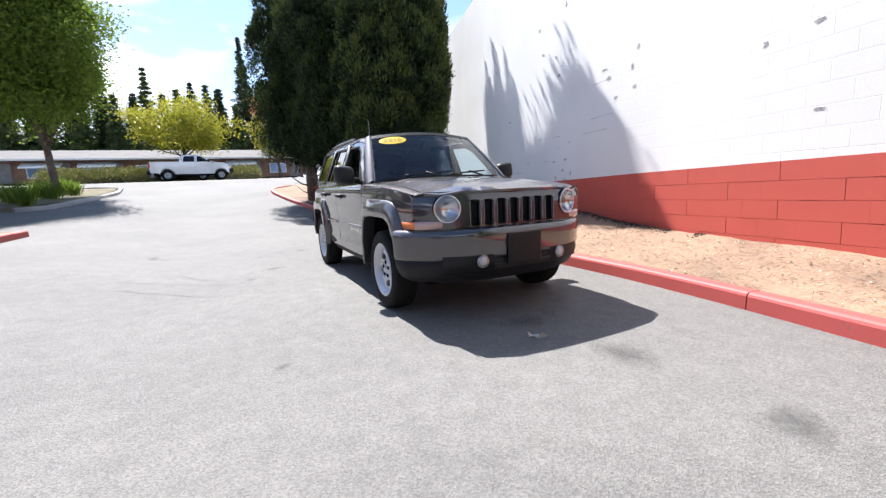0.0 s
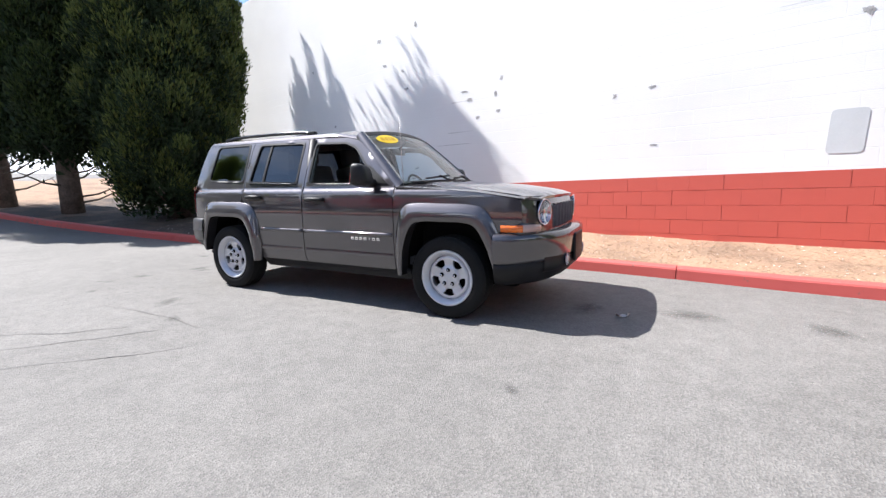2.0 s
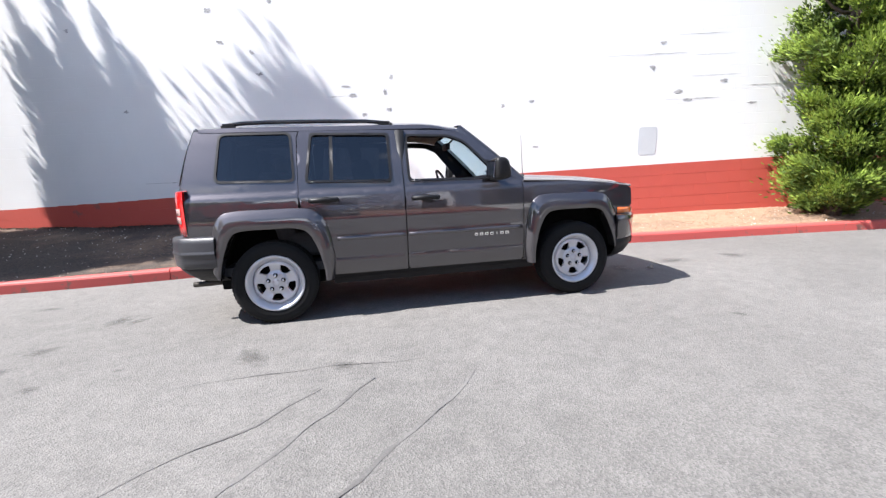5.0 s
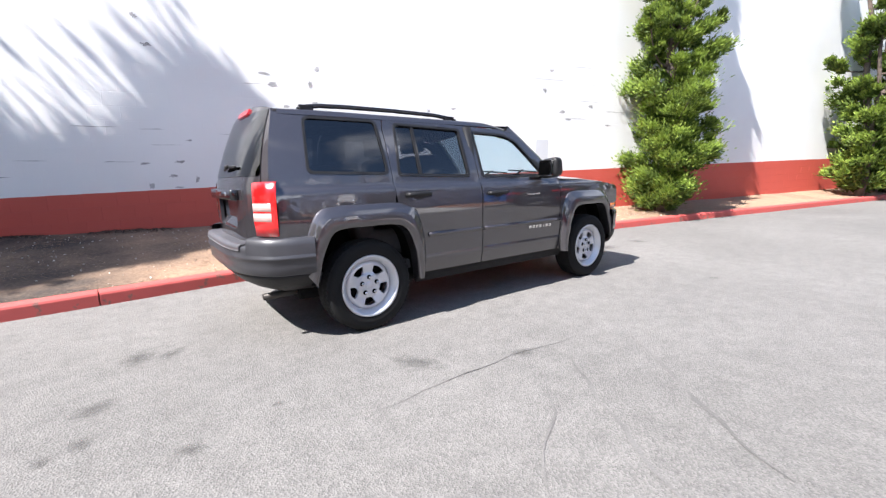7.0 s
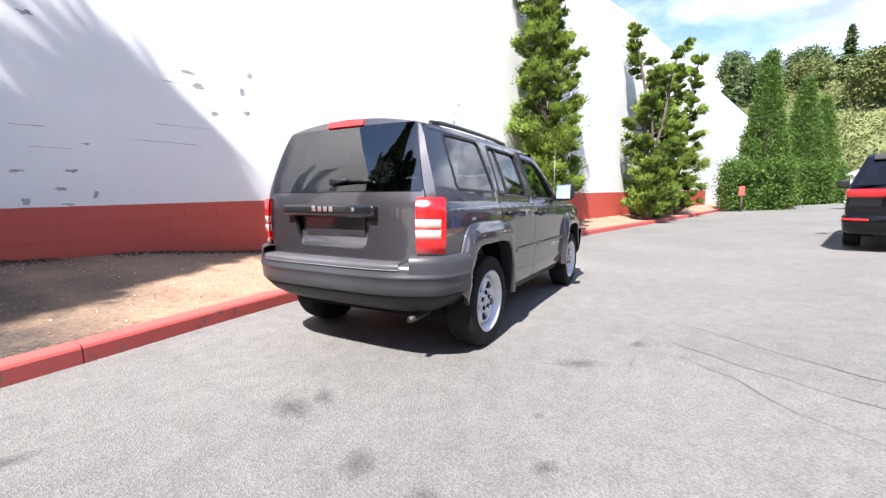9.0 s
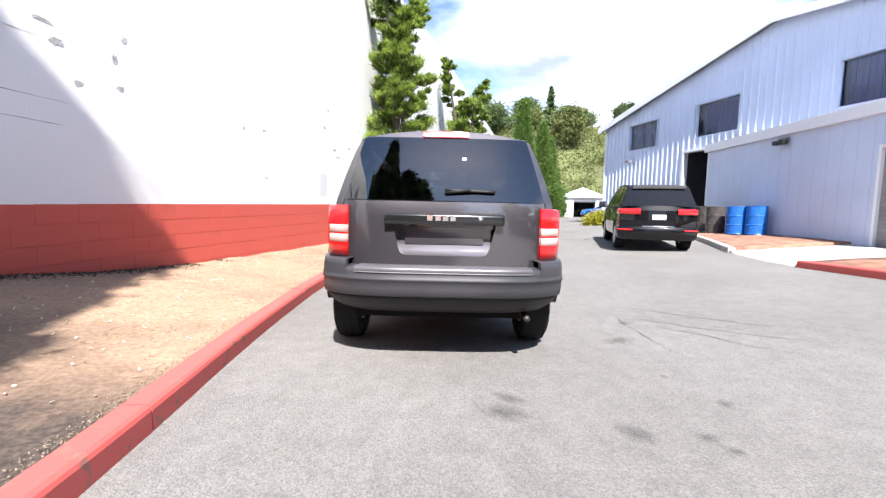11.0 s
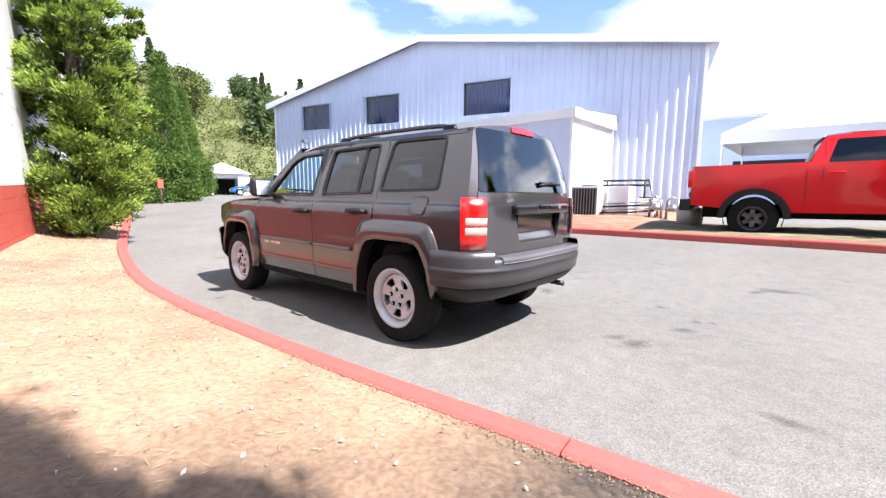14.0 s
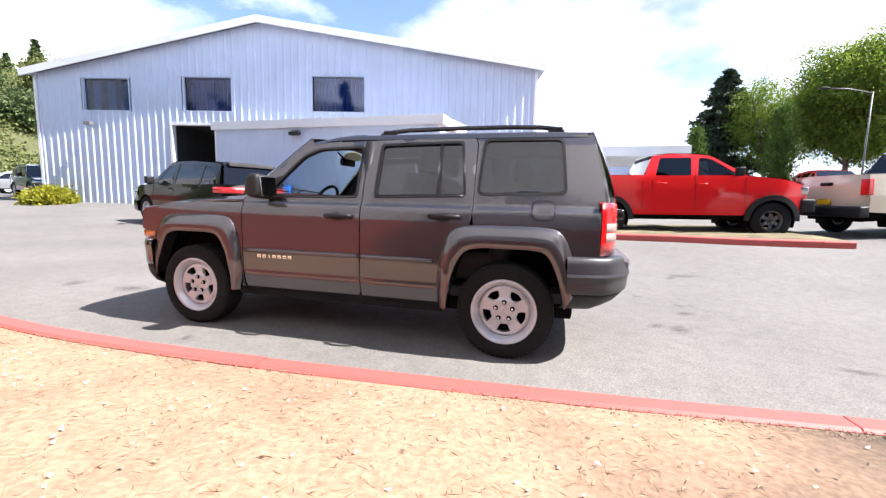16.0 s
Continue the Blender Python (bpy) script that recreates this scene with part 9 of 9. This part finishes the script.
def wall_crack(x, z, length, seed):
    bm = bmesh.new()
    top, low = [], []
    n = 14
    for i in range(n + 1):
        s = length * i / n
        q = 0.0045 * (0.3 + abs(noise.noise((s * 6, seed, 0))) * 1.8) * min(1, i / 2 + 0.1, (n - i) / 2 + 0.1)
        o = 0.006 * noise.noise((s * 5, seed, 4))
        top.append(bm.verts.new((s, -0.004, z + o + q)))
        low.append(bm.verts.new((s, -0.004, z + o - q)))
    for i in range(n):
        bm.faces.new((low[i], low[i + 1], top[i + 1], top[i]))
    bmesh.ops.recalc_face_normals(bm, faces=bm.faces)
    on_wall(bm, x, "joint_crack", M_CRACK, "thin horizontal crack along a block joint", "crack", "cracks in the wall")


for k, (x, z, w, h) in enumerate(((-2.85, 3.78, 0.1, 0.05), (-2.3, 3.58, 0.07, 0.06), (-2.2, 3.22, 0.12, 0.05), (-2.05, 1.42, 0.09, 0.04), (-2.35, 1.28, 0.06, 0.06), (-1.75, 1.36, 0.05, 0.07), (-1.95, 1.62, 0.12, 0.03), (-2.4, 1.6, 0.1, 0.025), (-1.8, 1.93, 0.07, 0.02),
                                  (-0.56, 2.67, 0.12, 0.05), (-0.37, 2.32, 0.09, 0.05), (-0.68, 2.83, 0.14, 0.03), (4.69, 2.87, 0.1, 0.07), (5.15, 2.46, 0.12, 0.06), (4.85, 3.28, 0.08, 0.05), (5.3, 2.3, 0.14, 0.04), (2.66, 1.6, 0.08, 0.025), (2.6, 2.41, 0.09, 0.04), (2.1, 2.35, 0.05, 0.05),
                                  (0.07, 2.39, 0.08, 0.05), (0.02, 2.7, 0.05, 0.08), (-5.59, 4.1, 0.07, 0.05), (-4.74, 2.71, 0.08, 0.04), (0.14, 2.95, 0.06, 0.06), (-2.0, 1.25, 0.1, 0.02), (5.9, 2.6, 0.1, 0.05), (6.4, 2.2, 0.12, 0.03), (7.0, 2.9, 0.09, 0.04), (-3.0, 4.3, 0.1, 0.06), (-1.9, 4.4, 0.06, 0.1))):
    peel(x, z - (0.2 - 0.05 * (z - 1.3) if x < -1 else 0.0), w * 0.8, h * 0.85, k + 1)
for k, (x, z, l) in enumerate(((-3.2, 2.1, 0.55), (-2.45, 2.08, 0.35), (-1.4, 2.02, 0.9), (-3.9, 1.62, 0.4), (-2.9, 1.6, 0.4), (-2.3, 1.85, 0.4), (3.9, 3.1, 1.4), (4.9, 2.32, 1.0), (5.3, 2.7, 0.9), (5.4, 3.05, 0.7), (5.1, 3.4, 0.9), (-1.1, 2.25, 0.7), (-1.0, 2.66, 0.5), (6.2, 2.5, 1.1), (-4.6, 1.4, 0.7))):
    wall_crack(x, z - (0.16 if x < -1 else 0.0), l, k + 1)
bm = bmesh.new()
ring = [bm.verts.new((u, -0.0045, z)) for u, z in rounded([(0, 1.37), (0.02, 1.86), (0.34, 1.86), (0.32, 1.37)], 0.05, 3)]
bm.faces.new(ring)
bmesh.ops.recalc_face_normals(bm, faces=bm.faces)
on_wall(bm, 4.47, "wall_patch", M_PATCH, "pale grey painted-over rectangle on the white wall", "paint patch", "")

# sack and rags dumped at the wall's foot
M_SACK = stuff_mat("pale_sack", (0.55, 0.54, 0.52), 0.8, grain=30, blotch=6, bump=0.4, vary=0.12)
for nm, x, y, sx, sz, mat, lb in (("rubbish_sack", -8.35, 5.15, 0.42, 0.3, M_SACK, "crumpled pale sack dumped at the wall"), ("rubbish_sack", -7.75, 5.05, 0.33, 0.22, M_PLASTIC, "black rubbish sack dumped at the wall")):
    bm = bmesh.new()
    bmesh.ops.create_icosphere(bm, subdivisions=4, radius=1.0)
    for v in bm.verts:
        k = 1 + 0.28 * noise.noise(v.co * 1.7 + Vector((x, 0, 0))) + 0.1 * noise.noise(v.co * 5)
        v.co = Vector((v.co.x * sx * k, v.co.y * sx * 0.8 * k, max(-0.35, v.co.z) * sz * k + sz * 0.34))
    ob = part(nm, smooth(bm), mat)
    ob.location = (x, y, strip_height(x, y))
    tagged(ob, lb, "sack", "dumped sacks")
leaf = blades("fallen_leaf", np.array([[2.6, -0.22, 0.012], [2.64, -0.2, 0.012], [2.57, -0.25, 0.01]]), np.array([[1, 0.3, 0.1], [0.4, 1, 0.1], [1, -1, 0.2]]), 0.09, 0.05, M_LITTER, seed=3, jitter=0.1)
tagged(leaf, "dry curled leaf lying on the asphalt", "leaf")

build_red_blocks(white_wall)
